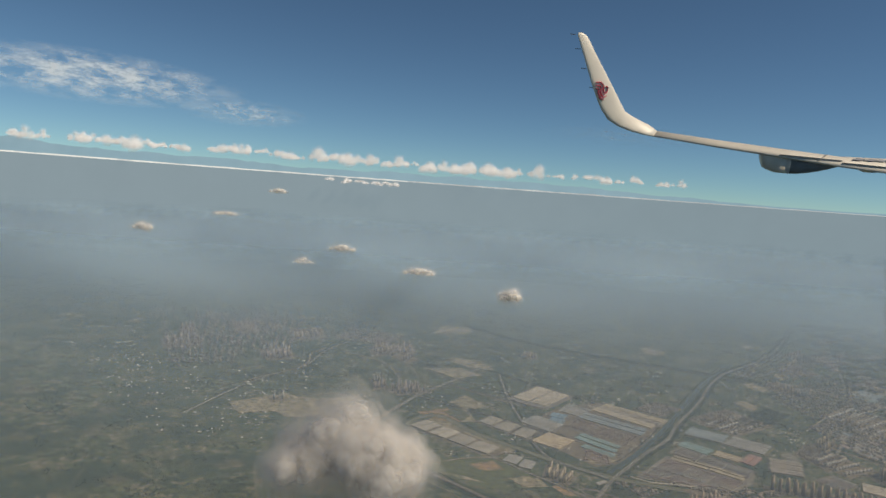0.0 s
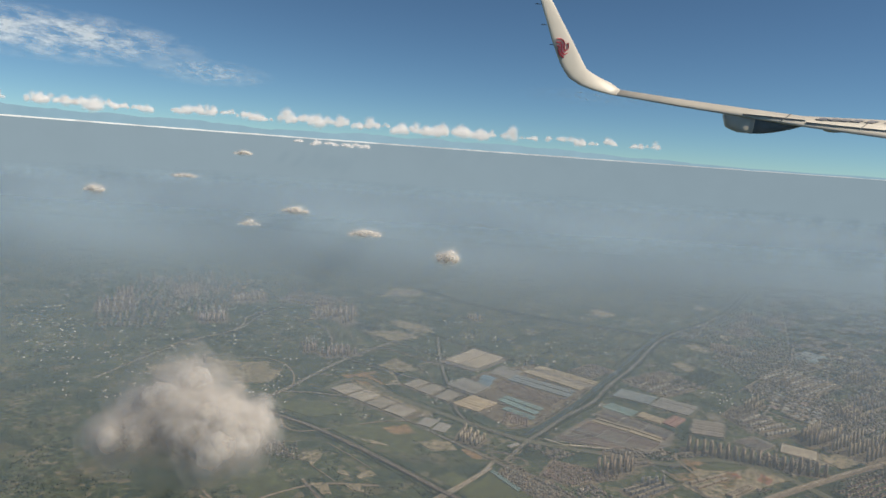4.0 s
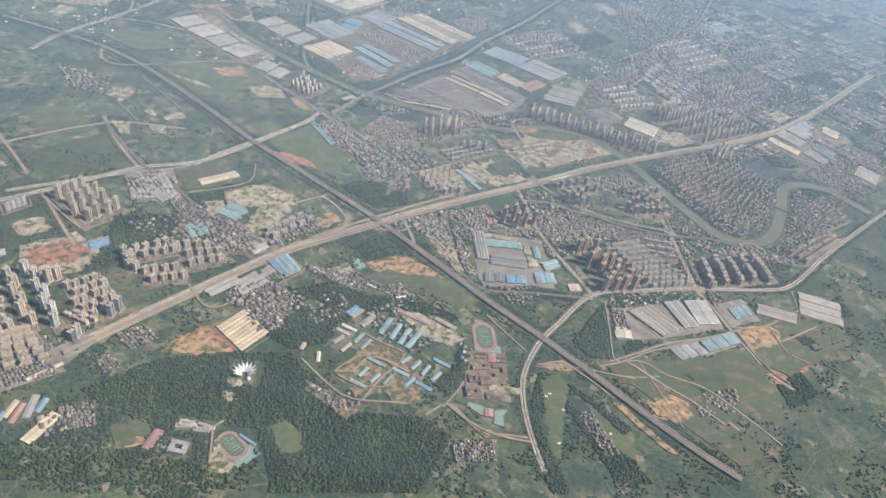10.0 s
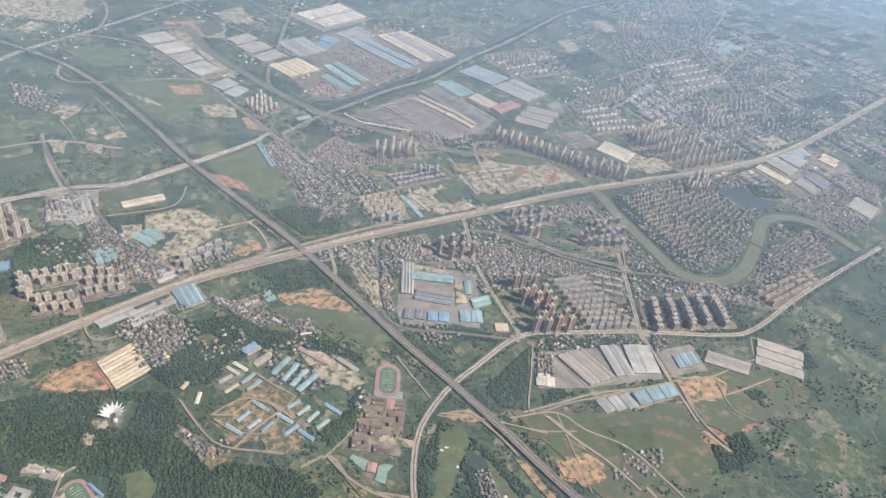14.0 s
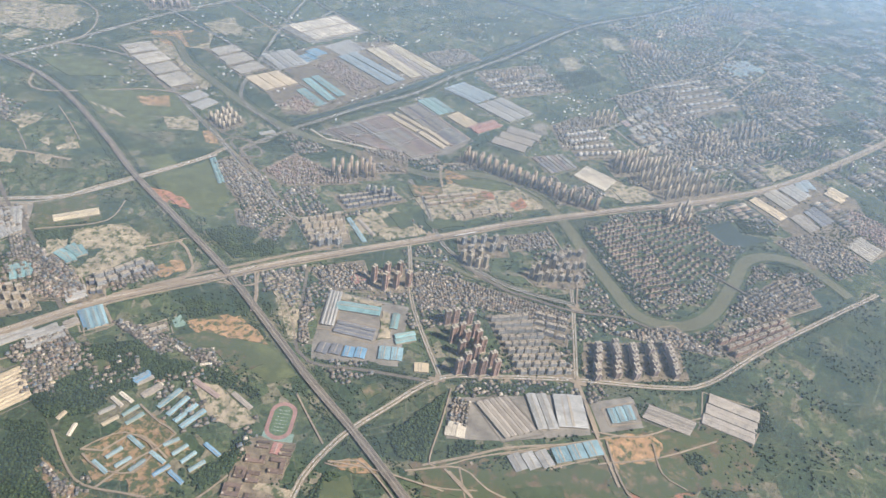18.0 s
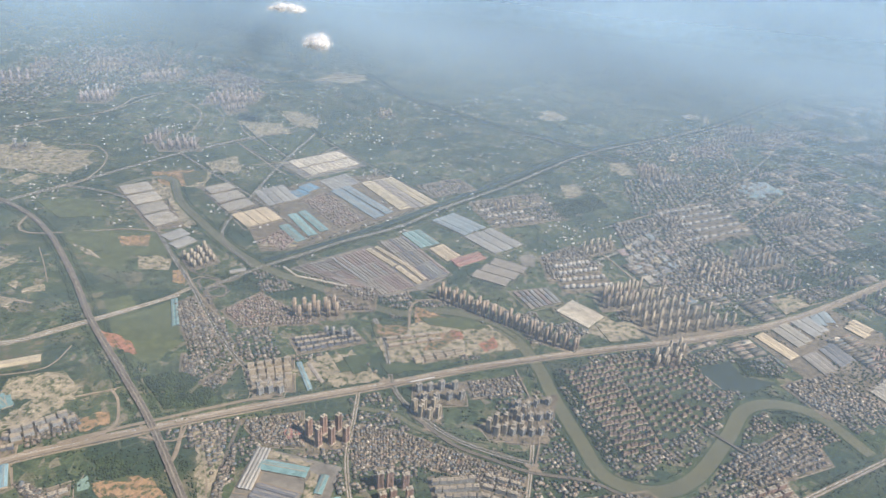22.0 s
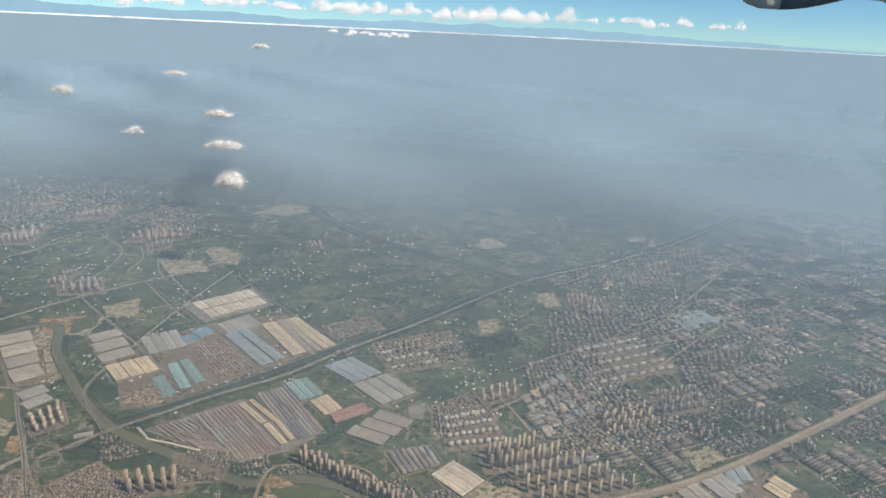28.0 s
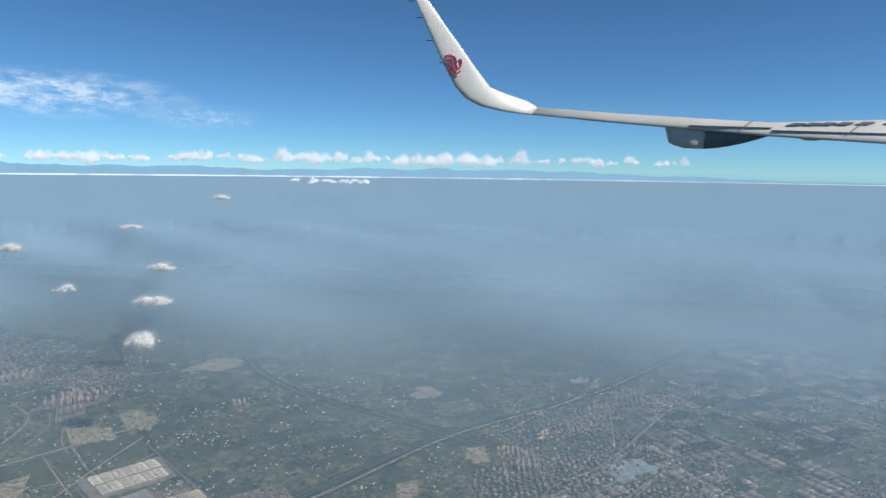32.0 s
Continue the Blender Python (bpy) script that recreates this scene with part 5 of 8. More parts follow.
towers("wall_brown", 13, 2, 19, (510.9, 951.1), (639.5, 906.9), (644.6, 919.6), (517.8, 966.7))
towers("wall_brown", 5, 2, 20, (637, 900.6), (690.7, 889.3), (695, 903), (643.6, 917))
towers("wall_beige", 9, 5, 21, (716.2, 1030.4), (755.5, 1057.6), (898.7, 1007.1), (783.4, 941.8))
towers("wall_beige", 5, 2, 14, (686.6, 1153.9), (734.8, 1195), (738.6, 1163.4), (695.6, 1122.4))
towers("wall_brown", 4, 2, 20, (711.6, 1019.8), (754.7, 1043.4), (761, 1012.2), (722.4, 990.9))
towers("wall_beige", 4, 4, 16, (-1.3, 638.9), (16.6, 663.5), (69.5, 629.2), (43.7, 595.9))
towers("wall_pink", 6, 1, 15, (-388.4, 1501.3), (-341.8, 1541.4), (-302.8, 1500.7), (-359.2, 1470.8))
towers("wall_pink", 5, 2, 15, (-83.8, 1305.5), (-22, 1335.8), (5.4, 1302.9), (-55.8, 1276.4))
towers("wall_pink", 4, 2, 13, (-106.5, 1589.1), (-84.4, 1642.3), (-26.7, 1557.1), (-51.3, 1516.3))
towers("wall_pink", 5, 1, 13, (-363.5, 1705.3), (-319.8, 1768.6), (-288.2, 1736.5), (-332, 1675.5))
towers("wall_pink", 5, 2, 14, (-640.9, 1576), (-583, 1643.6), (-535.1, 1535.7), (-604.6, 1501.2))
towers("wall_pink", 5, 2, 14, (-380.5, 1512.6), (-331.9, 1561.5), (-309.7, 1481.7), (-359.9, 1462.7))
towers("wall_pink", 4, 1, 14, (-112.1, 1318.8), (-87.9, 1340.9), (-80.2, 1317), (-105.1, 1295.5))
towers("wall_pink", 4, 1, 14, (-55.8, 1310.3), (-17, 1334.5), (-13.1, 1306.7), (-49.8, 1287.1))
towers("wall_pink", 7, 2, 13, (-147.6, 1623), (-51.3, 1688.5), (-39.6, 1610.6), (-132.2, 1555.8))
towers("wall_pink", 4, 1, 14, (-361.4, 1699.1), (-325.6, 1719.8), (-315.1, 1681.9), (-347.9, 1662.6))
towers("wall_brown", 5, 2, 13, (796.3, 1505), (856.7, 1539.1), (860.7, 1487.1), (802.6, 1455.1))
towers("wall_beige", 4, 1, 13, (949.7, 1782.3), (1000.3, 1819.9), (996.3, 1780.4), (949, 1741.6))
towers("wall_beige", 3, 1, 13, (236.6, 1656.8), (261.8, 1674.7), (271.8, 1649.5), (248, 1632.5))
towers("wall_grey", 1, 1, 12, (325.5, 1314.8), (330.3, 1322.3), (336.9, 1308.3), (332.1, 1300.9))
towers("wall_brown", 4, 2, 12, (543.2, 1253.2), (575.3, 1288.8), (583.9, 1257.2), (553.1, 1230.1))
towers("wall_brown", 6, 2, 15, (1002.5, 1355.3), (1070.1, 1406.3), (1066.1, 1365.6), (1001, 1317.6))
towers("wall_grey", 6, 3, 12, (916.3, 1224.7), (980.9, 1260.2), (986.9, 1200.9), (925.3, 1161.7))
towers("wall_beige", 6, 3, 12, (846.6, 1145.3), (906.4, 1191.4), (916.3, 1139), (859.5, 1097.3))
tower_group("wall_red", 19, [(531.9, 647.8), (539.3, 651.4), (540.1, 626.3), (546.7, 633.9), (551.8, 623.8), (552.4, 653.5), (559.3, 638.1), (562.6, 628.1), (567.3, 620.2), (548.9, 612.5), (562.2, 607.9), (549, 588.5), (555.4, 598.7), (560.1, 590.1), (569.6, 593.2), (577.2, 604.4), (581.3, 594.9)])
slabs("wall_grey", 6, 9, 4.5, (571.4, 666.5), (605.8, 680.1), (653.1, 610.8), (603.8, 598.1))
slabs("wall_grey", 3, 3, 4, (616.4, 687.1), (649.7, 686.8), (644.9, 648.8), (613.8, 655.2))
towers("wall_pink", 8, 5, 8.5, (664, 609), (668, 656), (752, 676), (757, 634))
slabs("wall_red", 8, 3, 5, (796, 693.2), (877.8, 747.9), (887, 728.1), (813.8, 671.9))
slabs("wall_dark", 9, 3, 4, (381.7, 822.3), (436.5, 857.1), (457.7, 838.2), (400.4, 799.9))
slabs("wall_beige", 5, 4, 5, (354, 764.6), (393.8, 791.1), (414.7, 743.1), (378.6, 730.4))
slabs("wall_grey", 5, 2, 5, (203.8, 624.1), (231.5, 654.3), (254.4, 648.7), (214.8, 605.5))
slabs("wall_beige", 5, 3, 3, (514.8, 826.1), (565.1, 859.9), (570, 851.3), (521.7, 816.8))
slabs("wall_brown", 4, 2, 3, (474.7, 854.2), (534.2, 884.1), (542, 865), (488, 832.5))
slabs("wall_grey", 5, 4, 5, (-33.5, 505.8), (12, 506.1), (35.6, 467.9), (-18.3, 462))
slabs("wall_grey", 4, 4, 5, (-123.1, 525.7), (-99, 533.2), (-75.5, 499), (-107.4, 492.4))
slabs("wall_grey", 6, 3, 4, (519.1, 1232.8), (563.2, 1274.7), (627.6, 1223.5), (561, 1178.6))
slabs("wall_grey", 8, 4, 5, (650.8, 1087.5), (695.9, 1121.5), (740.6, 1050.9), (671.9, 1019.7))
slabs("wall_white", 8, 5, 4, (805.9, 1332.7), (904.2, 1406.4), (963.3, 1306), (847.6, 1219.7))
village("roof_red", 170, 2.4, (286.6, 849.4), (309.9, 895.7), (397.5, 857.9), (319.2, 828))
houses("roof_redbrown", 10, 16, 4.1, (675.6, 851.5), (728.3, 887.5), (773.2, 759.3), (737, 740))
houses("roof_redbrown", 11, 12, 4.1, (731.3, 890.9), (801.4, 923.9), (849.1, 861.7), (774.8, 762.5))
village("roof_mix", 260, 2.2, (228, 844.5), (253.5, 872.9), (345.1, 772.9), (304, 752.6))
village("roof_mix", 110, 2.2, (286.6, 762.2), (346.6, 766.9), (342.7, 719.5), (300.5, 738.9))
village("roof_mix", 160, 2.2, (488.2, 712.5), (523.9, 714.1), (535, 672.2), (504.7, 663.6))
village("roof_mix", 150, 2.2, (529.4, 715.8), (592.9, 703.7), (589.4, 677.9), (537.2, 683.5))
village("roof_mix", 150, 2.2, (592.9, 703.7), (652.4, 691.6), (647.2, 670.4), (589.4, 677.9))
village("roof_mix", 160, 2.2, (387.9, 688.6), (435.3, 714), (454.4, 673.7), (419.9, 667.8))
village("roof_mix", 70, 2, (352, 677.8), (384, 691.9), (412.7, 622.1), (403, 604.8))
village("roof_red", 150, 1.8, (254.8, 1166.3), (279.2, 1208.4), (370.4, 1136.7), (340.3, 1094))
village("roof_mix", 90, 2, (579.7, 805.2), (633.7, 829), (623.2, 797.7), (590.3, 782.3))
village("roof_mix", 160, 2.2, (635.5, 1106.4), (678.4, 1156.4), (717.5, 1105.4), (652.5, 1040.2))
village("roof_mix", 420, 2.6, (736.9, 1255.4), (845.4, 1339.5), (904, 1204), (766.4, 1122.3))
village("roof_mix", 420, 2.6, (766.4, 1122.3), (904, 1204), (987.1, 1135.6), (819.8, 1051.2))
village("roof_mix", 420, 2.6, (758.9, 1459.7), (976.1, 1594.9), (1024.3, 1435.3), (772.9, 1294.5))
village("roof_mix", 160, 2, (412.1, 1295.3), (470.5, 1350.6), (507.7, 1312.1), (446.2, 1256))
village("roof_mix", 90, 2.2, (234.6, 848.6), (277, 846.4), (291.1, 830.5), (271.8, 809.7))
village("roof_mix", 150, 2.2, (29.1, 419.5), (67.5, 440.8), (89.1, 426.3), (40.4, 394.7))
village("roof_mix", 30, 1.8, (241.4, 574.9), (261.7, 576.7), (311.5, 553.3), (302.2, 546.2))
village("roof_mix", 32, 2, (182.8, 518.3), (243.5, 546.6), (266.6, 519.6), (218.8, 505.6))
village("roof_mix", 80, 2, (384.5, 388.5), (416.4, 394.3), (418.2, 377.1), (386.1, 373.7))
village("roof_mix", 60, 2, (490.7, 428.3), (502.9, 432.3), (517.9, 391.5), (503.9, 388.7))
village("roof_mix", 150, 2.2, (128.4, 651.5), (184.4, 623.2), (216.6, 592.3), (169.9, 584))
village("roof_mix", 300, 3, (743.2, 1620.5), (1013.9, 1951.1), (1125.6, 1865.6), (841.4, 1533.9))
village("roof_mix", 300, 3, (792.7, 1464.4), (988.7, 1707.1), (1174.9, 1591.7), (928.2, 1371.6))
village("roof_mix", 350, 3, (954.9, 1380.1), (1174.9, 1591.7), (1161.8, 1405.2), (974.1, 1211.6))
village("roof_mix", 300, 3, (-816.2, 1938), (-444.9, 2148.8), (-285.6, 1718.1), (-525.6, 1338.1))
village("roof_mix", 200, 3, (-640.6, 1765.6), (-282.1, 2029.9), (-64, 1748), (-451.2, 1567.1))
village("roof_mix", 90, 2.2, (-178.6, 621.8), (-143.5, 662.2), (-90.8, 624.3), (-147.1, 587.1))
village("roof_mix", 120, 2.2, (-108.6, 555.5), (-54.5, 580.7), (-22.1, 526.8), (-83.9, 519.1))
village("roof_mix", 30, 2, (-98.6, 903.7), (-40.1, 908.5), (-23.6, 849.9), (-79.9, 862.1))
village("roof_mix", 60, 2, (73.3, 609.8), (124.3, 638.4), (174.2, 587.5), (139.4, 573))
village("roof_mix", 120, 2.2, (380.8, 931.4), (439.2, 951.1), (448.4, 902.6), (405.3, 888.5))
village("roof_mix", 150, 2.4, (508.3, 1258.1), (608.1, 1332.6), (659.5, 1247.8), (565.3, 1182.9))
village("roof_mix", 200, 2.4, (693.4, 676.9), (755.8, 701.8), (795.6, 674.4), (768.8, 674.6))
village("roof_mix", 150, 2.2, (914.8, 898.7), (973.2, 939.2), (1014.7, 894.5), (947.3, 857.5))
village("roof_red", 120, 2.2, (1018, 965), (1045.2, 1016), (1085, 989.1), (1062, 930))
village("roof_red", 60, 2, (249.7, 1015), (264.5, 1060), (296, 1044.9), (292, 1006.5))
village("roof_red", 330, 3, (-585.7, 1560.1), (-688.9, 1912.4), (-364.2, 1899.3), (-332.0, 1575.3))
village("roof_red", 200, 3, (-245.7, 1708.9), (-234.9, 1848.5), (-75.7, 1783.3), (-117.5, 1666.4))
village("roof_mix", 160, 2.2, (833.1, 756.9), (912.8, 836.8), (929, 784.1), (858.2, 738.2))
forest(8000, [(110.4, 411.3), (153.4, 446.4), (194.7, 457.5), (252.5, 465.8), (272.7, 447.2), (310.6, 411.3), (364.1, 411.1), (385.6, 397.1), (360.8, 347), (258.9, 339.9), (245.2, 384.5), (212.1, 389), (171.6, 391.7), (125.6, 400.9)])
forest(1600, [(502.3, 512.1), (543.9, 568.4), (551.3, 567.2), (542.7, 521.8), (535, 492.9), (512, 494)])
forest(900, [(66.8, 600.4), (109.1, 618), (122.2, 597.4), (84.7, 567.2), (79.7, 551.6)])
forest(2500, [(205.9, 496.8), (243.9, 542.8), (284.4, 561.2), (317.1, 542.2), (279.5, 479.5), (252.1, 469.6)])
forest(1300, [(462.5, 468.9), (473.1, 470.1), (501.7, 438.8), (538.7, 368.1), (510.5, 366.1), (484.2, 428.3), (459.4, 425.8)])
forest(900, [(443.2, 402.2), (461.3, 462.3), (457.1, 414.3), (471.7, 354.8), (458.4, 353.9)])
forest(900, [(459.6, 585.5), (516.3, 574.4), (512.9, 567.3), (467.9, 573.3)])
forest(900, [(139.6, 383.3), (202, 395.2), (209, 378), (156.6, 350.6)])
forest(1200, [(268, 717.8), (312.5, 683.8), (346.8, 698.9), (346.1, 732.7), (322.8, 715.4), (290.5, 735.3)])
forest(350, [(808.7, 916.4), (824, 922), (832, 864), (822, 860)])
forest(500, [(295.5, 726.3), (319.3, 771.2), (338.5, 772.3), (319.6, 717.5)])
forest(900, [(661, 844.5), (718.4, 724.3), (736, 729.3), (687.6, 853.1)])
forest(1200, [(548.7, 1190.3), (665.1, 1254.4), (735.7, 1326), (707.3, 1364.1), (576.6, 1243.2)])
forest(700, [(276.1, 537.2), (345.9, 548.6), (348.8, 528), (292.3, 519.2)])
road("ring_ramp", 3.5, [(251.1, 620.2), (271.1, 636.7), (296.7, 656.2), (323.8, 675.8), (357, 700.6), (397.8, 728.6)])
road("slip_road", 2.5, [(252.6, 693.1), (264.1, 684.8), (275.9, 669.3), (283.1, 655), (281, 642.1), (266.3, 628.6)])
road("slip_road", 2.5, [(355.1, 616), (352.6, 638.1), (346, 656), (343.3, 672.2)])
road("slip_road", 2.5, [(311.7, 645.5), (328.1, 645.8), (344, 634.1), (358.4, 619.3)])
road("slip_road", 2, [(226.5, 675.6), (239.6, 685.3), (255.9, 695.1)])
road("west_street", 3.2, [(36.6, 735.3), (77.2, 696), (106.5, 674.3), (141, 639.1), (171.3, 604.7), (200.3, 577.2)])
road("camp_track", 1.6, [(291.2, 450), (304.9, 451.9), (311.3, 460.9), (316.3, 468.7), (326.7, 469.5), (340.6, 462.1)])
road("camp_track", 1.6, [(340.6, 462.1), (328.1, 447), (314.7, 423.1)])
road("camp_track", 1.6, [(310.8, 496.1), (331.5, 483.9), (347.6, 476.7), (340.6, 462.1), (350.4, 455.7)])
road("camp_track", 1.6, [(350.5, 423.6), (332.5, 423.6), (314.7, 423.1), (298.9, 426.7), (280.8, 441.8), (262.4, 460.6)])
road("camp_track", 1.4, [(378.7, 423.1), (389.4, 438.3), (397.2, 451.8)])
road("wall_track", 1.2, [(545.6, 570.2), (542, 533.9), (537.7, 492.4), (553.1, 495.6), (575, 507.2), (650, 537.4), (695.3, 556.1)])
road("earth_track", 1.2, [(506.3, 478.5), (528.5, 475.1), (550.2, 473.7), (576, 477.5)])
road("earth_track", 1.4, [(553.5, 489.4), (567.3, 477.2), (580.8, 460.7)])
road("earth_track", 1.2, [(461.1, 476.1), (474.3, 474.9), (490.4, 482.3)])
road("earth_track", 1.4, [(422.6, 533.8), (436.3, 516), (455.4, 492.2)])
road("boulevard", 3.5, [(543, 737), (580.2, 713.9), (615.7, 705.4), (656.5, 698.7), (703.7, 702.5), (742.8, 691.3), (790.1, 670.9)])
road("loop_road", 2.2, [(245.1, 879), (249.7, 891.1), (262.6, 895.9), (273.3, 889.3), (268.9, 876), (256.2, 871.4), (245.1, 879)])
road("loop_road", 2, [(208, 920.6), (213.1, 935.6), (223.7, 926.6), (219.8, 912.3), (208, 920.6)])
road("estate_road", 2, [(-12.8, 638.8), (12, 617.7), (40.3, 594.5)])
road("estate_road", 2, [(-9.5, 644.5), (15.2, 624), (43.6, 600.5)])
road("field_road", 3, [(-120, 751.4), (-86.6, 724.5), (-42.5, 675.3)])
road("west_lane", 3, [(-8.3, 792.1), (25.9, 749.7), (64.2, 708.2)])
road("village_lane", 1.6, [(153.7, 534.3), (177.8, 507.7), (204.9, 525.6)])
patch("concrete", [(11.8, 390.9), (53.3, 428.9), (88.6, 459.7), (104.9, 466.3), (102.5, 456.2), (89.2, 430.5), (56.7, 399.2), (20.1, 372.8)])
patch("soil_tan", [(1.8, 561.1), (39.7, 588.2), (69.8, 566.9), (63.1, 536.3), (18.4, 522.9)])
patch("soil_red", [(9.2, 558.1), (40.4, 577.8), (60.7, 565.6), (53, 545.9), (19.8, 538.2)])
patch("soil_tan", [(-92.1, 673.1), (-72.3, 691.8), (-64, 682.2), (-91.4, 659.2)])
patch("soil_tan", [(-16.4, 587.3), (0.1, 602.6), (13.7, 593), (-1.2, 575.8)])
patch("pond", [(-38.8, 563.3), (-29.1, 581.8), (-15.9, 558.5), (-27.9, 548.7)])
patch("soil_orange", [(144.5, 382.2), (160.7, 388.1), (168.8, 368.8), (151.1, 363.2)])
patch("soil_tan", [(211.5, 431), (220, 433.5), (224.2, 427), (216.6, 424.7)])
patch("soil_tan", [(211, 417.7), (219.6, 421.1), (218.1, 411.8), (211.3, 412.3)])
patch("soil_tan", [(184.2, 625.1), (197.5, 694.4), (228.2, 674.2), (216.1, 643), (193.5, 617.5)])
patch("soil_brown", [(172.4, 691.7), (189.9, 704.4), (200.1, 695.2), (185.6, 671)])
patch("soil_tan", [(134.5, 660.4), (153.9, 666.3), (162.4, 645.4), (150.3, 637.3)])
patch("soil_brown", [(90.8, 711.2), (138.9, 746.3), (168.1, 702.8), (117.7, 674.8)])
patch("soil_orange", [(244.1, 651), (266.6, 668.5), (278.6, 653.7), (259.7, 637.8)])
patch("soil_tan", [(344.4, 520.4), (365.5, 513.3), (393.1, 509.1), (400.6, 499.4), (384, 492.3), (364.5, 496.9)])
patch("soil_brown", [(471.6, 551.5), (482.4, 560.5), (487.1, 552), (478.1, 542.3)])
patch("soil_orange", [(305.7, 589.9), (335.9, 607), (368.4, 595), (381, 582.1), (345, 580.2), (318.9, 582.2)])
patch("soil_tan", [(363.2, 658.2), (368.8, 668.6), (391.2, 616.1), (405.9, 589.9), (398.7, 588)])
patch("grass_dark", [(438.5, 794.5), (471.2, 819.1), (475.4, 796.8), (445.5, 779.5)])
patch("soil_camp", [(328.3, 437.4), (345.3, 445.8), (358.2, 434.3), (343.2, 422.1)])
patch("soil_tan", [(401.6, 768.1), (425.9, 810.6), (450.1, 783.2), (428.5, 760)])
patch("soil_tan", [(467.4, 849), (513.9, 870.9), (543.5, 842.3), (491.9, 813.7)])
patch("soil_orange", [(494.5, 927.2), (561.9, 907.4), (549.4, 863.1), (506.5, 875.1)])
patch("soil_brown", [(387.8, 431.1), (418.3, 451.3), (439.1, 436), (410.8, 422.4)])
sheds("roof_pale", 1, 2.2, (152.8, 721.4), (163.5, 710.8), (127.6, 687), (120.7, 695.2))
sheds("roof_teal", 2, 1.8, (160.7, 640.3), (169.2, 664.2), (181.6, 651), (174, 630.9))
sheds("roof_teal", 3, 1.6, (126.7, 613), (138.3, 625), (148, 614.8), (136.9, 603.3))
sheds("roof_grey", 3, 2, (203, 609.4), (212.5, 595.9), (201.4, 582.8), (190.7, 597.9))
sheds("roof_red", 1, 1.6, (429.4, 685.6), (442.4, 700.5), (448.8, 687.4), (435.8, 673.9))
sheds("roof_white", 1, 1.8, (545.2, 528.8), (562.5, 530.9), (563, 520.1), (544.8, 521.8))
sheds("roof_white", 1, 1.6, (87.8, 434.9), (89.9, 432.2), (72.2, 413.8), (69.8, 416.3))
sheds("roof_blue", 3, 1.4, (67.9, 588.1), (73.8, 576), (60.9, 564.8), (53.7, 575.5))
sheds("roof_grey", 4, 1.8, (-37.1, 616.9), (-25.2, 633.6), (-17.2, 620.3), (-29.7, 605.9))
sheds("roof_grey", 3, 1.8, (60.7, 664.7), (72.8, 673.5), (81.6, 653.8), (68.4, 648.3))
sheds("roof_grey", 5, 1.6, (78.3, 662.7), (89, 681), (107.7, 664.8), (98.4, 649.5))
sheds("roof_grey", 2, 1.6, (206, 560.3), (213.1, 553.6), (198.9, 535.6), (191.5, 542.5))
sheds("roof_tan", 2, 1.6, (217.9, 570.7), (224.5, 563.7), (217.4, 554.7), (210.3, 561.4))
bar("roof_red", 4, (50.4, 360.1), (54.6, 380.7))
bar("roof_blue", 4, (65.2, 367.6), (69, 386.4))
bar("roof_cream", 4, (70.8, 381.8), (72.9, 396.5))
bar("roof_red", 4, (76.8, 377.5), (77.9, 394.4))
bar("roof_grey", 5, (84.6, 382.8), (83.2, 402.3))
bar("roof_blue", 4, (89.6, 387.9), (90.9, 400.4))
bar("roof_cream", 8, (92.5, 364), (102.6, 387.9))
bar("roof_white", 3, (189.3, 391.1), (198, 386.8))
bar("roof_white", 3, (202.6, 388.6), (211, 385.7))
bar("roof_brown", 4, (340.2, 528), (364.6, 516.1))
bar("roof_tan", 4, (374.1, 522.5), (392.5, 511.3))
bar("roof_tan", 5, (308.8, 503.7), (317.8, 517.2))
bar("roof_cream", 3, (237.6, 492.4), (239.6, 501.1))
bar("roof_cream", 3, (260.9, 469.8), (263, 477.3))
bar("roof_lightblue", 5, (404.8, 783.8), (430.8, 747.8))
bar("roof_tan", 4, (416.4, 784), (438.3, 761.9))
bar("roof_white", 3, (310.1, 964.9), (333.1, 948.9))
bar("roof_white", 3, (334.9, 947.9), (367.6, 947.3))
bar("roof_white", 3, (370, 946.6), (402.3, 944.3))
towers("wall_grey", 1, 1, 12, (83.8, 464.1), (89.4, 468.5), (92.9, 462.6), (87.3, 458.3))
towers("wall_beige", 2, 1, 11, (29, 458.5), (39.6, 465.8), (43.4, 460), (32.8, 452.9))
slabs("wall_dark", 2, 2, 4, (201.6, 617.3), (211.7, 621.8), (225.5, 600.2), (216.4, 595.4))
slabs("wall_grey", 2, 1, 2, (276.2, 572.7), (289.7, 585), (297.8, 573.9), (287, 564))
village("roof_mix", 260, 2.6, (-28.3, 477.3), (13.3, 500.8), (36.8, 453.3), (-9.2, 436))
village("roof_mix", 60, 2, (-9.7, 437.1), (29.2, 449.5), (44.8, 420), (6.9, 401.3))
village("roof_mix", 50, 2, (100.8, 393.6), (122, 401.2), (132, 381.3), (110.6, 374.2))
village("roof_mix", 60, 1.8, (52, 454.8), (87.1, 464.5), (96.6, 447.2), (63.1, 435.4))
village("roof_mix", 60, 2, (208, 633.6), (240.3, 657.2), (258, 644.3), (229.8, 608.6))
village("roof_mix", 40, 1.6, (245.6, 575.7), (273.2, 570.5), (302.4, 560.3), (303.1, 546.8))
village("roof_mix", 20, 1.6, (327.6, 561.7), (341.2, 565.1), (351, 548.6), (337.6, 545.3))
village("roof_mix", 60, 2, (214.5, 531.5), (236.1, 544.9), (248.1, 523.5), (230.1, 511.7))
village("roof_mix", 40, 2, (205.2, 506.9), (226.5, 518.3), (245.2, 492.4), (224.4, 481.9))
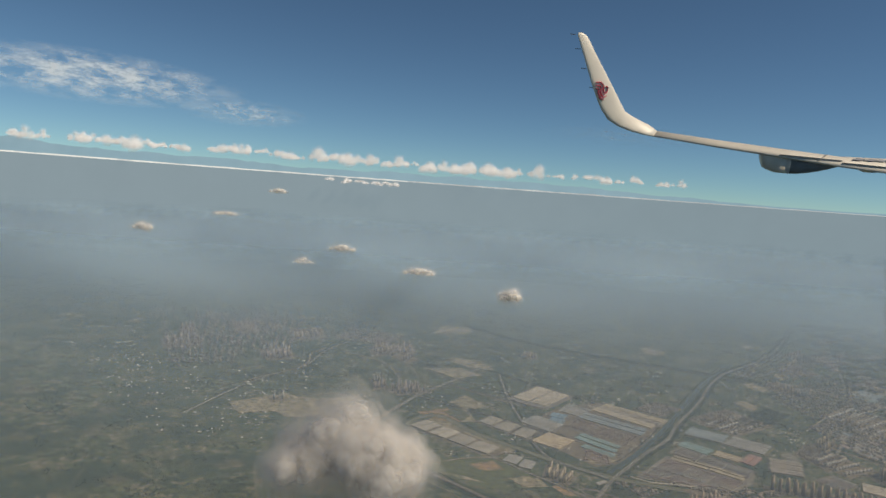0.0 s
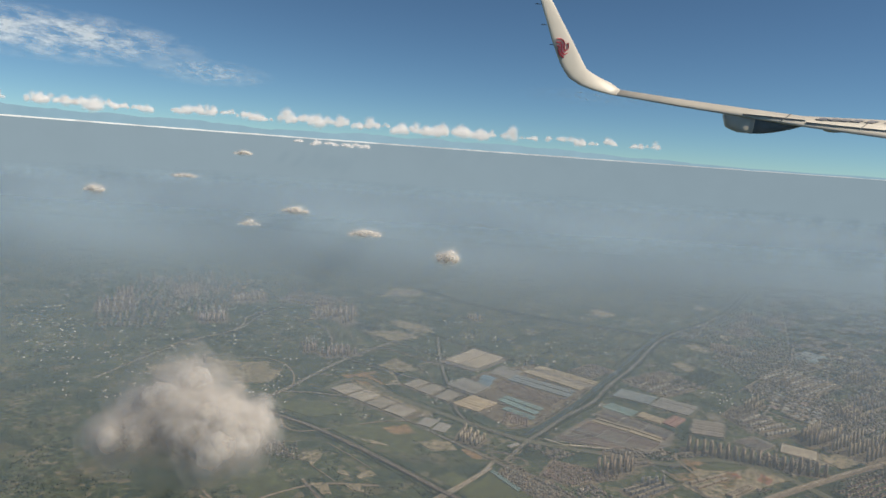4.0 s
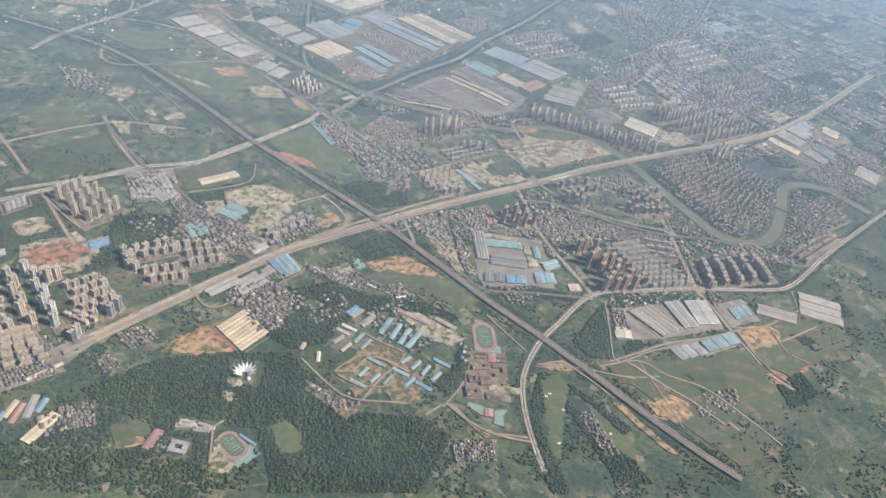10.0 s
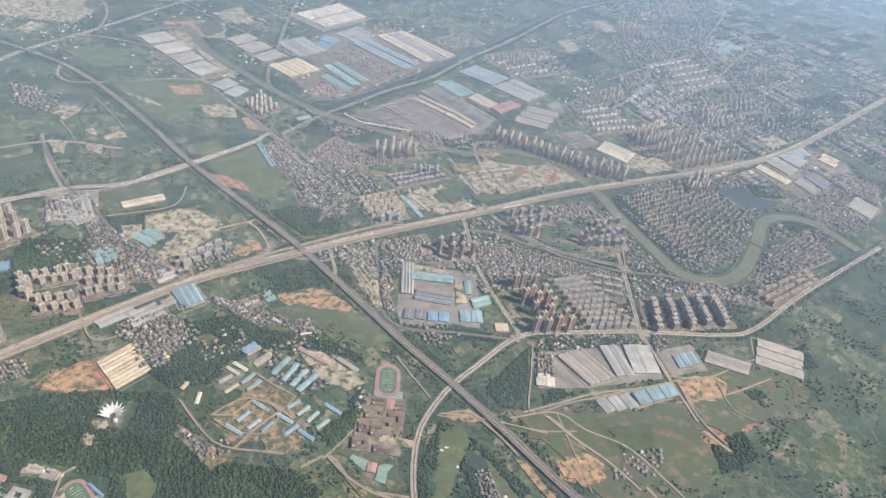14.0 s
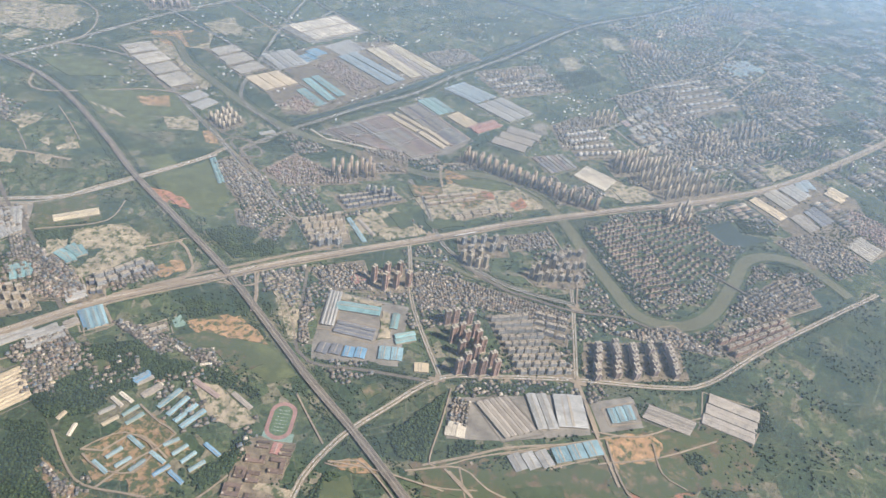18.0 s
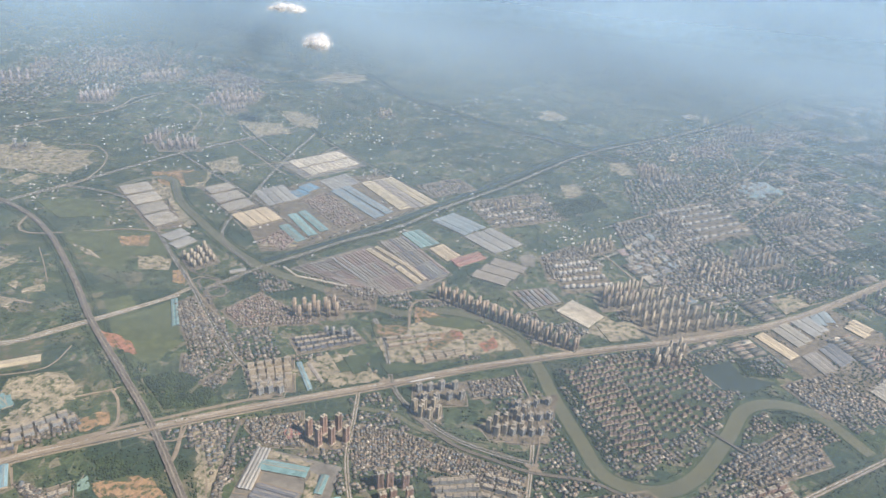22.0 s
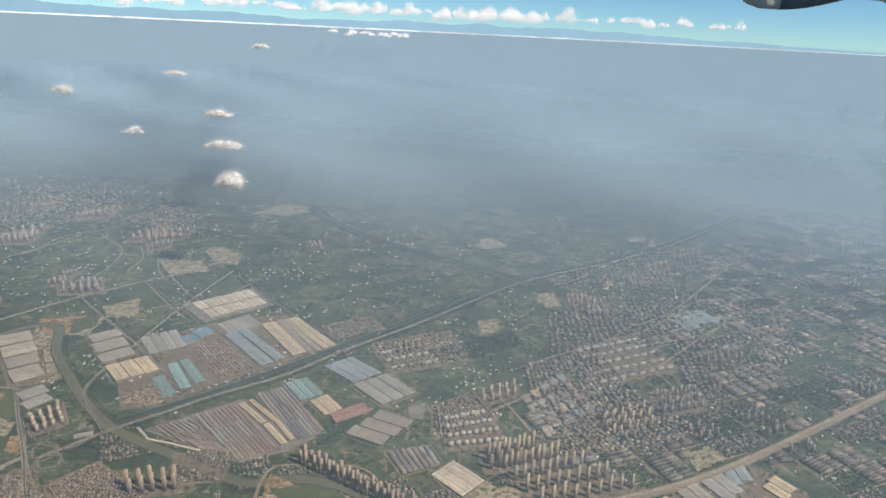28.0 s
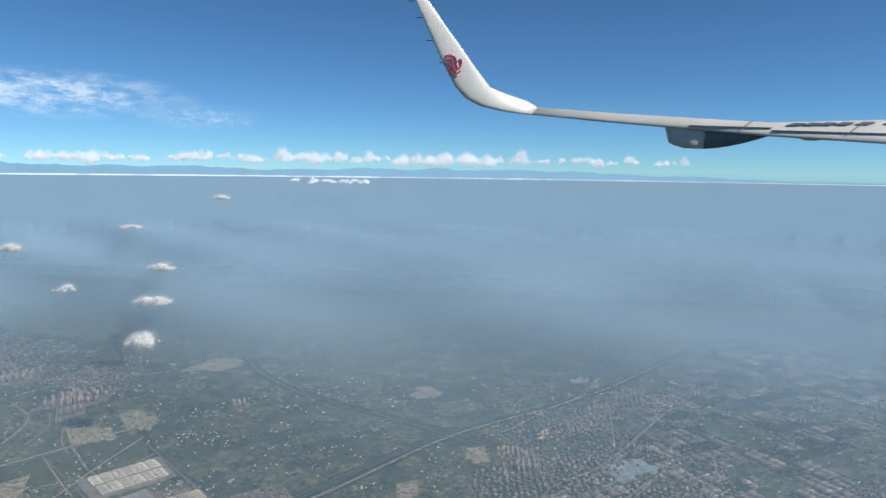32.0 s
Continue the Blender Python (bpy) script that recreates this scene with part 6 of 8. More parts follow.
village("roof_mix", 60, 1.8, (390.9, 652.8), (398, 658.2), (413.1, 591.7), (405.9, 589.9))
village("roof_mix", 30, 1.8, (482.3, 709.9), (491.5, 712.5), (495.8, 677.2), (486.9, 674.8))
village("roof_mix", 40, 2, (548.6, 563.1), (563.5, 560.2), (562.4, 532.6), (546.4, 532))
village("roof_mix", 60, 2, (308.8, 669.6), (368.6, 701.1), (384.1, 664), (375.5, 644.4))
village("roof_mix", 40, 2, (282.6, 423.3), (307, 430.7), (315.7, 421), (294.8, 408))
village("roof_mix", 70, 2, (101.1, 655.1), (115.3, 669.1), (152.1, 624.6), (124.6, 625.4))
village("roof_mix", 80, 2.2, (48.7, 683.7), (82.4, 705.2), (110.4, 677.6), (72.9, 646.5))
forest(700, [(557.6, 579), (649.4, 596), (648.9, 589.2), (558, 571.2)])
forest(500, [(866, 936), (905, 940), (918, 912), (876, 907)])
forest(800, [(112.9, 673.3), (157.8, 697.4), (173.3, 667.3), (138.9, 647.6)])
forest(500, [(284.4, 776.6), (334.5, 781.1), (343.2, 750), (316.8, 715.5)])
forest(900, [(61.9, 619.4), (113.2, 632.9), (127.7, 615.9), (92.5, 583.1), (81.5, 548.2), (65.1, 553.9)])
patch("soil_brown", [(534.7, 484.7), (585.8, 497.7), (612.2, 460), (568.6, 454.7)])
patch("grass_dark", [(594.8, 492.7), (664.4, 508.4), (672.7, 484.9), (614.9, 471.7)])
patch("court_green", [(293.2, 588.9), (299.7, 592.1), (306.6, 585), (300.8, 579)])
towers("wall_beige", 1, 6, 11, (87.1, 564.9), (94, 569.4), (108.3, 544.8), (101.5, 540.6))
towers("wall_beige", 4, 2, 8, (93.4, 576), (121.4, 592.3), (134.3, 573.4), (106.3, 558.6))
towers("wall_beige", 4, 3, 8, (125.4, 587), (158.5, 593.1), (182, 571.8), (152.1, 553.7))
towers("wall_beige", 4, 2, 8, (109.4, 548.9), (140.5, 559.7), (151.6, 536.6), (122.2, 526))
towers("wall_white", 1, 7, 14, (16.8, 530.9), (21.5, 534.7), (76.4, 470.2), (70.6, 465.7))
towers("wall_beige", 1, 6, 14, (7.3, 521.9), (12.7, 525.8), (56.4, 467.4), (49.2, 462.7))
towers("wall_beige", 2, 1, 15, (38.4, 522.7), (49, 530.3), (54, 522.3), (43.5, 514.8))
towers("wall_beige", 2, 5, 8, (55.9, 517.5), (66.1, 524.3), (99.2, 483), (89, 475.1))
towers("wall_beige", 2, 5, 8, (66.1, 526.5), (78.8, 533.8), (110.9, 498), (98.9, 488.9))
towers("wall_grey", 2, 1, 14, (100.6, 489.1), (109.4, 499.9), (113.3, 493.6), (104.4, 483.1))
towers("wall_dark", 1, 1, 12, (81.8, 458.6), (87.6, 463), (91.5, 457.4), (85.6, 453.1))
slabs("wall_beige", 3, 5, 5, (33.2, 458.1), (50.1, 466.6), (82.1, 435.2), (51.8, 417.8))
slabs("wall_beige", 3, 2, 5, (67.1, 481.7), (90.2, 472.1), (99.9, 481.1), (77.5, 488.4))
patch("scrub", [(522.2, 489.3), (592.2, 508.4), (652.9, 505.4), (690.4, 469.4), (667.5, 418.9), (579.5, 433.3)])
patch("scrub", [(543, 474), (584.6, 491.4), (645.6, 442.4), (665.6, 403.8), (617.8, 390.5), (574.2, 434)])
patch("scrub", [(660.5, 545.7), (721.4, 565.8), (785.5, 586.9), (807.9, 558.9), (787.3, 523.7), (681.7, 500)])
patch("soil_orange", [(562.4, 452.3), (591.2, 461.6), (596.7, 446.9), (571, 438.2)])
patch("soil_tan", [(643.1, 505.4), (685.8, 527.5), (699.1, 519.5), (656.3, 497.9)])
patch("scrub", [(59.8, 400.5), (79.3, 407.8), (96.4, 394.4), (79.4, 373.5)])
patch("scrub", [(312.3, 614.1), (347, 593.5), (385.5, 558.2), (369, 540.1), (330.9, 573.9)])
forest(700, [(600.3, 498.9), (637.9, 510.6), (650.5, 484.5), (609.2, 460.5)])
forest(600, [(476.8, 452.1), (490.6, 459.7), (535.6, 417.6), (518.1, 405.1)])
forest(600, [(690.5, 493.2), (722.1, 509.8), (729.3, 474.5), (691.8, 453.2)])
forest(700, [(696.5, 538.1), (743.3, 554.4), (758.2, 531.9), (707.9, 510.7)])
forest(500, [(777.6, 596.8), (826.4, 621.2), (829.3, 591.7), (783.4, 575)])
road("earth_track", 1.4, [(520.7, 482.5), (560.7, 494.1), (583.6, 480.1), (617, 467.7), (643.4, 439.7), (664.9, 413.1)])
road("earth_track", 1.2, [(560.7, 494.1), (571.3, 456.4), (580.9, 422)])
road("earth_track", 1.6, [(665.1, 552.3), (706.8, 556.7), (756.7, 585.8), (809.3, 610.7)])
road("earth_track", 1.4, [(669.2, 521.5), (718.9, 538.2), (772.7, 566.9)])
road("city_street", 3, [(732.5, 1245.5), (789.3, 1305), (857.7, 1372.2), (931.6, 1445.4), (1006, 1569.8)])
road("city_street", 2.6, [(919.3, 1284.9), (975.6, 1374.3), (1030.4, 1462.7), (1068.5, 1517)])
road("city_street", 2.6, [(702.3, 1168.6), (734.4, 1127.6), (770.6, 1077.3), (819.7, 1065)])
road("city_street", 2.4, [(752.7, 1265.4), (792.2, 1200.6), (833.2, 1129.3), (870.8, 1082.1)])
road("city_street", 2.4, [(807.9, 1318.6), (852.7, 1241.2), (898.3, 1167.9), (933.4, 1117.6)])
road("city_street", 2.4, [(878.4, 1392.2), (920, 1305.8), (962.5, 1224.6)])
road("city_street", 2.2, [(757.9, 1144.2), (815.6, 1190.7), (887.2, 1253.6), (970.1, 1345.5)])
road("city_street", 2.2, [(785.3, 1082.3), (848.7, 1134.6), (917.5, 1191.4), (992.3, 1253.2)])
towers("wall_brown", 4, 2, 13, (845.7, 1141.6), (886.3, 1163.8), (891.7, 1125.9), (848.8, 1103.8))
towers("wall_brown", 4, 2, 14, (919, 1200.5), (966.5, 1244), (969.1, 1200.8), (923.9, 1163.7))
towers("wall_brown", 3, 2, 15, (823.6, 1291.5), (847.4, 1313.3), (848.4, 1279.6), (826.1, 1259.2))
towers("wall_brown", 5, 2, 14, (1013.5, 1899.4), (1087.3, 1955.7), (1071.1, 1858.8), (1004.1, 1808.7))
towers("wall_pink", 6, 1, 10, (796.7, 1557.1), (843.7, 1544.5), (844.1, 1523.2), (798.9, 1535.7))
towers("wall_brown", 5, 2, 12, (825.3, 1506.6), (866.4, 1508.2), (863.9, 1472.9), (825.3, 1463.3))
patch("soil_tan", [(828.4, 1082.2), (859.1, 1099.9), (870.4, 1079.2), (836.3, 1056.7)])
patch("soil_tan", [(944.2, 1085.7), (975.5, 1117.2), (990.4, 1094.2), (954.3, 1056)])
patch("soil_tan", [(648, 1388.1), (676.8, 1410.3), (688.2, 1361.8), (660.7, 1336.1)])
patch("soil_tan", [(737.1, 1542.3), (769.9, 1562.4), (770.7, 1518), (742, 1494.1)])
patch("soil_tan", [(579.8, 1290.5), (610.2, 1314.2), (617.5, 1285.9), (587.5, 1265.3)])
patch("soil_tan", [(983.3, 2007.1), (986.6, 1933.9), (965.8, 1924.5)])
sheds("roof_lightblue", 2, 2, (969, 1491.9), (992.8, 1515.1), (1016.6, 1478.1), (995.7, 1454.5))
sheds("roof_cream", 2, 2, (874.7, 1675.6), (876.5, 1623.2), (861.8, 1607), (856.8, 1625.4))
sheds("roof_tan", 2, 2, (923.9, 1974.5), (950.8, 1997.2), (952.7, 1967.5), (927.1, 1940.8))
towers("wall_grey", 3, 2, 9, (377.5, 742.6), (404.9, 756.1), (407.2, 731.4), (382.4, 720.2))
towers("wall_grey", 4, 2, 11, (530.8, 783.7), (574.3, 800.2), (582.7, 770), (536.5, 753.7))
towers("wall_grey", 4, 3, 9, (631.1, 787), (671.4, 809.1), (665.5, 739.1), (631.1, 732.1))
village("roof_mix", 80, 1.8, (185.5, 527.1), (217.1, 555.1), (234.4, 542.3), (205.5, 512.1))
village("roof_mix", 60, 1.8, (601, 459.6), (645.1, 470.8), (640.4, 445.4), (600.5, 435.4))
village("roof_mix", 50, 1.8, (112.8, 468.9), (129.8, 484.1), (148.1, 467.4), (131, 453))
village("roof_mix", 40, 1.8, (89.5, 383.9), (118.4, 396.7), (129.1, 383.1), (103.2, 368.9))
forest(700, [(675.6, 851.5), (728.3, 887.5), (773.2, 759.3), (737, 740)])
forest(700, [(731.3, 890.9), (801.4, 923.9), (849.1, 861.7), (774.8, 762.5)])
patch("soil_tan", [(-254.4, 1172.9), (-232.3, 1226.9), (-154.8, 1210.2), (-151.3, 1136.3), (-200.1, 1127.8)])
patch("soil_tan", [(-188, 1073.8), (-182.9, 1110.5), (-157, 1107), (-167.1, 1068.3)])
patch("soil_tan", [(129.3, 923.1), (146.2, 941.4), (164.5, 934.2), (169.1, 912), (142, 906.4)])
patch("soil_tan", [(-26.4, 854.1), (-18.4, 878.7), (-3.4, 874.1), (-7.3, 846.4)])
patch("soil_tan", [(48.7, 819.5), (66.5, 835.9), (75.1, 824.9), (55.1, 812.6)])
patch("soil_tan", [(37.8, 797), (57.2, 801.6), (63.7, 780.2), (48.6, 783.3)])
patch("soil_tan", [(-1.4, 795.7), (11.7, 796.1), (25.7, 774.8), (15.3, 770.9)])
patch("soil_tan", [(25, 824.6), (33.7, 832.9), (43.1, 817.4)])
patch("soil_tan", [(151.2, 681.6), (191.1, 706.1), (229.9, 683.6), (210.7, 668.1), (162.1, 653)])
patch("soil_tan", [(-1.4, 1162.6), (47.3, 1136.5), (82.5, 1046.7), (125.1, 1038.4), (118.3, 1028.6), (67.9, 1054.2)])
patch("soil_brown", [(31.9, 1197.9), (59.1, 1230.8), (80.3, 1187.3), (64, 1153.2)])
patch("grass_light", [(-103.5, 1030.6), (-38.1, 1062.6), (28.4, 1021.7), (-36.4, 991.8)])
patch("grass_light", [(-7.1, 959.6), (54.8, 980.7), (76, 929.3), (52.3, 908.1)])
patch("soil_red", [(202.2, 767.6), (223.8, 767.1), (241.8, 750.2), (227.6, 749.2)])
patch("soil_tan", [(22, 935.6), (63.6, 924.1), (85.6, 910.7), (64.5, 913.1)])
patch("soil_tan", [(257.2, 1005.4), (268.6, 1075.2), (303.7, 1050.4), (301.8, 1018)])
road("earth_track", 1.2, [(-0.1, 908.7), (35.1, 873.9), (66.1, 840.6)])
road("earth_track", 1.2, [(-10.3, 840.2), (10.4, 818.9), (26, 801.6)])
road("earth_track", 1.4, [(172.6, 741.9), (175.2, 713.5), (164.6, 696.1), (117.2, 670.7)])
road("earth_track", 1.4, [(232.6, 678), (252.4, 693.9), (258, 699)])
sheds("roof_teal", 2, 1.6, (219, 851), (225.6, 855.4), (253.7, 810.2), (250.2, 802.2))
sheds("roof_grey", 1, 1.6, (266.5, 945.4), (270.5, 939.3), (254.8, 926.7), (250.4, 933.5))
patch("soil_orange", [(310.1, 588.6), (341.6, 604.7), (375.7, 582.1), (348, 579.4)])
patch("soil_brown", [(302.3, 572), (334, 580.5), (358.3, 561.4), (323.9, 557)])
patch("soil_tan", [(352.3, 665.2), (374.8, 677.8), (395.3, 635.3), (385.3, 632.5), (367.1, 643.7)])
road("earth_track", 1.2, [(382, 631.5), (396, 609.5), (403.2, 591.7)])
road("slip_road", 2, [(317.1, 649.1), (330.1, 644.3), (343, 649.2), (350.8, 658.9)])
road("slip_road", 2, [(339.2, 670.3), (349.2, 644.2), (355.7, 618.9)])
patch("soil_tan", [(366.1, 501.8), (389.8, 511.3), (399, 498.5), (382.4, 490.9), (373, 499.7)])
patch("soil_camp", [(332.9, 436.3), (360.1, 442.3), (361.6, 427.5), (338.1, 421)])
road("camp_track", 1.3, [(290.1, 449), (300.2, 461.3), (313.1, 469.5), (332.4, 465.3), (339.2, 460.2), (333.9, 439.7), (310.3, 437.6), (293, 446.4)])
forest(260, [(396.1, 494.1), (407.1, 496.7), (398.1, 450.7), (392.5, 437.1), (382.8, 447.3)])
forest(200, [(372.7, 445.1), (383.1, 460.2), (392, 458.9), (388.6, 433.3)])
patch("soil_orange", [(465.6, 478.7), (486.8, 486.8), (500.7, 476.5), (476.1, 471.1)])
road("earth_track", 1.2, [(462.8, 478), (480.1, 478.6), (494.5, 478.4), (515.1, 476.4), (551.3, 471.4)])
village("roof_mix", 50, 1.4, (265.5, 571.6), (274.8, 576.5), (355.4, 551.8), (353.5, 540.6))
village("roof_mix", 40, 1.6, (204.2, 517.2), (224.1, 530.9), (248, 511.9), (229.8, 491.5))
village("roof_mix", 30, 1.6, (381, 682.7), (389.9, 685.3), (418.5, 586.3), (409.1, 583.8))
patch("soil_brown", [(198.9, 515.9), (226.9, 531.7), (250.7, 512.5), (227.2, 490.9)])
sheds("roof_blue", 1, 1.4, (301.1, 529.4), (305.2, 526.3), (296.8, 516), (292.2, 518.9))
sheds("roof_tan", 1, 1.4, (306.1, 525.7), (310.1, 522.6), (300.9, 512.2), (297.2, 515.3))
sheds("roof_white", 1, 1.4, (316.6, 520.1), (319.7, 516.9), (311.6, 505.4), (307.6, 508.7))
patch("soil_tan", [(498.1, 888.8), (543.6, 914.1), (587.4, 915.6), (626.4, 880.1), (558.7, 841), (507.4, 816.2)])
patch("soil_tan", [(711.7, 954.3), (754.5, 978.9), (770.8, 946.6), (728.9, 923.3)])
towers("wall_beige", 3, 2, 13, (776.1, 912.7), (811.3, 951.1), (818.6, 935.5), (782.3, 889.5))
road("riverside_road", 2.4, [(491.7, 938.9), (540.2, 956.7), (590.7, 960), (621.3, 932.1), (628.7, 916.2)])
road("river_path", 1.6, [(626.6, 839.3), (652.2, 781.1), (659.5, 743.6), (658.4, 709.8)])
patch("soil_tan", [(-96.4, 667.8), (-88.7, 690.1), (-67, 683.5), (-71.5, 661.7)])
patch("soil_tan", [(-17.5, 592.5), (3.9, 605), (16.1, 584.5), (-2.4, 575.6)])
patch("soil_tan", [(-27.4, 874.8), (-0.7, 876.9), (-7.5, 837.8)])
patch("soil_tan", [(-2.8, 792.6), (18.7, 798.7), (26.2, 770.7)])
patch("soil_tan", [(-120.2, 740.7), (-108.8, 749.9), (-87.8, 717.5), (-100.4, 712.9)])
patch("pond", [(-41.4, 574.9), (-26.2, 586.5), (-12.8, 564.4), (-26.2, 553.5)])
patch("soil_brown", [(-121.2, 614), (-107.5, 623.8), (-97.5, 611.6), (-109.9, 599.2)])
village("roof_mix", 40, 2, (-108.1, 909.7), (-73.6, 912.6), (-30.9, 857.7), (-71.5, 865.8))
village("roof_mix", 40, 2, (-183.8, 678.8), (-167.9, 694.3), (-148.2, 665.9), (-167.1, 658.2))
village("roof_mix", 40, 2, (-148.2, 702.8), (-116.7, 736.6), (-101.6, 704.9), (-131.7, 680.9))
patch("soil_tan", [(-224.1, 1204.6), (-153.7, 1204.6), (-138.3, 1121.1), (-195.6, 1131.7)])
patch("soil_tan", [(-352.7, 1166.3), (-267.6, 1239.9), (-211.9, 1206.3), (-236, 1144.7), (-320, 1115.5)])
village("roof_mix", 200, 3, (-657.5, 1854.7), (-536.8, 2049.2), (-395.9, 1884.4), (-445.7, 1697.5))
village("roof_mix", 200, 3, (-671.8, 1639.9), (-472, 1652.6), (-417.6, 1408.2), (-547.4, 1383.1))
towers("wall_grey", 4, 2, 15, (-401.3, 1546.6), (-357, 1607.5), (-324.1, 1515.2), (-368.6, 1475.2))
towers("wall_grey", 4, 1, 14, (-122, 1369.5), (-97.4, 1386.8), (-87.6, 1342.6), (-111.6, 1333.7))
towers("wall_grey", 4, 1, 14, (-65.6, 1353.8), (-27.4, 1367.9), (-19, 1319.9), (-55.8, 1309.2))
towers("wall_brown", 5, 2, 15, (-119, 1662.7), (-54.3, 1708), (-38.6, 1609.3), (-99.8, 1575.8))
towers("wall_brown", 4, 2, 16, (-652.2, 1703.2), (-630.5, 1750.4), (-582.5, 1643.8), (-608.8, 1618.8))
towers("wall_brown", 5, 2, 15, (-535.7, 1776.6), (-492.7, 1833.1), (-450.4, 1716.1), (-496.5, 1684.5))
towers("wall_brown", 6, 2, 14, (-370.9, 1736.7), (-301.3, 1797), (-274.3, 1701.3), (-344.8, 1661.2))
towers("wall_grey", 2, 1, 16, (-290.7, 1205), (-264, 1219.3), (-255.5, 1196), (-281.4, 1184.3))
patch("soil_tan", [(577.9, 1841.8), (608.7, 1863.5), (650.4, 1819.5), (630.3, 1788.7)])
patch("soil_tan", [(920.5, 1980.1), (965.2, 1997.5), (963.2, 1961.5), (923.9, 1948.7)])
patch("soil_tan", [(741.4, 1536.7), (766.8, 1551.2), (784.6, 1498.4), (753.9, 1483.5)])
patch("soil_tan", [(654.8, 1369.5), (668.2, 1392.3), (685.7, 1363.8), (666.9, 1341)])
towers("wall_brown", 5, 2, 12, (787.9, 1539.3), (826.8, 1556.8), (831.7, 1517.1), (793.8, 1503.6))
towers("wall_beige", 2, 1, 14, (861.1, 1627), (874.3, 1633.9), (875, 1617.4), (862.7, 1610.8))
towers("wall_grey", 4, 2, 14, (823.5, 1484.5), (860.7, 1503.7), (864.2, 1471.9), (827.9, 1456.4))
towers("wall_dark", 5, 2, 16, (1020.6, 1847.8), (1072.5, 1885.6), (1066.8, 1811.5), (1019.4, 1795.3))
sheds("roof_bluegrey", 3, 2, (1015, 1506.6), (1018.5, 1486), (984.1, 1499.5), (979.9, 1520.6))
sheds("roof_lightblue", 2, 2, (1059.7, 1524.2), (1050, 1500.3), (1028.7, 1509.7), (1034.6, 1540.9))
road("village_road", 3, [(524.3, 1679.1), (611.7, 1635.9), (692, 1596.2), (783.4, 1555.1)])
road("city_street", 3, [(762.9, 1594.5), (815.3, 1660.5), (864.9, 1750.9), (954.9, 1882.2)])
road("city_street", 2.4, [(998.4, 1818.2), (996.4, 1708), (994.4, 1596.1)])
road("city_street", 2.4, [(870.9, 1374.9), (932.6, 1445.9), (1017.9, 1584.8)])
road("city_street", 2.4, [(1002, 1398.4), (1031.8, 1455.2), (1067.8, 1518.7)])
village("roof_red", 130, 2.6, (902.3, 1716.4), (978.4, 1756.3), (1000.9, 1679.3), (915, 1645.5))
village("roof_red", 150, 3, (1065.1, 1858.7), (1157.4, 1987.5), (1161.4, 1834.6), (1065.4, 1745.2))
patch("soil_tan", [(38.4, 1582.8), (71.8, 1602.4), (135.1, 1541.5), (117.7, 1507)])
patch("soil_tan", [(40.6, 1255.6), (86.9, 1286.3), (114.1, 1246.6), (90.2, 1222.8)])
patch("soil_tan", [(-9.8, 1486.2), (71.3, 1505.7), (118.6, 1459.8), (58.1, 1418.6)])
towers("wall_brown", 4, 2, 13, (-152.4, 1645), (-123.4, 1678.9), (-72.8, 1614.2), (-107, 1593.6))
towers("wall_beige", 3, 1, 12, (225.1, 1675.8), (251.4, 1692.2), (261.6, 1670.3), (237.2, 1654.8))
road("far_road", 2.6, [(-157.7, 1534.7), (-124.4, 1520.8), (-72.9, 1451.5), (-61.7, 1399), (-79.5, 1369)])
road("far_road", 2.6, [(39.7, 1372.2), (153.4, 1294.7), (221.7, 1246.5)])
road("far_road", 2.6, [(-13.1, 1298.5), (35.2, 1347.3), (70.1, 1412.8), (120.9, 1478.9)])
sheds("roof_grey", 8, 1.6, (252, 1247.3), (281.1, 1297.4), (318, 1268.2), (288.2, 1221))
patch("concrete", [(161.8, 1296.7), (231.9, 1409.1), (299.2, 1342), (223.2, 1252.9)])
patch("soil_orange", [(155.9, 457.1), (168.1, 475.6), (183.1, 484.2), (189.8, 472.6), (205.3, 461.1), (181.6, 453.4)])
patch("soil_tan", [(210, 430.4), (217.8, 432.8), (221.1, 426.5), (213.5, 426.8)])
patch("soil_tan", [(208.3, 415.6), (211.9, 420), (217.3, 419.4), (215.1, 411.3)])
patch("grass_light", [(249.3, 393.1), (261.3, 396.9), (273.1, 381.7), (262.4, 368.1), (256.4, 377.6)])
patch("soil_brown", [(139.9, 382.8), (149.8, 386.3), (162.7, 371.7), (150.9, 361.6)])
patch("grass_light", [(148.6, 388.5), (166.4, 388.2), (169.8, 377), (158.8, 375.8)])
sheds("roof_tan", 1, 2, (193.6, 389.1), (195.5, 384.6), (185.1, 383.8), (182.8, 389))
sheds("roof_tan", 1, 2, (205.7, 386.2), (206.8, 381.2), (197.4, 382.4), (196.5, 387))
sheds("roof_red", 1, 2, (169.5, 381.6), (179.3, 381.5), (172.2, 363.9), (167.6, 365.6))
patch("soil_tan", [(210.2, 368), (226.4, 361), (224, 357.6), (212.7, 357.5)])
bar("roof_blue", 2, (229.5, 382.6), (242.2, 374.9))
village("roof_mix", 30, 1.6, (268.6, 436.7), (286.9, 425.5), (304.7, 414.6), (287.5, 415.1))
patch("soil_camp", [(295.1, 418.6), (318.8, 418.9), (317.7, 413.6), (302.3, 406.7)])
village("roof_mix", 30, 1.6, (111.4, 437.9), (119.2, 447.5), (131.7, 435.1), (120.6, 428.1))
patch("court_green", [(399.1, 431.3), (411.8, 427.5), (410.2, 418.1), (398.5, 425.9)])
patch("court_green", [(419.9, 423.2), (429.9, 427), (427.3, 408.7), (419.5, 410.3)])
sheds("roof_red", 1, 2, (419.1, 483.4), (427.6, 486.2), (426.8, 475.2), (419.6, 474.2))
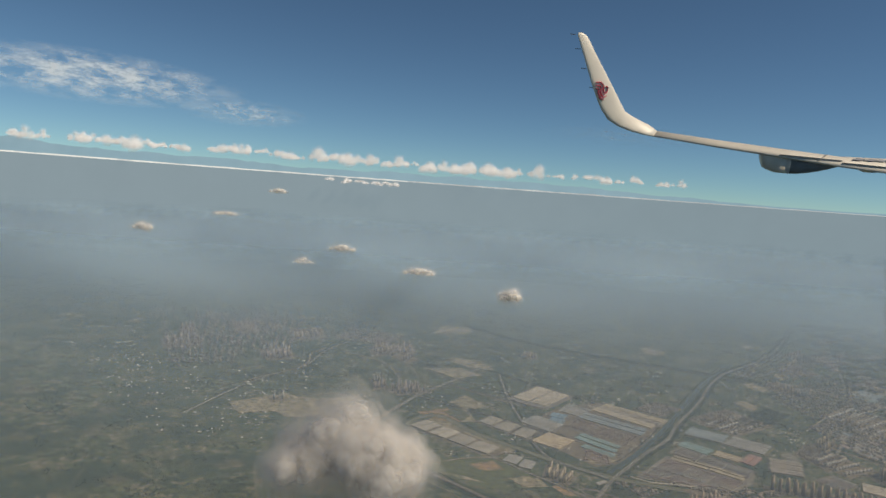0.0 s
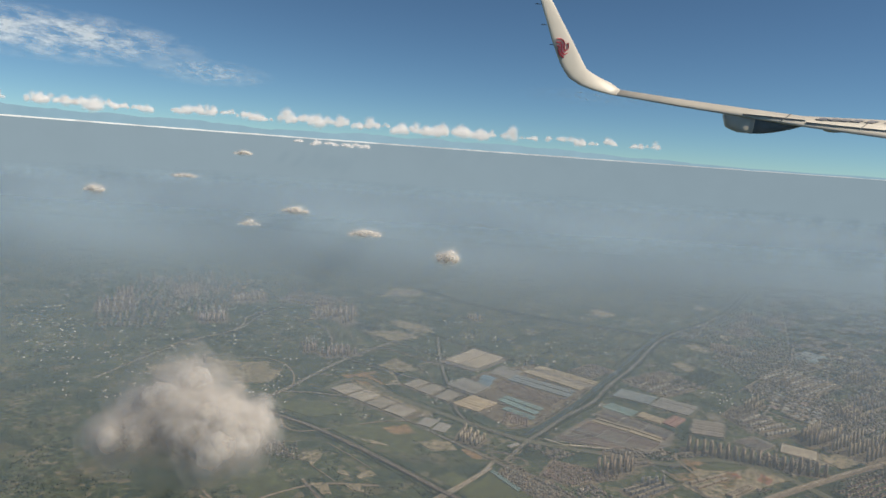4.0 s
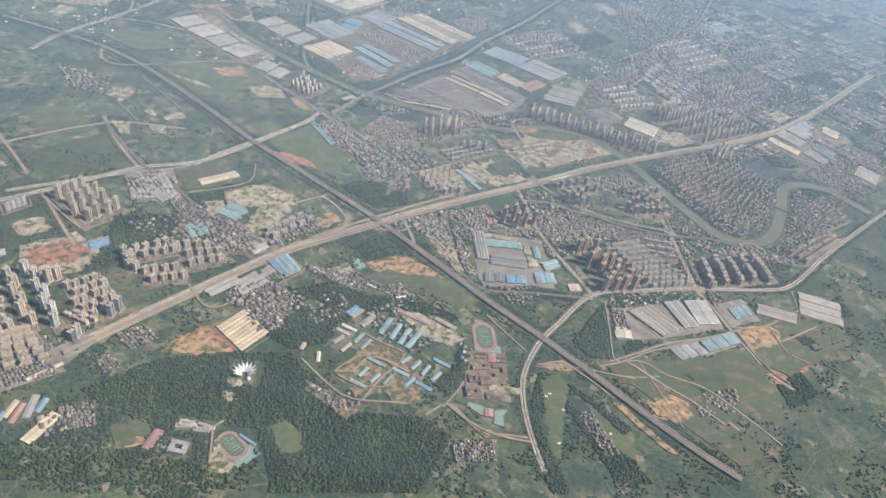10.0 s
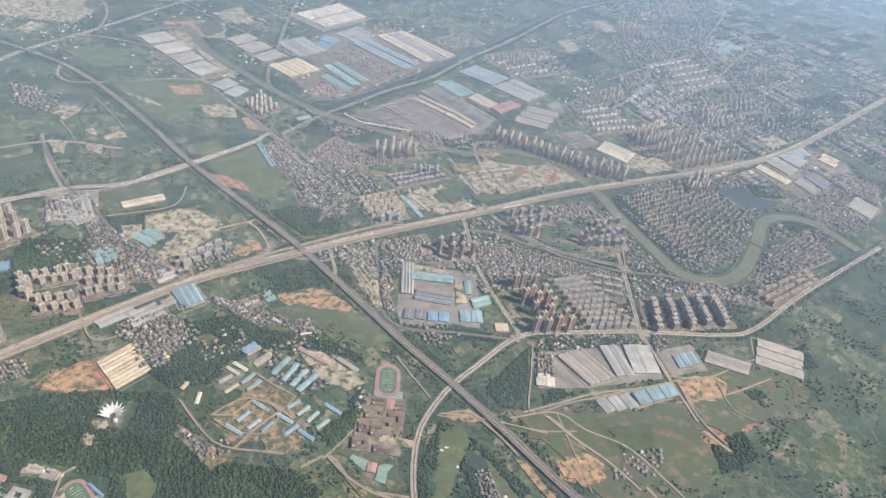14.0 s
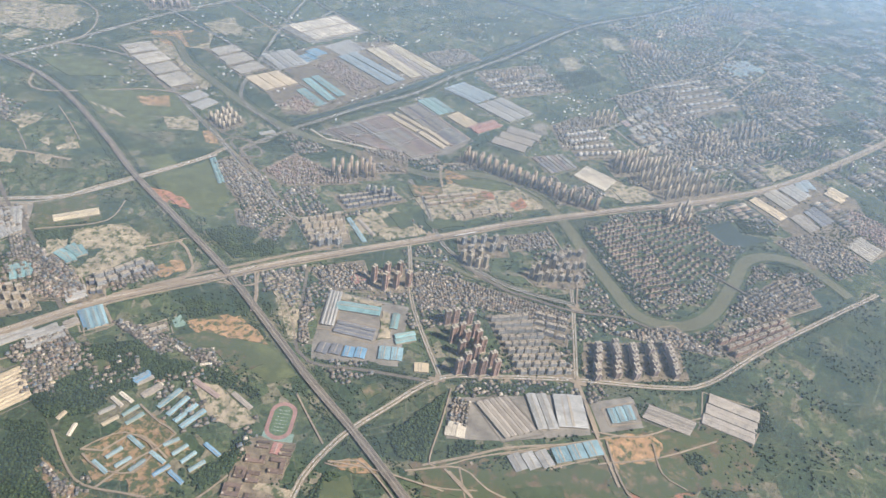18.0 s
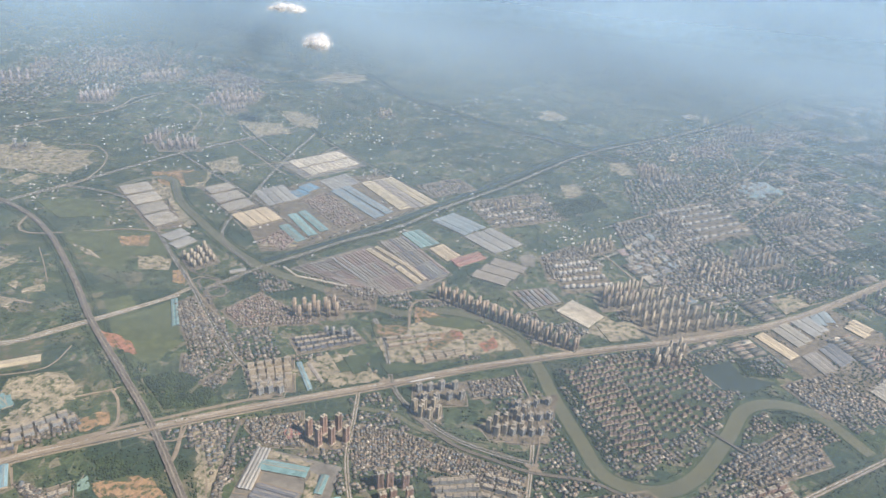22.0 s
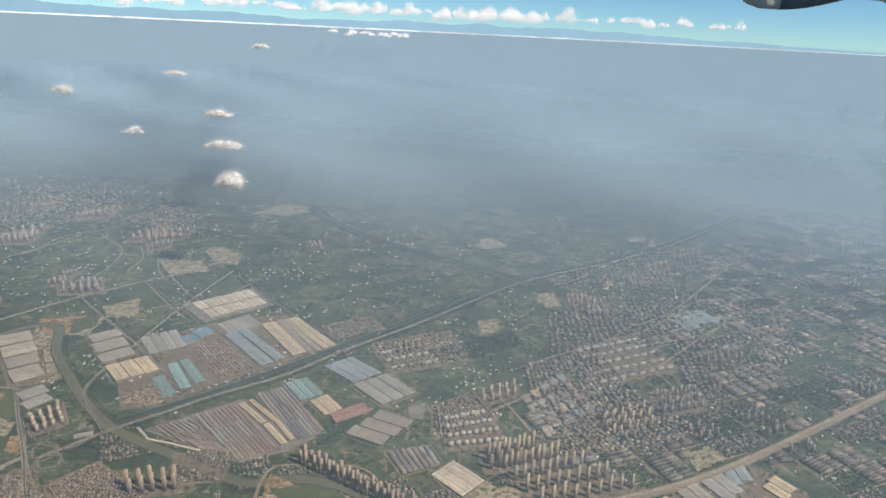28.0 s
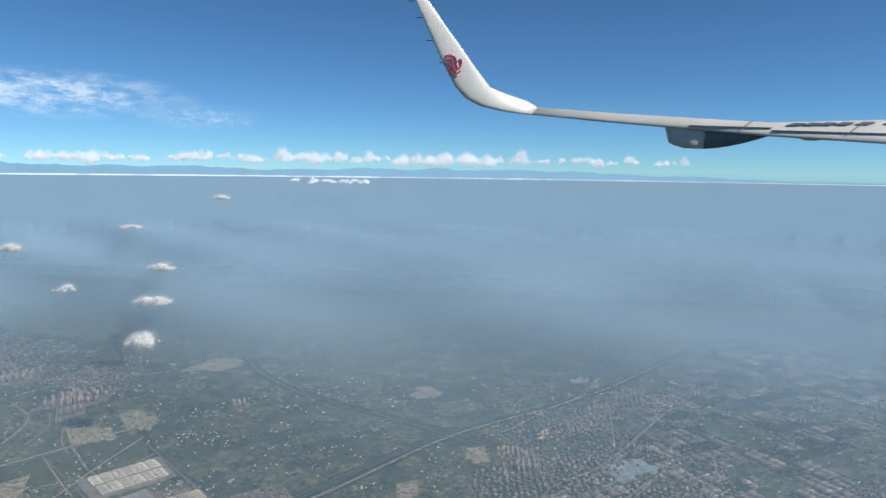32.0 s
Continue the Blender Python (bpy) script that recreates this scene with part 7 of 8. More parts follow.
sheds("roof_red", 1, 2, (412.1, 423.6), (419.8, 425.8), (419.2, 416.6), (411.4, 417))
road("earth_track", 2, [(382.9, 425.4), (399.8, 410.5), (420.1, 400.4), (447.3, 396.1)])
patch("soil_camp", [(395.2, 412.5), (411, 406.8), (428.8, 399), (411.8, 395.9)])
village("roof_mix", 25, 1.8, (387.9, 389.7), (405.3, 396.3), (416.8, 383.4), (394.5, 376.5))
patch("soil_orange", [(523.2, 443.8), (532.6, 442.1), (546.5, 422.3), (567.5, 397), (560.7, 396.3), (537.4, 423.8)])
road("earth_track", 1.2, [(464.7, 477.2), (484.7, 483), (503.7, 470.2), (519.5, 454.6), (526, 446.9)])
patch("soil_orange", [(556.5, 442.2), (582.1, 450.9), (586.3, 434.8), (562, 432)])
patch("scrub", [(558.1, 494.5), (628.8, 507.4), (676.8, 524.2), (689, 462.4), (625.5, 432.6), (568.8, 465.1)])
patch("scrub", [(539.9, 479.2), (593.5, 514), (601.1, 495.1), (669.9, 516.9), (690.5, 497.3), (533.8, 463.7)])
patch("soil_orange", [(675.6, 549.2), (715.6, 561.4), (726.3, 552.4), (710.2, 516.5), (691.4, 507.4), (681.8, 525.9)])
road("earth_track", 2.4, [(660.2, 587.8), (665.5, 564.4), (672.2, 540), (679.1, 520), (684.4, 503.4)])
patch("soil_brown", [(685.4, 525.4), (718.8, 533.6), (741.7, 519.5), (712.6, 492.7), (687.4, 505.5)])
patch("soil_orange", [(558.5, 446.6), (585.8, 449.9), (595.3, 437.2), (574.2, 426.7)])
patch("grass_dark", [(597.5, 484), (642, 496.2), (639.8, 468.1), (602.1, 457.6)])
road("earth_track", 1.8, [(549.8, 490.2), (574.4, 468.8), (598.3, 451.4), (619.8, 429.2)])
road("earth_track", 1.6, [(677.4, 545.6), (683.2, 518.3), (690.8, 499.5), (704.2, 483.8)])
road("earth_track", 1.2, [(716.3, 551.3), (720.9, 523.5), (739, 512.4)])
forest(300, [(550.2, 513.2), (589, 522.1), (600.8, 500.3), (572.9, 490.1), (552.9, 493.8)])
forest(250, [(718.1, 547.9), (750, 556.2), (762.4, 543.4), (723.5, 530.8)])
road("west_lane", 2.2, [(-55.5, 446.7), (-59.6, 478.8), (-57.2, 501.5), (-51, 512.1)])
road("west_lane", 2.2, [(-52.1, 517.2), (-37.4, 493), (-22.8, 466), (-12.5, 443.6)])
patch("soil_tan", [(-42.9, 455.9), (-31.6, 462.5), (-18, 437.8), (-22, 427)])
patch("soil_tan", [(-15.8, 592.9), (-1.4, 603.3), (16.3, 591.9), (1.1, 579.6)])
patch("soil_tan", [(-66.2, 581.4), (-53.7, 593.4), (-44.9, 589.9), (-56.7, 576)])
patch("pond", [(-41.1, 573.4), (-27.5, 583.1), (-11.9, 559.9), (-21.7, 547.3)])
slabs("wall_dark", 4, 3, 3, (-22.5, 499.1), (9.1, 506.5), (11.1, 482), (-6.3, 482.4))
forest(350, [(-49.6, 519.2), (-18.5, 532.6), (6.6, 520.2), (-10.2, 498.3), (-28.5, 500.3)])
forest(200, [(69.9, 588.5), (85.2, 577.2), (83.9, 548.9), (63.7, 532), (58.1, 535.3)])
forest(160, [(-62.6, 463.5), (-61, 481.8), (-54.2, 476.1), (-55.3, 452.3)])
sheds("roof_grey", 5, 1.8, (-107.2, 551.1), (-97.5, 559.9), (-81.1, 542), (-91.6, 528.2))
sheds("roof_lightblue", 2, 1.6, (-44.4, 545.3), (-38.5, 536.4), (-59.1, 531), (-65.2, 539.7))
sheds("roof_grey", 2, 1.6, (-7.6, 554.4), (-2.6, 547.1), (-19, 540), (-24, 547.1))
sheds("roof_red", 1, 1.6, (-48.1, 572.7), (-41.2, 561.2), (-48.9, 550.7), (-56.6, 563.8))
village("roof_mix", 25, 1.8, (-54.9, 482.2), (-42.6, 492.7), (-31.4, 471.5), (-41.6, 461.8))
village("roof_mix", 40, 1.8, (-93.4, 522.7), (-75.6, 542.5), (-59.7, 521.9), (-79.6, 503.1))
patch("court_green", [(293.4, 590.8), (298.2, 595.5), (307.3, 586.1), (302, 582.3)])
bar("roof_white", 2, (263.3, 570.7), (271.5, 567.4))
bar("roof_white", 2, (278.1, 566.6), (287.4, 563.4))
bar("roof_white", 2, (291.7, 554.5), (299.1, 558.1))
bar("roof_white", 2, (310.3, 559.5), (317.8, 554.8))
bar("roof_white", 2, (337.8, 544.3), (346.3, 548))
bar("roof_tan", 2, (327.4, 550.4), (333.9, 547.1))
patch("soil_tan", [(360.3, 669.9), (370.1, 672.8), (391.9, 632.5), (399.1, 596.4), (386.6, 620.3)])
patch("soil_brown", [(253.5, 526.4), (263.6, 532), (274.5, 526.2), (266.1, 518.4)])
patch("soil_brown", [(305.5, 567.7), (324.2, 582.5), (352.3, 570.8), (334.7, 563)])
forest(260, [(292.9, 611.8), (302.9, 622), (329.3, 611.3), (326.7, 596.6), (307.6, 594.7)])
forest(300, [(306.2, 546.3), (359.5, 542.7), (392.4, 531.7), (398, 519.7), (372.4, 526.5), (317.7, 534.7)])

# ---- single places ----


def school_block(x, y, w, d, h, turn, wings, wall="wall_brown", roof="tile_roof"):
    """Low school building: wings round a yard, each with a flat roof and a parapet."""
    base = new("school_building")
    base.matrix_basis = pose(x, y, 0.2, 0, 0, turn)
    tagged(base, WALLS[wall] + " low school building with wings round a yard", "school building", "school buildings")
    t = min(w, d) * 0.3
    spans = {"south": (-w / 2, w / 2, -d / 2, -d / 2 + t), "north": (-w / 2, w / 2, d / 2 - t, d / 2), "west": (-w / 2, -w / 2 + t, -d / 2 + t, d / 2 - t), "east": (w / 2 - t, w / 2, -d / 2 + t, d / 2 - t)}
    for k in wings.split():
        x0, x1, y0, y1 = spans[k]
        high = h * (1.0 if k in ("south", "east") else 0.85)
        wing_part = part("wing", mesh_of("wing", *boxes((x0, x1, y0, y1, 0, high)), [MATS[wall]]), base)
        part("roof", mesh_of("roof", *boxes((x0 - 0.15, x1 + 0.15, y0 - 0.15, y1 + 0.15, high + 0.01, high + 0.2)), [MATS[roof]]), wing_part)
    stair = boxes((-w / 2 + 0.3, -w / 2 + 1.7, -d / 2 + 0.3, -d / 2 + 1.6, h, h + 1.0))
    part("stair_house", mesh_of("stair_house", *stair, [MATS["plaster"]]), base)
    take(x, y, max(w, d) * 0.55)


for x, y, w, d, h, wings in ((411.5, 469.2, 14, 9, 2.6, "south west east"), (428.6, 465.5, 11, 13, 2.8, "south north east"), (405, 455, 8, 9, 2.2, "south north west east"), (415, 453, 9, 9, 3.2, "south north west"),
                             (404, 440.5, 12, 10, 2.6, "south north west east"), (419.5, 438.6, 10, 9, 2.6, "south west"), (413, 481, 9, 6, 2.2, "south north"), (431, 478, 9, 6, 2.2, "south north")):
    school_block(x, y, w, d, h, 5, wings)
school_block(191.2, 388, 10.5, 5.5, 2.2, -6, "south north west", "wall_beige", "roof_tan")
school_block(203.6, 386, 10, 6, 2.2, -12, "south north east", "wall_beige", "roof_tan")
school_block(190.8, 368, 12, 10, 3.0, -8, "south north east west", "wall_beige", "roof_grey")
patch("yard", [(398, 486), (436, 488), (434, 434), (397, 434)])
patch("soil_tan", [(418.5, 451.0), (446.2, 449.0), (443.9, 441.5), (418.5, 443.8)])
patch("grass_light", [(250.7, 392.4), (260.3, 398.4), (272.9, 388.2), (275.1, 374.6), (267.3, 369.2), (258.9, 373.3)])
patch("court_green", [(173.1, 367.2), (179.8, 372.5), (183.7, 367.5), (178.9, 362.3)])
patch("soil_tan", [(213.6, 351), (213.5, 380), (219.5, 372), (225, 363), (232, 360.5), (231, 352)])
road("camp_track", 1.6, [(214.4, 357.4), (211.8, 375.2), (209.6, 386.8), (215.9, 393.4)])
patch("soil_camp", [(269.1, 438.0), (291, 428), (317.3, 413.2), (302.6, 404.3), (285, 418), (269.3, 428.7)])
forest(1500, [(60, 352), (140, 396), (172, 398), (215, 398), (250, 392), (243, 340), (60, 335)])
forest(700, [(377.5, 449.3), (398.3, 474.2), (396.9, 451.3), (390, 436), (382.0, 435.4)])


def oval(cx, cy, w, l, n=40):
    """A running track's outline: two straights and two half circles."""
    r, h, out = w / 2, l / 2 - w / 2, []
    for k in range(n):
        a = math.pi * k / (n // 2)
        out.append((cx + r * math.cos(a), cy + r * math.sin(a) + (h if k < n // 2 else -h)))
    return out


def sports_ground(x, y, turn, w, l, label):
    base = new("sports_ground")
    base.matrix_basis = pose(x, y, 0.25, 0, 0, turn)
    tagged(base, label, "sports ground")
    part("apron", mesh_of("apron", *boxes((-w * 0.5, w * 0.62, -l * 0.72, -l * 0.3, -0.2, 0.1)), [MATS["court_green"]]), base, "pale court apron")
    part("running_track", mesh_of("running_track", *prism(oval(0, 0, w, l), 0, 0.16), [MATS["track_red"]]), base, "red running track")
    part("pitch", mesh_of("pitch", *prism(oval(0, 0, w * 0.7, l * 0.8), 0, 0.21), [MATS["turf"]]), base, "green pitch")
    for k in range(-3, 4):
        part("line", mesh_of("line", *boxes((-w * 0.22, w * 0.22, k * l * 0.09 - 0.06, k * l * 0.09 + 0.06, 0.2, 0.225)), [MATS["line_white"]]), base)
    take(x, y, l * 0.5)


sports_ground(418.5, 506, 3, 21, 36, "red running track round a green pitch, school ground")
sports_ground(226, 374, 48, 17, 26, "green sports pitch with a red track in the woods")

petals = new("petal_hall")
petals.matrix_basis = pose(221.5, 438.5, 0.4, 0, 0, 8) @ Matrix.Scale(0.92, 4)
tagged(petals, "white hall of pointed petal shells on the wooded hill", "hall")
for k in range(10):
    v, f = [], []
    for i in range(7):
        t = i / 6
        wide = 2.6 * math.sin(math.pi * min(t * 0.8 + 0.14, 1)) * (1 - t * 0.75)
        for s in (-1, 0, 1):
            v.append((s * wide, 2.0 + 8.0 * t, 0.3 + 5.6 * t ** 0.7 + (0.7 if s == 0 else 0)))
        if i:
            q = 3 * i
            f += [(q - 3, q - 2, q + 1, q), (q - 2, q - 1, q + 2, q + 1)]
    me = shared("petal", lambda: mesh_of("petal", v, f, [MATS["shell_white"]]))
    o = part("petal", me, petals)
    o.matrix_basis = pose(0, 0, 0, 0, 0, -110 + 24.5 * k)
    o.modifiers.new("thickness", "SOLIDIFY").thickness = 0.25
bm = bmesh.new()
bmesh.ops.create_uvsphere(bm, u_segments=20, v_segments=10, radius=2.0)
me = bpy.data.meshes.new("dome")
bm.to_mesh(me), bm.free()
me.materials.append(MATS["shell_white"])
part("dome", me, petals, "small white dome").matrix_basis = pose(3.5, -5, 0.6)
take(222, 441, 12)

for k, (x, y) in enumerate(((470, 447), (466.5, 444), (479, 431), (507, 416), (515, 411), (470, 398))):
    out = [(math.cos(a) * (1.5 + 0.5 * math.sin(3 * a + k)), math.sin(a) * (0.9 + 0.3 * math.cos(2 * a + k))) for a in (2 * math.pi * i / 14 for i in range(14))]
    b = new("sand_bunker", mesh_of("bunker", *prism(out, 0, 0.4), [MATS["sand"]]))
    b.matrix_basis = pose(x, y, 0)
    tagged(b, "pale sand bunker in the golf course grass", "sand bunker", "golf bunkers")



def junction(x, y, r, seed):
    """A wide dusty crossing where streets meet."""
    out = []
    for k in range(28):
        a = 2 * math.pi * k / 28
        q = r * (0.75 + 0.35 * math.cos(4 * a + seed) + 0.12 * noise.noise((math.cos(a) * 2, math.sin(a) * 2, seed)))
        out.append((x + q * math.cos(a), y + q * math.sin(a) * 0.9))
    tagged(new("road_junction", mesh_of("junction", *prism(out, 0.3, 0.86), [MATS["road_pale"]])), "wide pale dusty street crossing", "junction", kind="structure")
    take(x, y, r * 0.8)


for k, (x, y, r) in enumerate(((532, 577, 7), (655.5, 604, 8), (657, 704, 8), (592.7, 591.5, 4.5), (555, 727, 5), (498, 783, 6), (308, 655, 6))):
    junction(x, y, r, k * 0.7)
patch("soil_tan", [(357.0, 670.3), (364.1, 675.5), (390.9, 647.8), (403.5, 594.4), (398.3, 594.3), (382.0, 628.6)])
patch("soil_tan", [(423.8, 660.6), (470.2, 657.7), (469.5, 651.9), (424.6, 653.7)])
patch("soil_tan", [(469.5, 648.9), (478.5, 645.9), (484.4, 614.7), (473, 610.0), (472.5, 630.3)])
for mat, pts in (("soil_camp", [(528.2, 872.4), (550.7, 891.3), (558.9, 878.4), (537.5, 849.5), (524.2, 843.0)]), ("soil_red", [(580.7, 872.6), (596.8, 891.4), (604.5, 876.3), (590.7, 861.0)]), ("soil_red", [(545.9, 889.7), (560.3, 892.4), (563.6, 880.0), (552.0, 873.9)]),
                 ("soil_camp", [(455.7, 876.5), (496.0, 881.4), (500.2, 867.2), (466.7, 853.4)]), ("grass_dark", [(445.2, 806.5), (467.9, 818.1), (476.5, 793.2), (462.6, 784.9)]), ("grass_dark", [(488.1, 804.7), (526.1, 825.1), (532.1, 811.2), (498.7, 792.7)]),
                 ("grass_light", [(505, 905), (560, 922), (590, 910), (560, 897), (520, 893)])):
    patch(mat, pts)
for k in range(7):
    t = k / 7
    a, b = Vector((530.7, 835.6)).lerp(Vector((566.1, 859.1)), t), Vector((530.7, 835.6)).lerp(Vector((566.1, 859.1)), t + 0.11)
    shed("roof_lightblue", (a + b) / 2, 2.6, (b - a).length, 1.3, angle_of(b - a), "site huts in a row", "barrack")
barrier = new("noise_barrier")
barrier.matrix_basis = pose(535, 791.5, 3.2, 0, 0, 33)
tagged(barrier, "white noise barrier roof along the raised carriageway", "noise barrier")
for k in range(9):
    part("panel", shared("barrier_panel", lambda: mesh_of("panel", *boxes((-1.45, 1.45, -0.6, 0.6, 0.6, 0.75), (-1.45, 1.45, 0.5, 0.6, 0.0, 0.6)), [MATS["metal_white"]])), barrier).matrix_basis = pose(-12 + 3 * k, 0, 0)
road("river_bridge", 3, [(812, 806), (825.8, 796.3), (846.8, 780.8), (858, 773)])
for a, b in (((600.6, 588.5), (645.2, 592.7)), ((421.6, 571.1), (520.6, 568))):
    n = 260
    t = rng.random(n)
    plant(a[0] + (b[0] - a[0]) * t, a[1] + (b[1] - a[1]) * t + rng.normal(0, 1.6, n), 0.6, 1.2)

# cars and lorries on the main roads
for name, lanes in (("ring_expressway", (-4.3, -3.1, -1.6)), ("valley_road", (-1.6, -0.7, 0.8, 1.7)), ("canal_road", (-1.6, -0.8, 0.8, 1.6)), ("west_highway", (-1.9, -0.8, 0.9, 2.0))):
    ob = bpy.data.objects[name]
    co = np.array([v.co for v in ob.data.vertices]).reshape(-1, 4, 3)
    mid = (co[:, 1] + co[:, 2]) / 2
    cars, turns, dims = [], [], []
    for i in range(len(mid) - 1):
        d = mid[i + 1] - mid[i]
        length = np.linalg.norm(d)
        d = d / length
        for lane_at in lanes:
            for _ in range(rng.poisson(length / 11)):
                q = mid[i] + d * rng.random() * length
                cars.append((q[0] + d[1] * lane_at, q[1] - d[0] * lane_at, mid[i][2] + 0.02))
                turns.append(math.atan2(d[1], d[0]))
                lorry = rng.random() < 0.22
                dims.append((2.1, 0.52, 0.6) if lorry else (0.92, 0.37, 0.3))
    tagged(swarm("vehicles", [*boxes((-0.5, 0.5, -0.5, 0.5, 0.1, 0.62), (-0.28, 0.3, -0.44, 0.44, 0.62, 1.0))[0]], boxes((0, 1, 0, 1, 0, 1), (0, 1, 0, 1, 0, 1))[1], np.array(cars), np.array(dims), np.array(turns), [MATS["car_mix"]]), "small cars and lorries on the road", "vehicles", kind="stuff")

# ---- trees ----
for pts, off, dense in TREE_LINES:
    line = smooth_line(pts, 2.2)
    for s in (-1, 1):
        q = np.array([(a.x, a.y) for a in line])
        d = np.gradient(q, axis=0)
        d /= np.linalg.norm(d, axis=1, keepdims=True) + 1e-9
        side = np.stack([d[:, 1], -d[:, 0]], -1) * s
        for row in range(4 if dense > 0.8 else 2):
            keep = rng.random(len(q)) < dense
            w = q[keep] + side[keep] * (off + row * 1.8 + rng.uniform(-0.6, 0.9, keep.sum())[:, None])
            plant(w[:, 0] + rng.normal(0, 0.4, len(w)), w[:, 1] + rng.normal(0, 0.4, len(w)), 0.6, 1.2)
# loose trees and hedges over the open country, in clumps
n = 150000
y = 330 + 2100 * rng.random(n) ** 1.3
x = rng.uniform(-0.75, 0.85, n) * (y + 250) + 330
clump = np.array([noise.noise((a * 0.022, b * 0.022, 0)) + 0.5 * noise.noise((a * 0.09, b * 0.09, 4)) for a, b in zip(x, y)])
keep = clump > 0.02 + 0.3 * rng.random(n) - 0.1 * (y > 1000)
plant(x[keep], y[keep], 0.6, 1.5)
# low shrubs and rank growth on the rough ground close by
n = 90000
y = 330 + 620 * rng.random(n)
x = rng.uniform(-0.75, 0.85, n) * (y + 250) + 330
clump = np.array([noise.noise((a * 0.035, b * 0.035, 3)) + 0.6 * noise.noise((a * 0.13, b * 0.13, 7)) for a, b in zip(x, y)])
keep = (clump > -0.1 + 0.35 * rng.random(n)) & free(x, y)
SHRUBS = np.stack([x[keep], y[keep], rng.uniform(0.25, 0.75, keep.sum())], -1)

# the built-up plain between the estates: blocks on a skewed street grid, each of one kind
CITY_TURN = 0.62
BLOCK_U, BLOCK_V = 44.0, 33.0
CU, SU = math.cos(CITY_TURN), math.sin(CITY_TURN)
bars, towers_far, street_v, street_f, city_trees = [], [], [], [], []
for bu in range(-12, 66):
    for bv in range(-30, 50):
        u, v = bu * BLOCK_U, bv * BLOCK_V
        x, y = u * CU - v * SU, u * SU + v * CU
        if not (470 < y < 2450 and -0.34 * (y + 150) < x - 0.42 * y < 0.62 * (y + 150)):
            continue
        dens = noise.noise((x * 0.011, y * 0.011, 2)) + 0.5 * noise.noise((x * 0.035, y * 0.035, 6))
        open_land = y > 950 and x < 765 + 0.45 * (y - 1106) + 90 * dens
        if (y < 950 and x < 260) or open_land or dens < (0.06 if y < 950 else 0.04) - 0.2 * (x > 620):
            continue
        roll, skew = rng.random(), rng.normal(0, 0.05)
        if y < 950:
            roll = 0.6 if roll < 0.75 else 0.95
        kind = "rows" if roll < 0.24 else "sheds" if roll < 0.44 else "houses" if roll < 0.62 else "towers" if roll < 0.69 else "green"
        for side in range(2):
            # a street along two sides of the block
            a, b, w = ((-0.5, -0.5), (0.5, -0.5), 1.1) if side == 0 else ((-0.5, -0.5), (-0.5, 0.5), 0.8)
            ends = [(u + p * BLOCK_U, v + q * BLOCK_V) for p, q in (a, b)]
            ring = []
            for (p, q), s1 in ((ends[0], -1), (ends[1], -1), (ends[1], 1), (ends[0], 1)):
                p, q = (p, q + s1 * w) if side == 0 else (p + s1 * w, q)
                ring.append((p * CU - q * SU, p * SU + q * CU))
            mid = np.array([sum(k[0] for k in ring) / 4]), np.array([sum(k[1] for k in ring) / 4])
            if y > 950 and free(*mid)[0] and (bu + side) % 3 != 1:
                k = len(street_v)
                street_v += [(p, q, 0.2 + 0.004 * side) for p, q in ring]
                street_f.append((k, k + 1, k + 2, k + 3) if side == 0 else (k + 3, k + 2, k + 1, k))
        if kind == "rows":
            nv = int(rng.integers(4, 8))
            plan = [((i - 0.5) * 0.46, (j + 0.5) / nv - 0.5, BLOCK_U * 0.4, min(3.2, BLOCK_V / nv * 0.5), rng.uniform(2.2, 4.2)) for j in range(nv) for i in range(2)]
        elif kind == "sheds":
            nv = int(rng.integers(2, 5))
            plan = [((i - 0.5) * 0.48, (j + 0.5) / nv - 0.5, BLOCK_U * rng.uniform(0.3, 0.45), BLOCK_V / nv * rng.uniform(0.6, 0.85), rng.uniform(1.2, 2.2)) for j in range(nv) for i in range(2)]
        elif kind == "houses":
            plan = [((i + 0.5) / 9 - 0.5 + rng.uniform(-0.03, 0.03), (j + 0.5) / 7 - 0.5 + rng.uniform(-0.03, 0.03), rng.uniform(2.2, 4.4), rng.uniform(1.8, 3.4), rng.uniform(0.7, 2.6)) for j in range(7) for i in range(9) if rng.random() < 0.8]
        elif kind == "towers":
            plan = [((i + 0.5) / 3 - 0.5, (j + 0.5) / 3 - 0.5, 4.4, 3.6, rng.uniform(8, 13)) for j in range(3) for i in range(3) if rng.random() < 0.75]
        else:
            plan = []
        for p, q, w, d, h in plan:
            p, q = (p * 0.9 * BLOCK_U + 1.5, q * 0.88 * BLOCK_V + 1.2)
            p, q = u + p - q * skew, v + q + p * skew
            (towers_far if kind == "towers" else bars).append((p * CU - q * SU, p * SU + q * CU, w, d, h, CITY_TURN + skew))
        for _ in range(120 if kind == "green" else 50 if kind in ("rows", "towers") else 26):
            p, q = u + rng.uniform(-0.5, 0.5) * BLOCK_U, v + rng.uniform(-0.5, 0.5) * BLOCK_V
            city_trees.append((p * CU - q * SU, p * SU + q * CU))
for rows, name, label, category, mats, tv, tf, ti in (
        (bars, "small_buildings", "low mixed workshops, row blocks and houses between the estates", "buildings", ("wall_mix", "roof_mix"), HOUSE_V, HOUSE_F, HOUSE_I),
        (towers_far, "apartment_towers", "far slim apartment towers among low blocks", "apartment towers", ("wall_pink",), TOWER_V, TOWER_F, None)):
    k = np.array(rows)
    k = k[free(k[:, 0], k[:, 1])]
    where = np.stack([k[:, 0], k[:, 1], np.full(len(k), 0.1)], -1)
    tagged(swarm(name, tv, tf, where, k[:, 2:5], k[:, 5], [MATS[m] for m in mats], ti), label, category, kind="stuff")
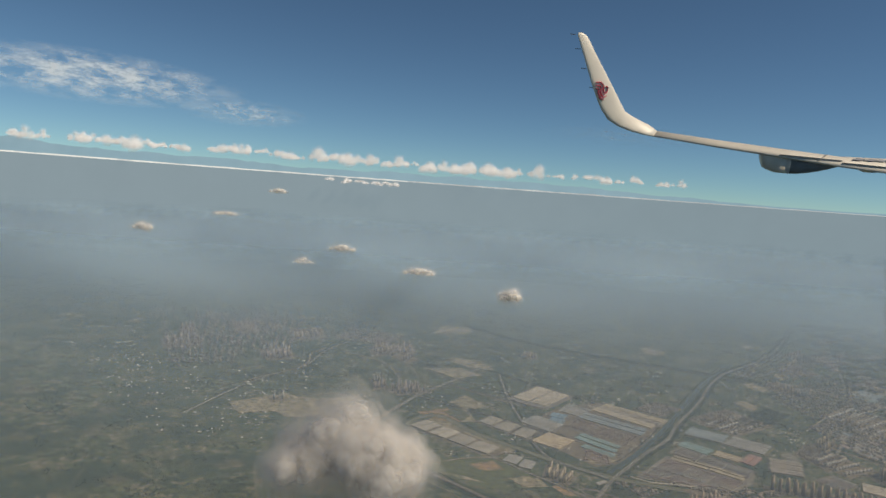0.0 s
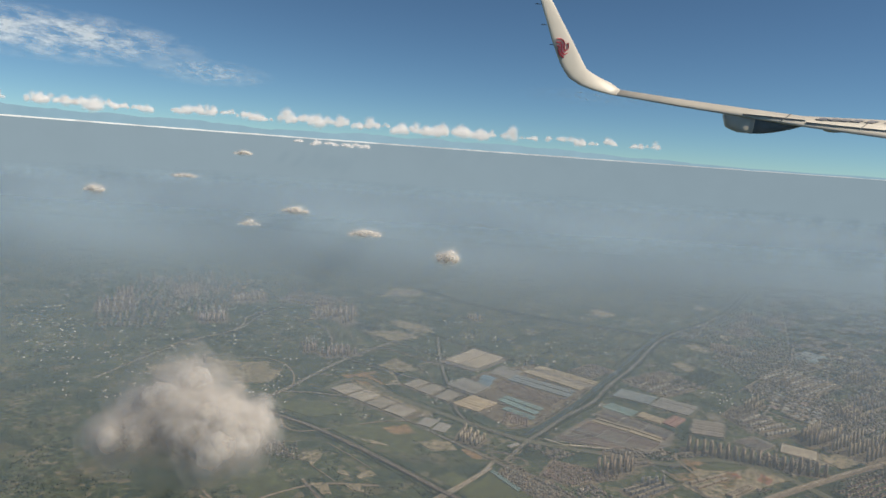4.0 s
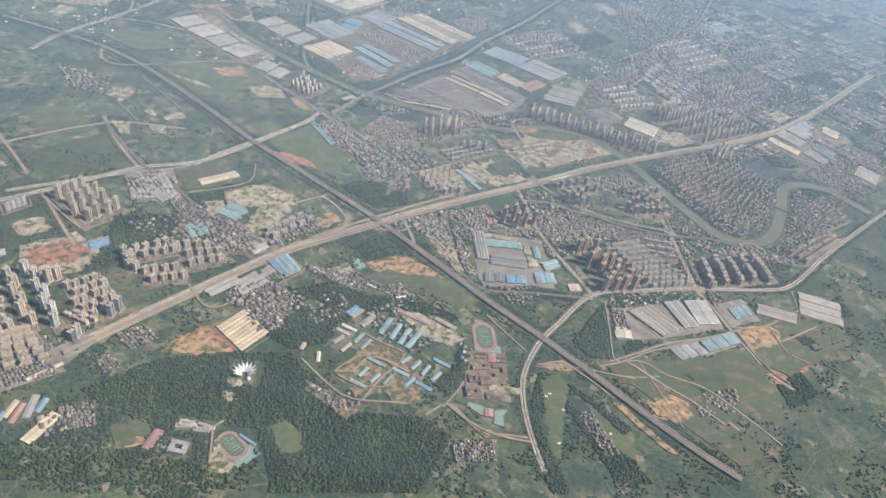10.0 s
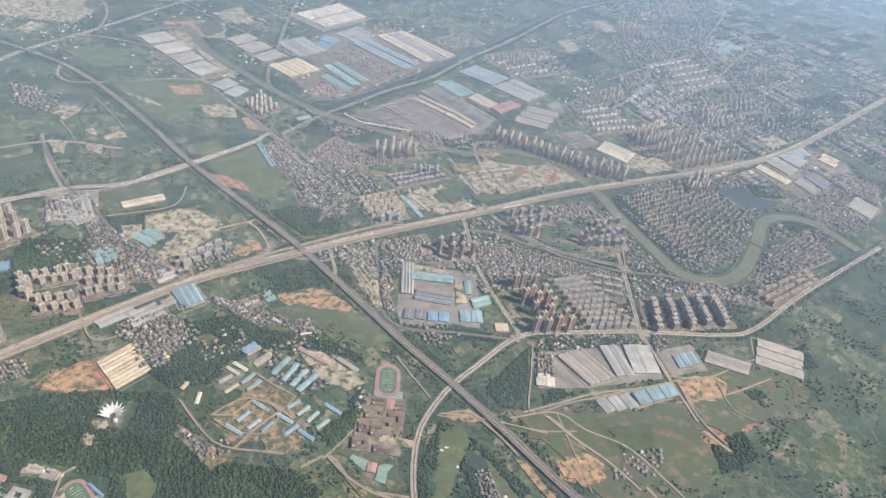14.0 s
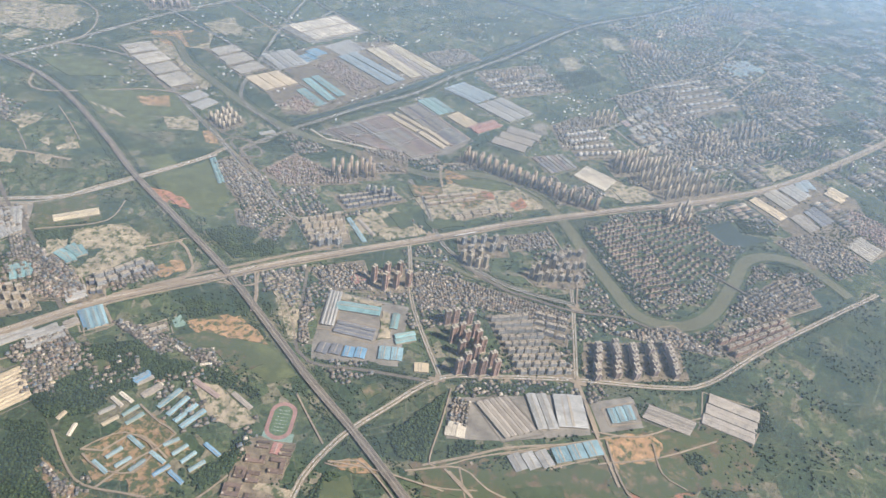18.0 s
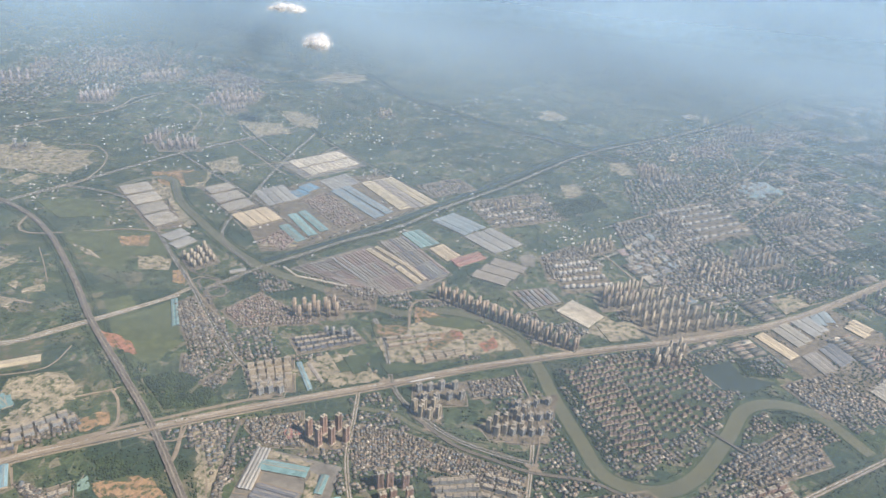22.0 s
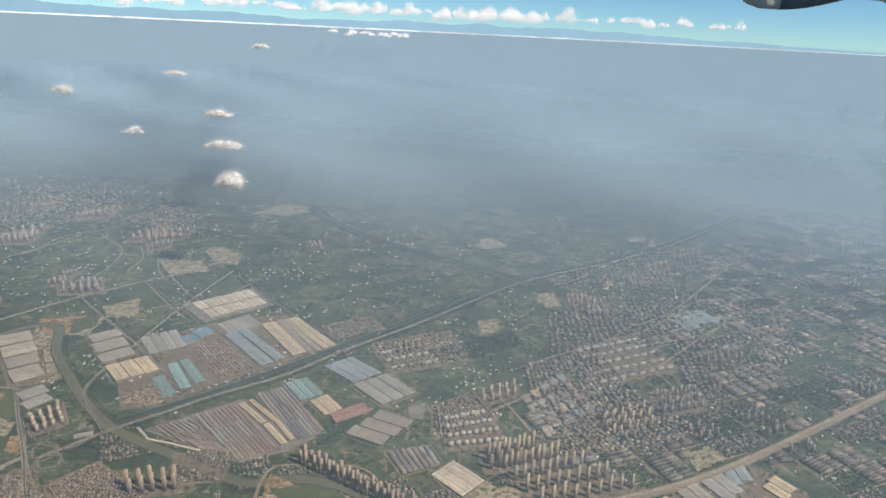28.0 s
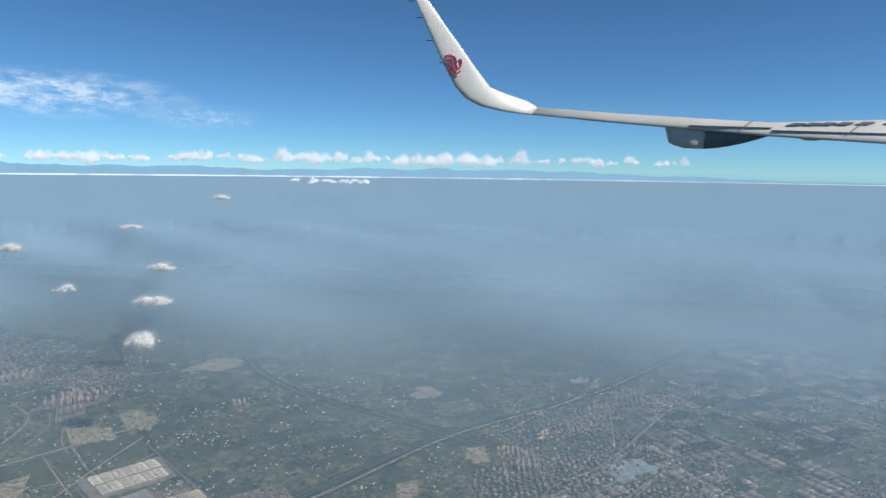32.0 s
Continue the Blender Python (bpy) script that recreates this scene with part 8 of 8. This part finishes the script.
tagged(new("road_grid", mesh_of("road_grid", street_v, street_f, [MATS["road_pale"]])), "narrow pale streets between city blocks", "street", kind="structure")
k = np.array(city_trees)
plant(k[:, 0], k[:, 1], 0.8, 1.6)

# scattered farmhouses of the open country
n = 110000
y = 1000 + 3100 * rng.random(n)
x = rng.uniform(-0.75, 0.8, n) * (y + 200) + 450
clump = np.array([noise.noise((a * 0.011, b * 0.011, 9)) + 0.7 * noise.noise((a * 0.045, b * 0.045, 4)) for a, b in zip(x, y)])
keep = (rng.random(n) < np.clip(0.05 + 0.5 * clump, 0.025, 0.34)) & free(x, y)
w = np.stack([x[keep], y[keep], np.full(keep.sum(), 0.1)], -1)
sz = np.stack([rng.uniform(1.6, 4.8, len(w)), rng.uniform(1.4, 2.6, len(w)), rng.uniform(0.8, 1.8, len(w))], -1)
tagged(swarm("farmhouses", HOUSE_V[:8], HOUSE_F[:6], w, sz, rng.uniform(0, 3.14, len(w)), [MATS["farm_mix"]]), "scattered pale farmhouses among fields and trees", "houses", kind="stuff")

# all trees
w = np.concatenate(PLANTED)
w = np.concatenate(WOODS + [w[free(w[:, 0], w[:, 1])]])
w[:, 2] *= 1 + np.clip((w[:, 1] - 900) / 1500, 0, 1) * 0.8
size = np.stack([w[:, 2], w[:, 2] * rng.uniform(0.8, 1.2, len(w)), w[:, 2] * rng.uniform(0.8, 1.35, len(w))], -1)
spots = np.stack([w[:, 0], w[:, 1], np.full(len(w), 0.05)], -1)
k = SHRUBS[free(SHRUBS[:, 0], SHRUBS[:, 1])]
size_k = np.stack([k[:, 2], k[:, 2], k[:, 2] * 0.7], -1)
tagged(swarm("shrubs", FAR_TREE_V, FAR_TREE_F, np.stack([k[:, 0], k[:, 1], np.full(len(k), 0.1)], -1), size_k, rng.uniform(0, 6.28, len(k)), [MATS["shrub"]]), "low olive-green shrubs and rank growth on open ground", "shrubs", kind="stuff")
near = w[:, 1] < 850
for part_of, tv, tf in ((near, TREE_V, TREE_F), (~near, FAR_TREE_V, FAR_TREE_F)):
    tagged(swarm("trees", tv, tf, spots[part_of], size[part_of], rng.uniform(0, 6.28, part_of.sum()), [MATS["canopy"]]), "dark green broadleaf trees in woods, hedges and rows", "trees", kind="stuff")

# ---- clouds ----
def far_cloud_skin(name, alpha):
    m, n, l, p = shader(name)
    # Emission stands in for the sunlight on the far clouds.
    p.inputs["Base Color"].default_value = p.inputs["Emission Color"].default_value = (0.6, 0.61, 0.63, 1)
    p.inputs["Emission Strength"].default_value, p.inputs["Alpha"].default_value = 0.6, alpha
    return m


FAR_CLOUD_GLOW = [far_cloud_skin("far_cloud_core", 0.2), far_cloud_skin("far_cloud_skin", 0.12), far_cloud_skin("far_cloud_wisp", 0.07)]
CLOUD = [cloud_material("cloud_core", 0.34, 0.05, (0.2, 0.55), (1.0, 0.99, 0.97)), cloud_material("cloud_skin", 0.2, 0.06, (0.34, 0.66), (1.0, 0.99, 0.97)), cloud_material("cloud_wisp", 0.1, 0.045, (0.38, 0.74), (1.0, 0.99, 0.97))]

BIG_CLOUD = [cloud_material("big_cloud_core", 0.42, 0.05, (0.2, 0.5), (0.84, 0.83, 0.82)), cloud_material("big_cloud_skin", 0.26, 0.06, (0.34, 0.62), (0.84, 0.83, 0.82)), cloud_material("big_cloud_wisp", 0.13, 0.045, (0.38, 0.72), (0.84, 0.83, 0.82))]


def puff_form(sub=2, rough=0.25):
    bm = bmesh.new()
    bmesh.ops.create_icosphere(bm, subdivisions=sub, radius=1)
    for v in bm.verts:
        v.co *= 1 + rough * noise.noise(v.co * 1.7) + rough * 0.5 * noise.noise(v.co * 4.1)
    tv, tf = [tuple(v.co) for v in bm.verts], [tuple(v.index for v in f.verts) for f in bm.faces]
    bm.free()
    return tv, tf


PUFF_V, PUFF_F = puff_form(3, 0.3)
SMALL_V, SMALL_F = puff_form(2, 0.3)


def cumulus(x, y, z, w, h, n, seed, label="white fair-weather cumulus cloud above the plain", skins=CLOUD):
    r = np.random.default_rng(seed)
    base = new("cloud")
    base.matrix_basis = pose(x, y, z)
    tagged(base, label, "cloud", "fair-weather clouds")
    t = r.uniform(-1, 1, n)
    px, py = t * w * 0.42, r.normal(0, 0.13, n) * w
    rad = w * r.uniform(0.07, 0.17, n) * (1.15 - 0.55 * np.abs(t))
    flat = h / w * 1.9
    pz = np.minimum(np.abs(r.normal(0, 0.26, n)), 0.5) * h * (1.1 - np.abs(t)) - 0.1 * h
    where = np.stack([px, py, pz], -1)
    for name, mat, k in (("core", 0, 0.66), ("skin", 1, 0.95), ("wisp", 2, 1.3), ("fringe", 2, 1.75)):
        sz = np.stack([rad * k, rad * k, rad * k * min(flat, 1.0)], -1) * r.uniform(0.93, 1.07, (n, 1))
        ob = swarm(name, *((PUFF_V, PUFF_F) if n > 25 else (SMALL_V, SMALL_F)), where, sz, r.uniform(0, 6.28, n), [skins[mat]])
        ob.data.polygons.foreach_set("use_smooth", [True] * len(ob.data.polygons))
        ob.parent = base
        tagged(ob, kind="stuff")


cumulus(-60, 542, 180, 130, 72, 90, 1, "large soft white cumulus cloud close below the flight", BIG_CLOUD)
cumulus(165, 1468, 180, 62, 40, 40, 2)
cumulus(-48, 1835, 172, 96, 24, 30, 5)
cumulus(-335, 2310, 174, 110, 26, 30, 4)
cumulus(-1170, 2650, 168, 92, 40, 30, 3)
cumulus(-395, 1990, 160, 70, 20, 22, 20)
cumulus(-1010, 3150, 215, 130, 28, 24, 21)
cumulus(-930, 3820, 320, 120, 30, 24, 24)

# small far clouds: a loose row above the mountains, some just under the horizon
for k in range(120):
    a = -47 + 62 * (k + rng.uniform(-0.9, 0.9)) / 120
    if noise.noise((a * 0.4, 1, 8)) < -0.3:
        continue
    e = 1.3 + 0.3 * noise.noise((a * 0.25, 4, 4)) + rng.uniform(-0.12, 0.18)
    size = (0.6 + 1.2 * rng.random() ** 2) * (1.2 if a < 3 else 0.7)
    cumulus(450 + 4430 * math.sin(radians(a)), 200 + 4430 * math.cos(radians(a)), 440 + 4430 * math.tan(radians(e)), 70 * size, 52 * size, 11, 100 + k, "small far cumulus over the mountains, glowing white", FAR_CLOUD_GLOW)
for k in range(9):
    a = -15.5 + 6 * (k + rng.uniform(-0.5, 0.5)) / 9
    cumulus(450 + 4380 * math.sin(radians(a)), 200 + 4380 * math.cos(radians(a)), 404 + rng.uniform(-7, 9), rng.uniform(40, 85), rng.uniform(18, 32), 12, 200 + k, "small far cumulus at the horizon, glowing white", FAR_CLOUD_GLOW)


def veil_material(name, seed, strength, soft, long):
    """Torn thin cloud and, when soft, painted horizon haze: streaks that fade towards the sheet's rim."""
    m, n, l, p = shader(name)
    n.remove(p)
    co = n.new("ShaderNodeTexCoord").outputs["Object"]
    mp = n.new("ShaderNodeMapping")
    mp.inputs["Location"].default_value, mp.inputs["Scale"].default_value, mp.inputs["Rotation"].default_value = (seed, seed, 0), (1.5 * long, 1.9, 1), (0, 0, 0.25)
    l.new(co, mp.inputs["Vector"])
    streaks = ramp(n, l, cloudy(n, l, 1.5, 9, 0.68, mp.outputs["Vector"]), (0.4 - 0.3 * soft, grey(0.5 * soft)[0]), (0.66 + 0.3 * soft, (1, 1, 1)))
    ball = n.new("ShaderNodeTexGradient")
    ball.gradient_type = "SPHERICAL"
    l.new(co, ball.inputs["Vector"])
    rim = ramp(n, l, ball.outputs["Fac"], (0.05, (0, 0, 0)), (0.75, (1, 1, 1)))
    fac = tone(n, l, "MULTIPLY", streaks, rim, 1.0)
    fac = tone(n, l, "MULTIPLY", fac, grey(strength)[0], 1.0)
    clear, thin, mix = n.new("ShaderNodeBsdfTransparent"), n.new("ShaderNodeBsdfTranslucent"), n.new("ShaderNodeMixShader")
    front, both = n.new("ShaderNodeBsdfDiffuse"), n.new("ShaderNodeAddShader")
    thin.inputs["Color"].default_value = front.inputs["Color"].default_value = (0.9, 0.9, 0.88, 1)
    l.new(thin.outputs[0], both.inputs[0]), l.new(front.outputs[0], both.inputs[1])
    l.new(fac, mix.inputs[0]), l.new(clear.outputs[0], mix.inputs[1]), l.new(both.outputs[0], mix.inputs[2])
    l.new(mix.outputs[0], n["Material Output"].inputs["Surface"])
    return m


def veil(a, e, width, height, seed, strength, soft=0.0):
    r = 4400.0
    ob = new("backdrop_high_cloud", mesh_of("veil", [(-1, -1, 0), (1, -1, 0), (1, 1, 0), (-1, 1, 0)], [(0, 1, 2, 3)], [veil_material("veil", seed, strength, soft, 1 + (width / height - 1) * 0.35)]))
    q = Vector((450 + r * math.sin(radians(a)), 200 + r * math.cos(radians(a)), 460 + r * math.tan(radians(e))))
    ob.matrix_basis = pose(*q, 90, 0, -a) @ Matrix.Diagonal((r * math.tan(radians(width)) / 2, r * math.tan(radians(height)) / 2, 1, 1))
    tagged(ob, "white sheet for torn high cloud and painted horizon haze in the blue sky", "cloud", kind="structure")


veil(-34, 5.6, 23, 4.2, 3.0, 0.75)
veil(-23, 4.2, 11, 2.4, 7.0, 0.4)
veil(10, 5.0, 16, 2.0, 11.0, 0.22)
# Two wide soft sheets added to paint pale haze over the low sky.
veil(16, 1.6, 90, 4.5, 17.0, 0.4, 1.0)
veil(-30, 1.4, 90, 3.5, 23.0, 0.22, 1.0)

# ---- the wing ----
wing = new("aircraft_wing")
wing.matrix_basis = pose(680.9, 2600, 680.1, -1.0, 1.8, -2.7) @ Matrix.Scale(1.117, 4)
tagged(wing, "white airliner wing with upturned winglet and red emblem", "aircraft wing")


def loft(rows, closed=True):
    """A skin through rows of equally many points."""
    k = len(rows[0])
    v = [q for r in rows for q in r]
    f = []
    for i in range(len(rows) - 1):
        for j in range(k):
            f.append((i * k + j, i * k + (j + 1) % k, (i + 1) * k + (j + 1) % k, (i + 1) * k + j))
    return v, f + [tuple(range(k - 1, -1, -1)), tuple(range((len(rows) - 1) * k, len(rows) * k))]


def section(p, q, thick, y=0.0):
    """A flat rounded section from p to q (x, z), with its thickness along y."""
    out = []
    for k in range(14):
        a = 2 * math.pi * k / 14
        t = 0.5 - 0.5 * math.cos(a)
        x, z = p[0] + (q[0] - p[0]) * t, p[1] + (q[1] - p[1]) * t
        if x < 105:
            deep = 0.4 * (x - 105) + 0.7 * max(0, 1 - abs(x - 105) / 150) * (z + 20)
        else:
            deep = 0.7 * (z + 20)
        s = 1 + deep / 2160
        out.append((x * s + 163 * (1 - s), y + math.sin(a) * thick + deep, z * s - 247 * (1 - s)))
    return out


# winglet: from the tip down through the bend into the wing
rows = [section((-240, 309), (-226, 311), 1.5), section((-244, 304), (-204, 300), 3), section((-222, 258), (-160, 240), 4), section((-196, 205), (-112, 178), 5), section((-165, 140), (-62, 112), 6), section((-138, 92), (-22, 62), 6),
        section((-118, 60), (6, 50), 7), section((-88, 28), (28, 42), 7), section((-45, 8), (52, 34), 7), section((8, -4), (80, 26), 7), section((60, -11), (100, 15), 7), section((96, -14), (113, 7), 7)]
me = mesh_of("winglet", *loft(rows), [MATS["metal_white"]], smooth=True)
part("winglet", me, wing, "white upturned winglet")
rows = [section((96, -13.5), (113, 7.5), 7), section((300, -28), (320, -3), 8), section((503, -40), (515, -10), 9), section((725, -53), (724, -17), 10), section((1105, -67), (1100, 3), 11), section((1500, -80), (1490, 20), 12)]
main = part("wing_panel", mesh_of("wing_panel", *loft(rows), [MATS["wing_grey"]], smooth=True), wing, "pale grey upper wing skin")
for x0, x1, z in ((520, 724, -33), (726, 1100, -40)):
    v, f = boxes((x0, x1, 0.7 * (z + 20) - 14, 0.7 * (z + 20), z - 1.2, z + 1.2))
    part("flap_gap", mesh_of("flap_gap", v, f, [MATS["wing_dark"]]), main)
for x in (640, 900, 1130):
    v = [(x + e, 0.7 * (z + 20) + y, z) for y in (-14, -2) for e, z in ((0, -44), (3, -44), (40, -16), (37, -16))]
    part("panel_joint", mesh_of("panel_joint", v, boxes((0, 1, 0, 1, 0, 1))[1], [MATS["wing_dark"]]), main)
for x0, x1, z, deep in ((466, 790, -30, 68), (792, 926, -40, 27), (1074, 1230, -48, 28)):
    def hoop(t):
        d = deep * (0.8 + 0.2 * min(1, t / 0.15)) * (1 if t < 0.3 else max(0.03, 1 - ((t - 0.3) / 0.7) ** 1.6))
        return [(x0 + (x1 - x0) * t - 8 * math.sin(a) * (t < 0.05), math.cos(a) * 12, z - d / 2 + math.sin(a) * d / 2 + 6) for a in (2 * math.pi * j / 16 for j in range(16))]
    pod = part("flap_fairing", mesh_of("flap_fairing", *loft([hoop(t) for t in (0.3, 0.4, 0.5, 0.6, 0.7, 0.8, 0.9, 1.0)]), [MATS["wing_dark"]], smooth=True), wing, "dark canoe-shaped flap fairing")
    part("fairing_tail", mesh_of("fairing_tail", *loft([hoop(t) for t in (0.0, 0.06, 0.15, 0.3)]), [MATS["wing_grey"]], smooth=True), pod, "pale fairing tail")
for k, x in enumerate((760, 800, 835, 875, 925, 990, 1060)):
    low = -25 + 0.05 * (x - 760)
    v = [(x + e, 0.7 * (z + 20) + y, z) for y in (-13, -2) for e, z in ((0, low), (28, low), (50, low + 8), (22, low + 8))]
    part("registration_bar", mesh_of("bar", v, boxes((0, 1, 0, 1, 0, 1))[1], [MATS["letter_blue"]]), wing, "dark blue marking")
# emblem: curved red strokes on the winglet
for pts in (((-22, 24), (-4, 24), (8, 14), (10, -2), (16, -12), (24, -4), (24, 12), (17, 12)), ((-22, 13), (-6, 12), (-1, 2), (0, -12), (12, -24), (24, -18)), ((-19, 2), (-10, 0), (-9, -14), (0, -28), (14, -34))):
    line = smooth_line([(-128 + 1.0 * x, 124 + 1.0 * z) for x, z in pts], 3)
    v, f = [], []
    for i, q in enumerate(line):
        d = (line[min(i + 1, len(line) - 1)] - line[max(i - 1, 0)]).normalized()
        w = 1.9 * (0.3 + 0.7 * math.sin(math.pi * (0.1 + 0.8 * i / (len(line) - 1))))
        deep = 0.4 * (q.x - 105)
        s = 1 + deep / 2160
        for y in (-11, -5):
            for e in (-w, w):
                v.append(((q.x - d.y * e) * s + 163 * (1 - s), y + deep, (q.y + d.x * e) * s - 247 * (1 - s)))
        if i:
            k = 4 * i
            f += [(k - 4, k - 3, k + 1, k), (k - 2, k + 2, k + 3, k - 1), (k - 4, k, k + 2, k - 2), (k - 3, k - 1, k + 3, k + 1)]
    part("emblem_stroke", mesh_of("emblem_stroke", v, f, [MATS["emblem_red"]]), wing, "red painted emblem stroke")
for x, z in ((-226, 268), (-203, 226), (-176, 168), (-140, 112)):
    part("static_wick", mesh_of("static_wick", *boxes((x - 14, x + 4, 0.4 * (x - 105) - 1, 0.4 * (x - 105) + 1, z - 1, z + 1)), [MATS["wing_dark"]]), wing)
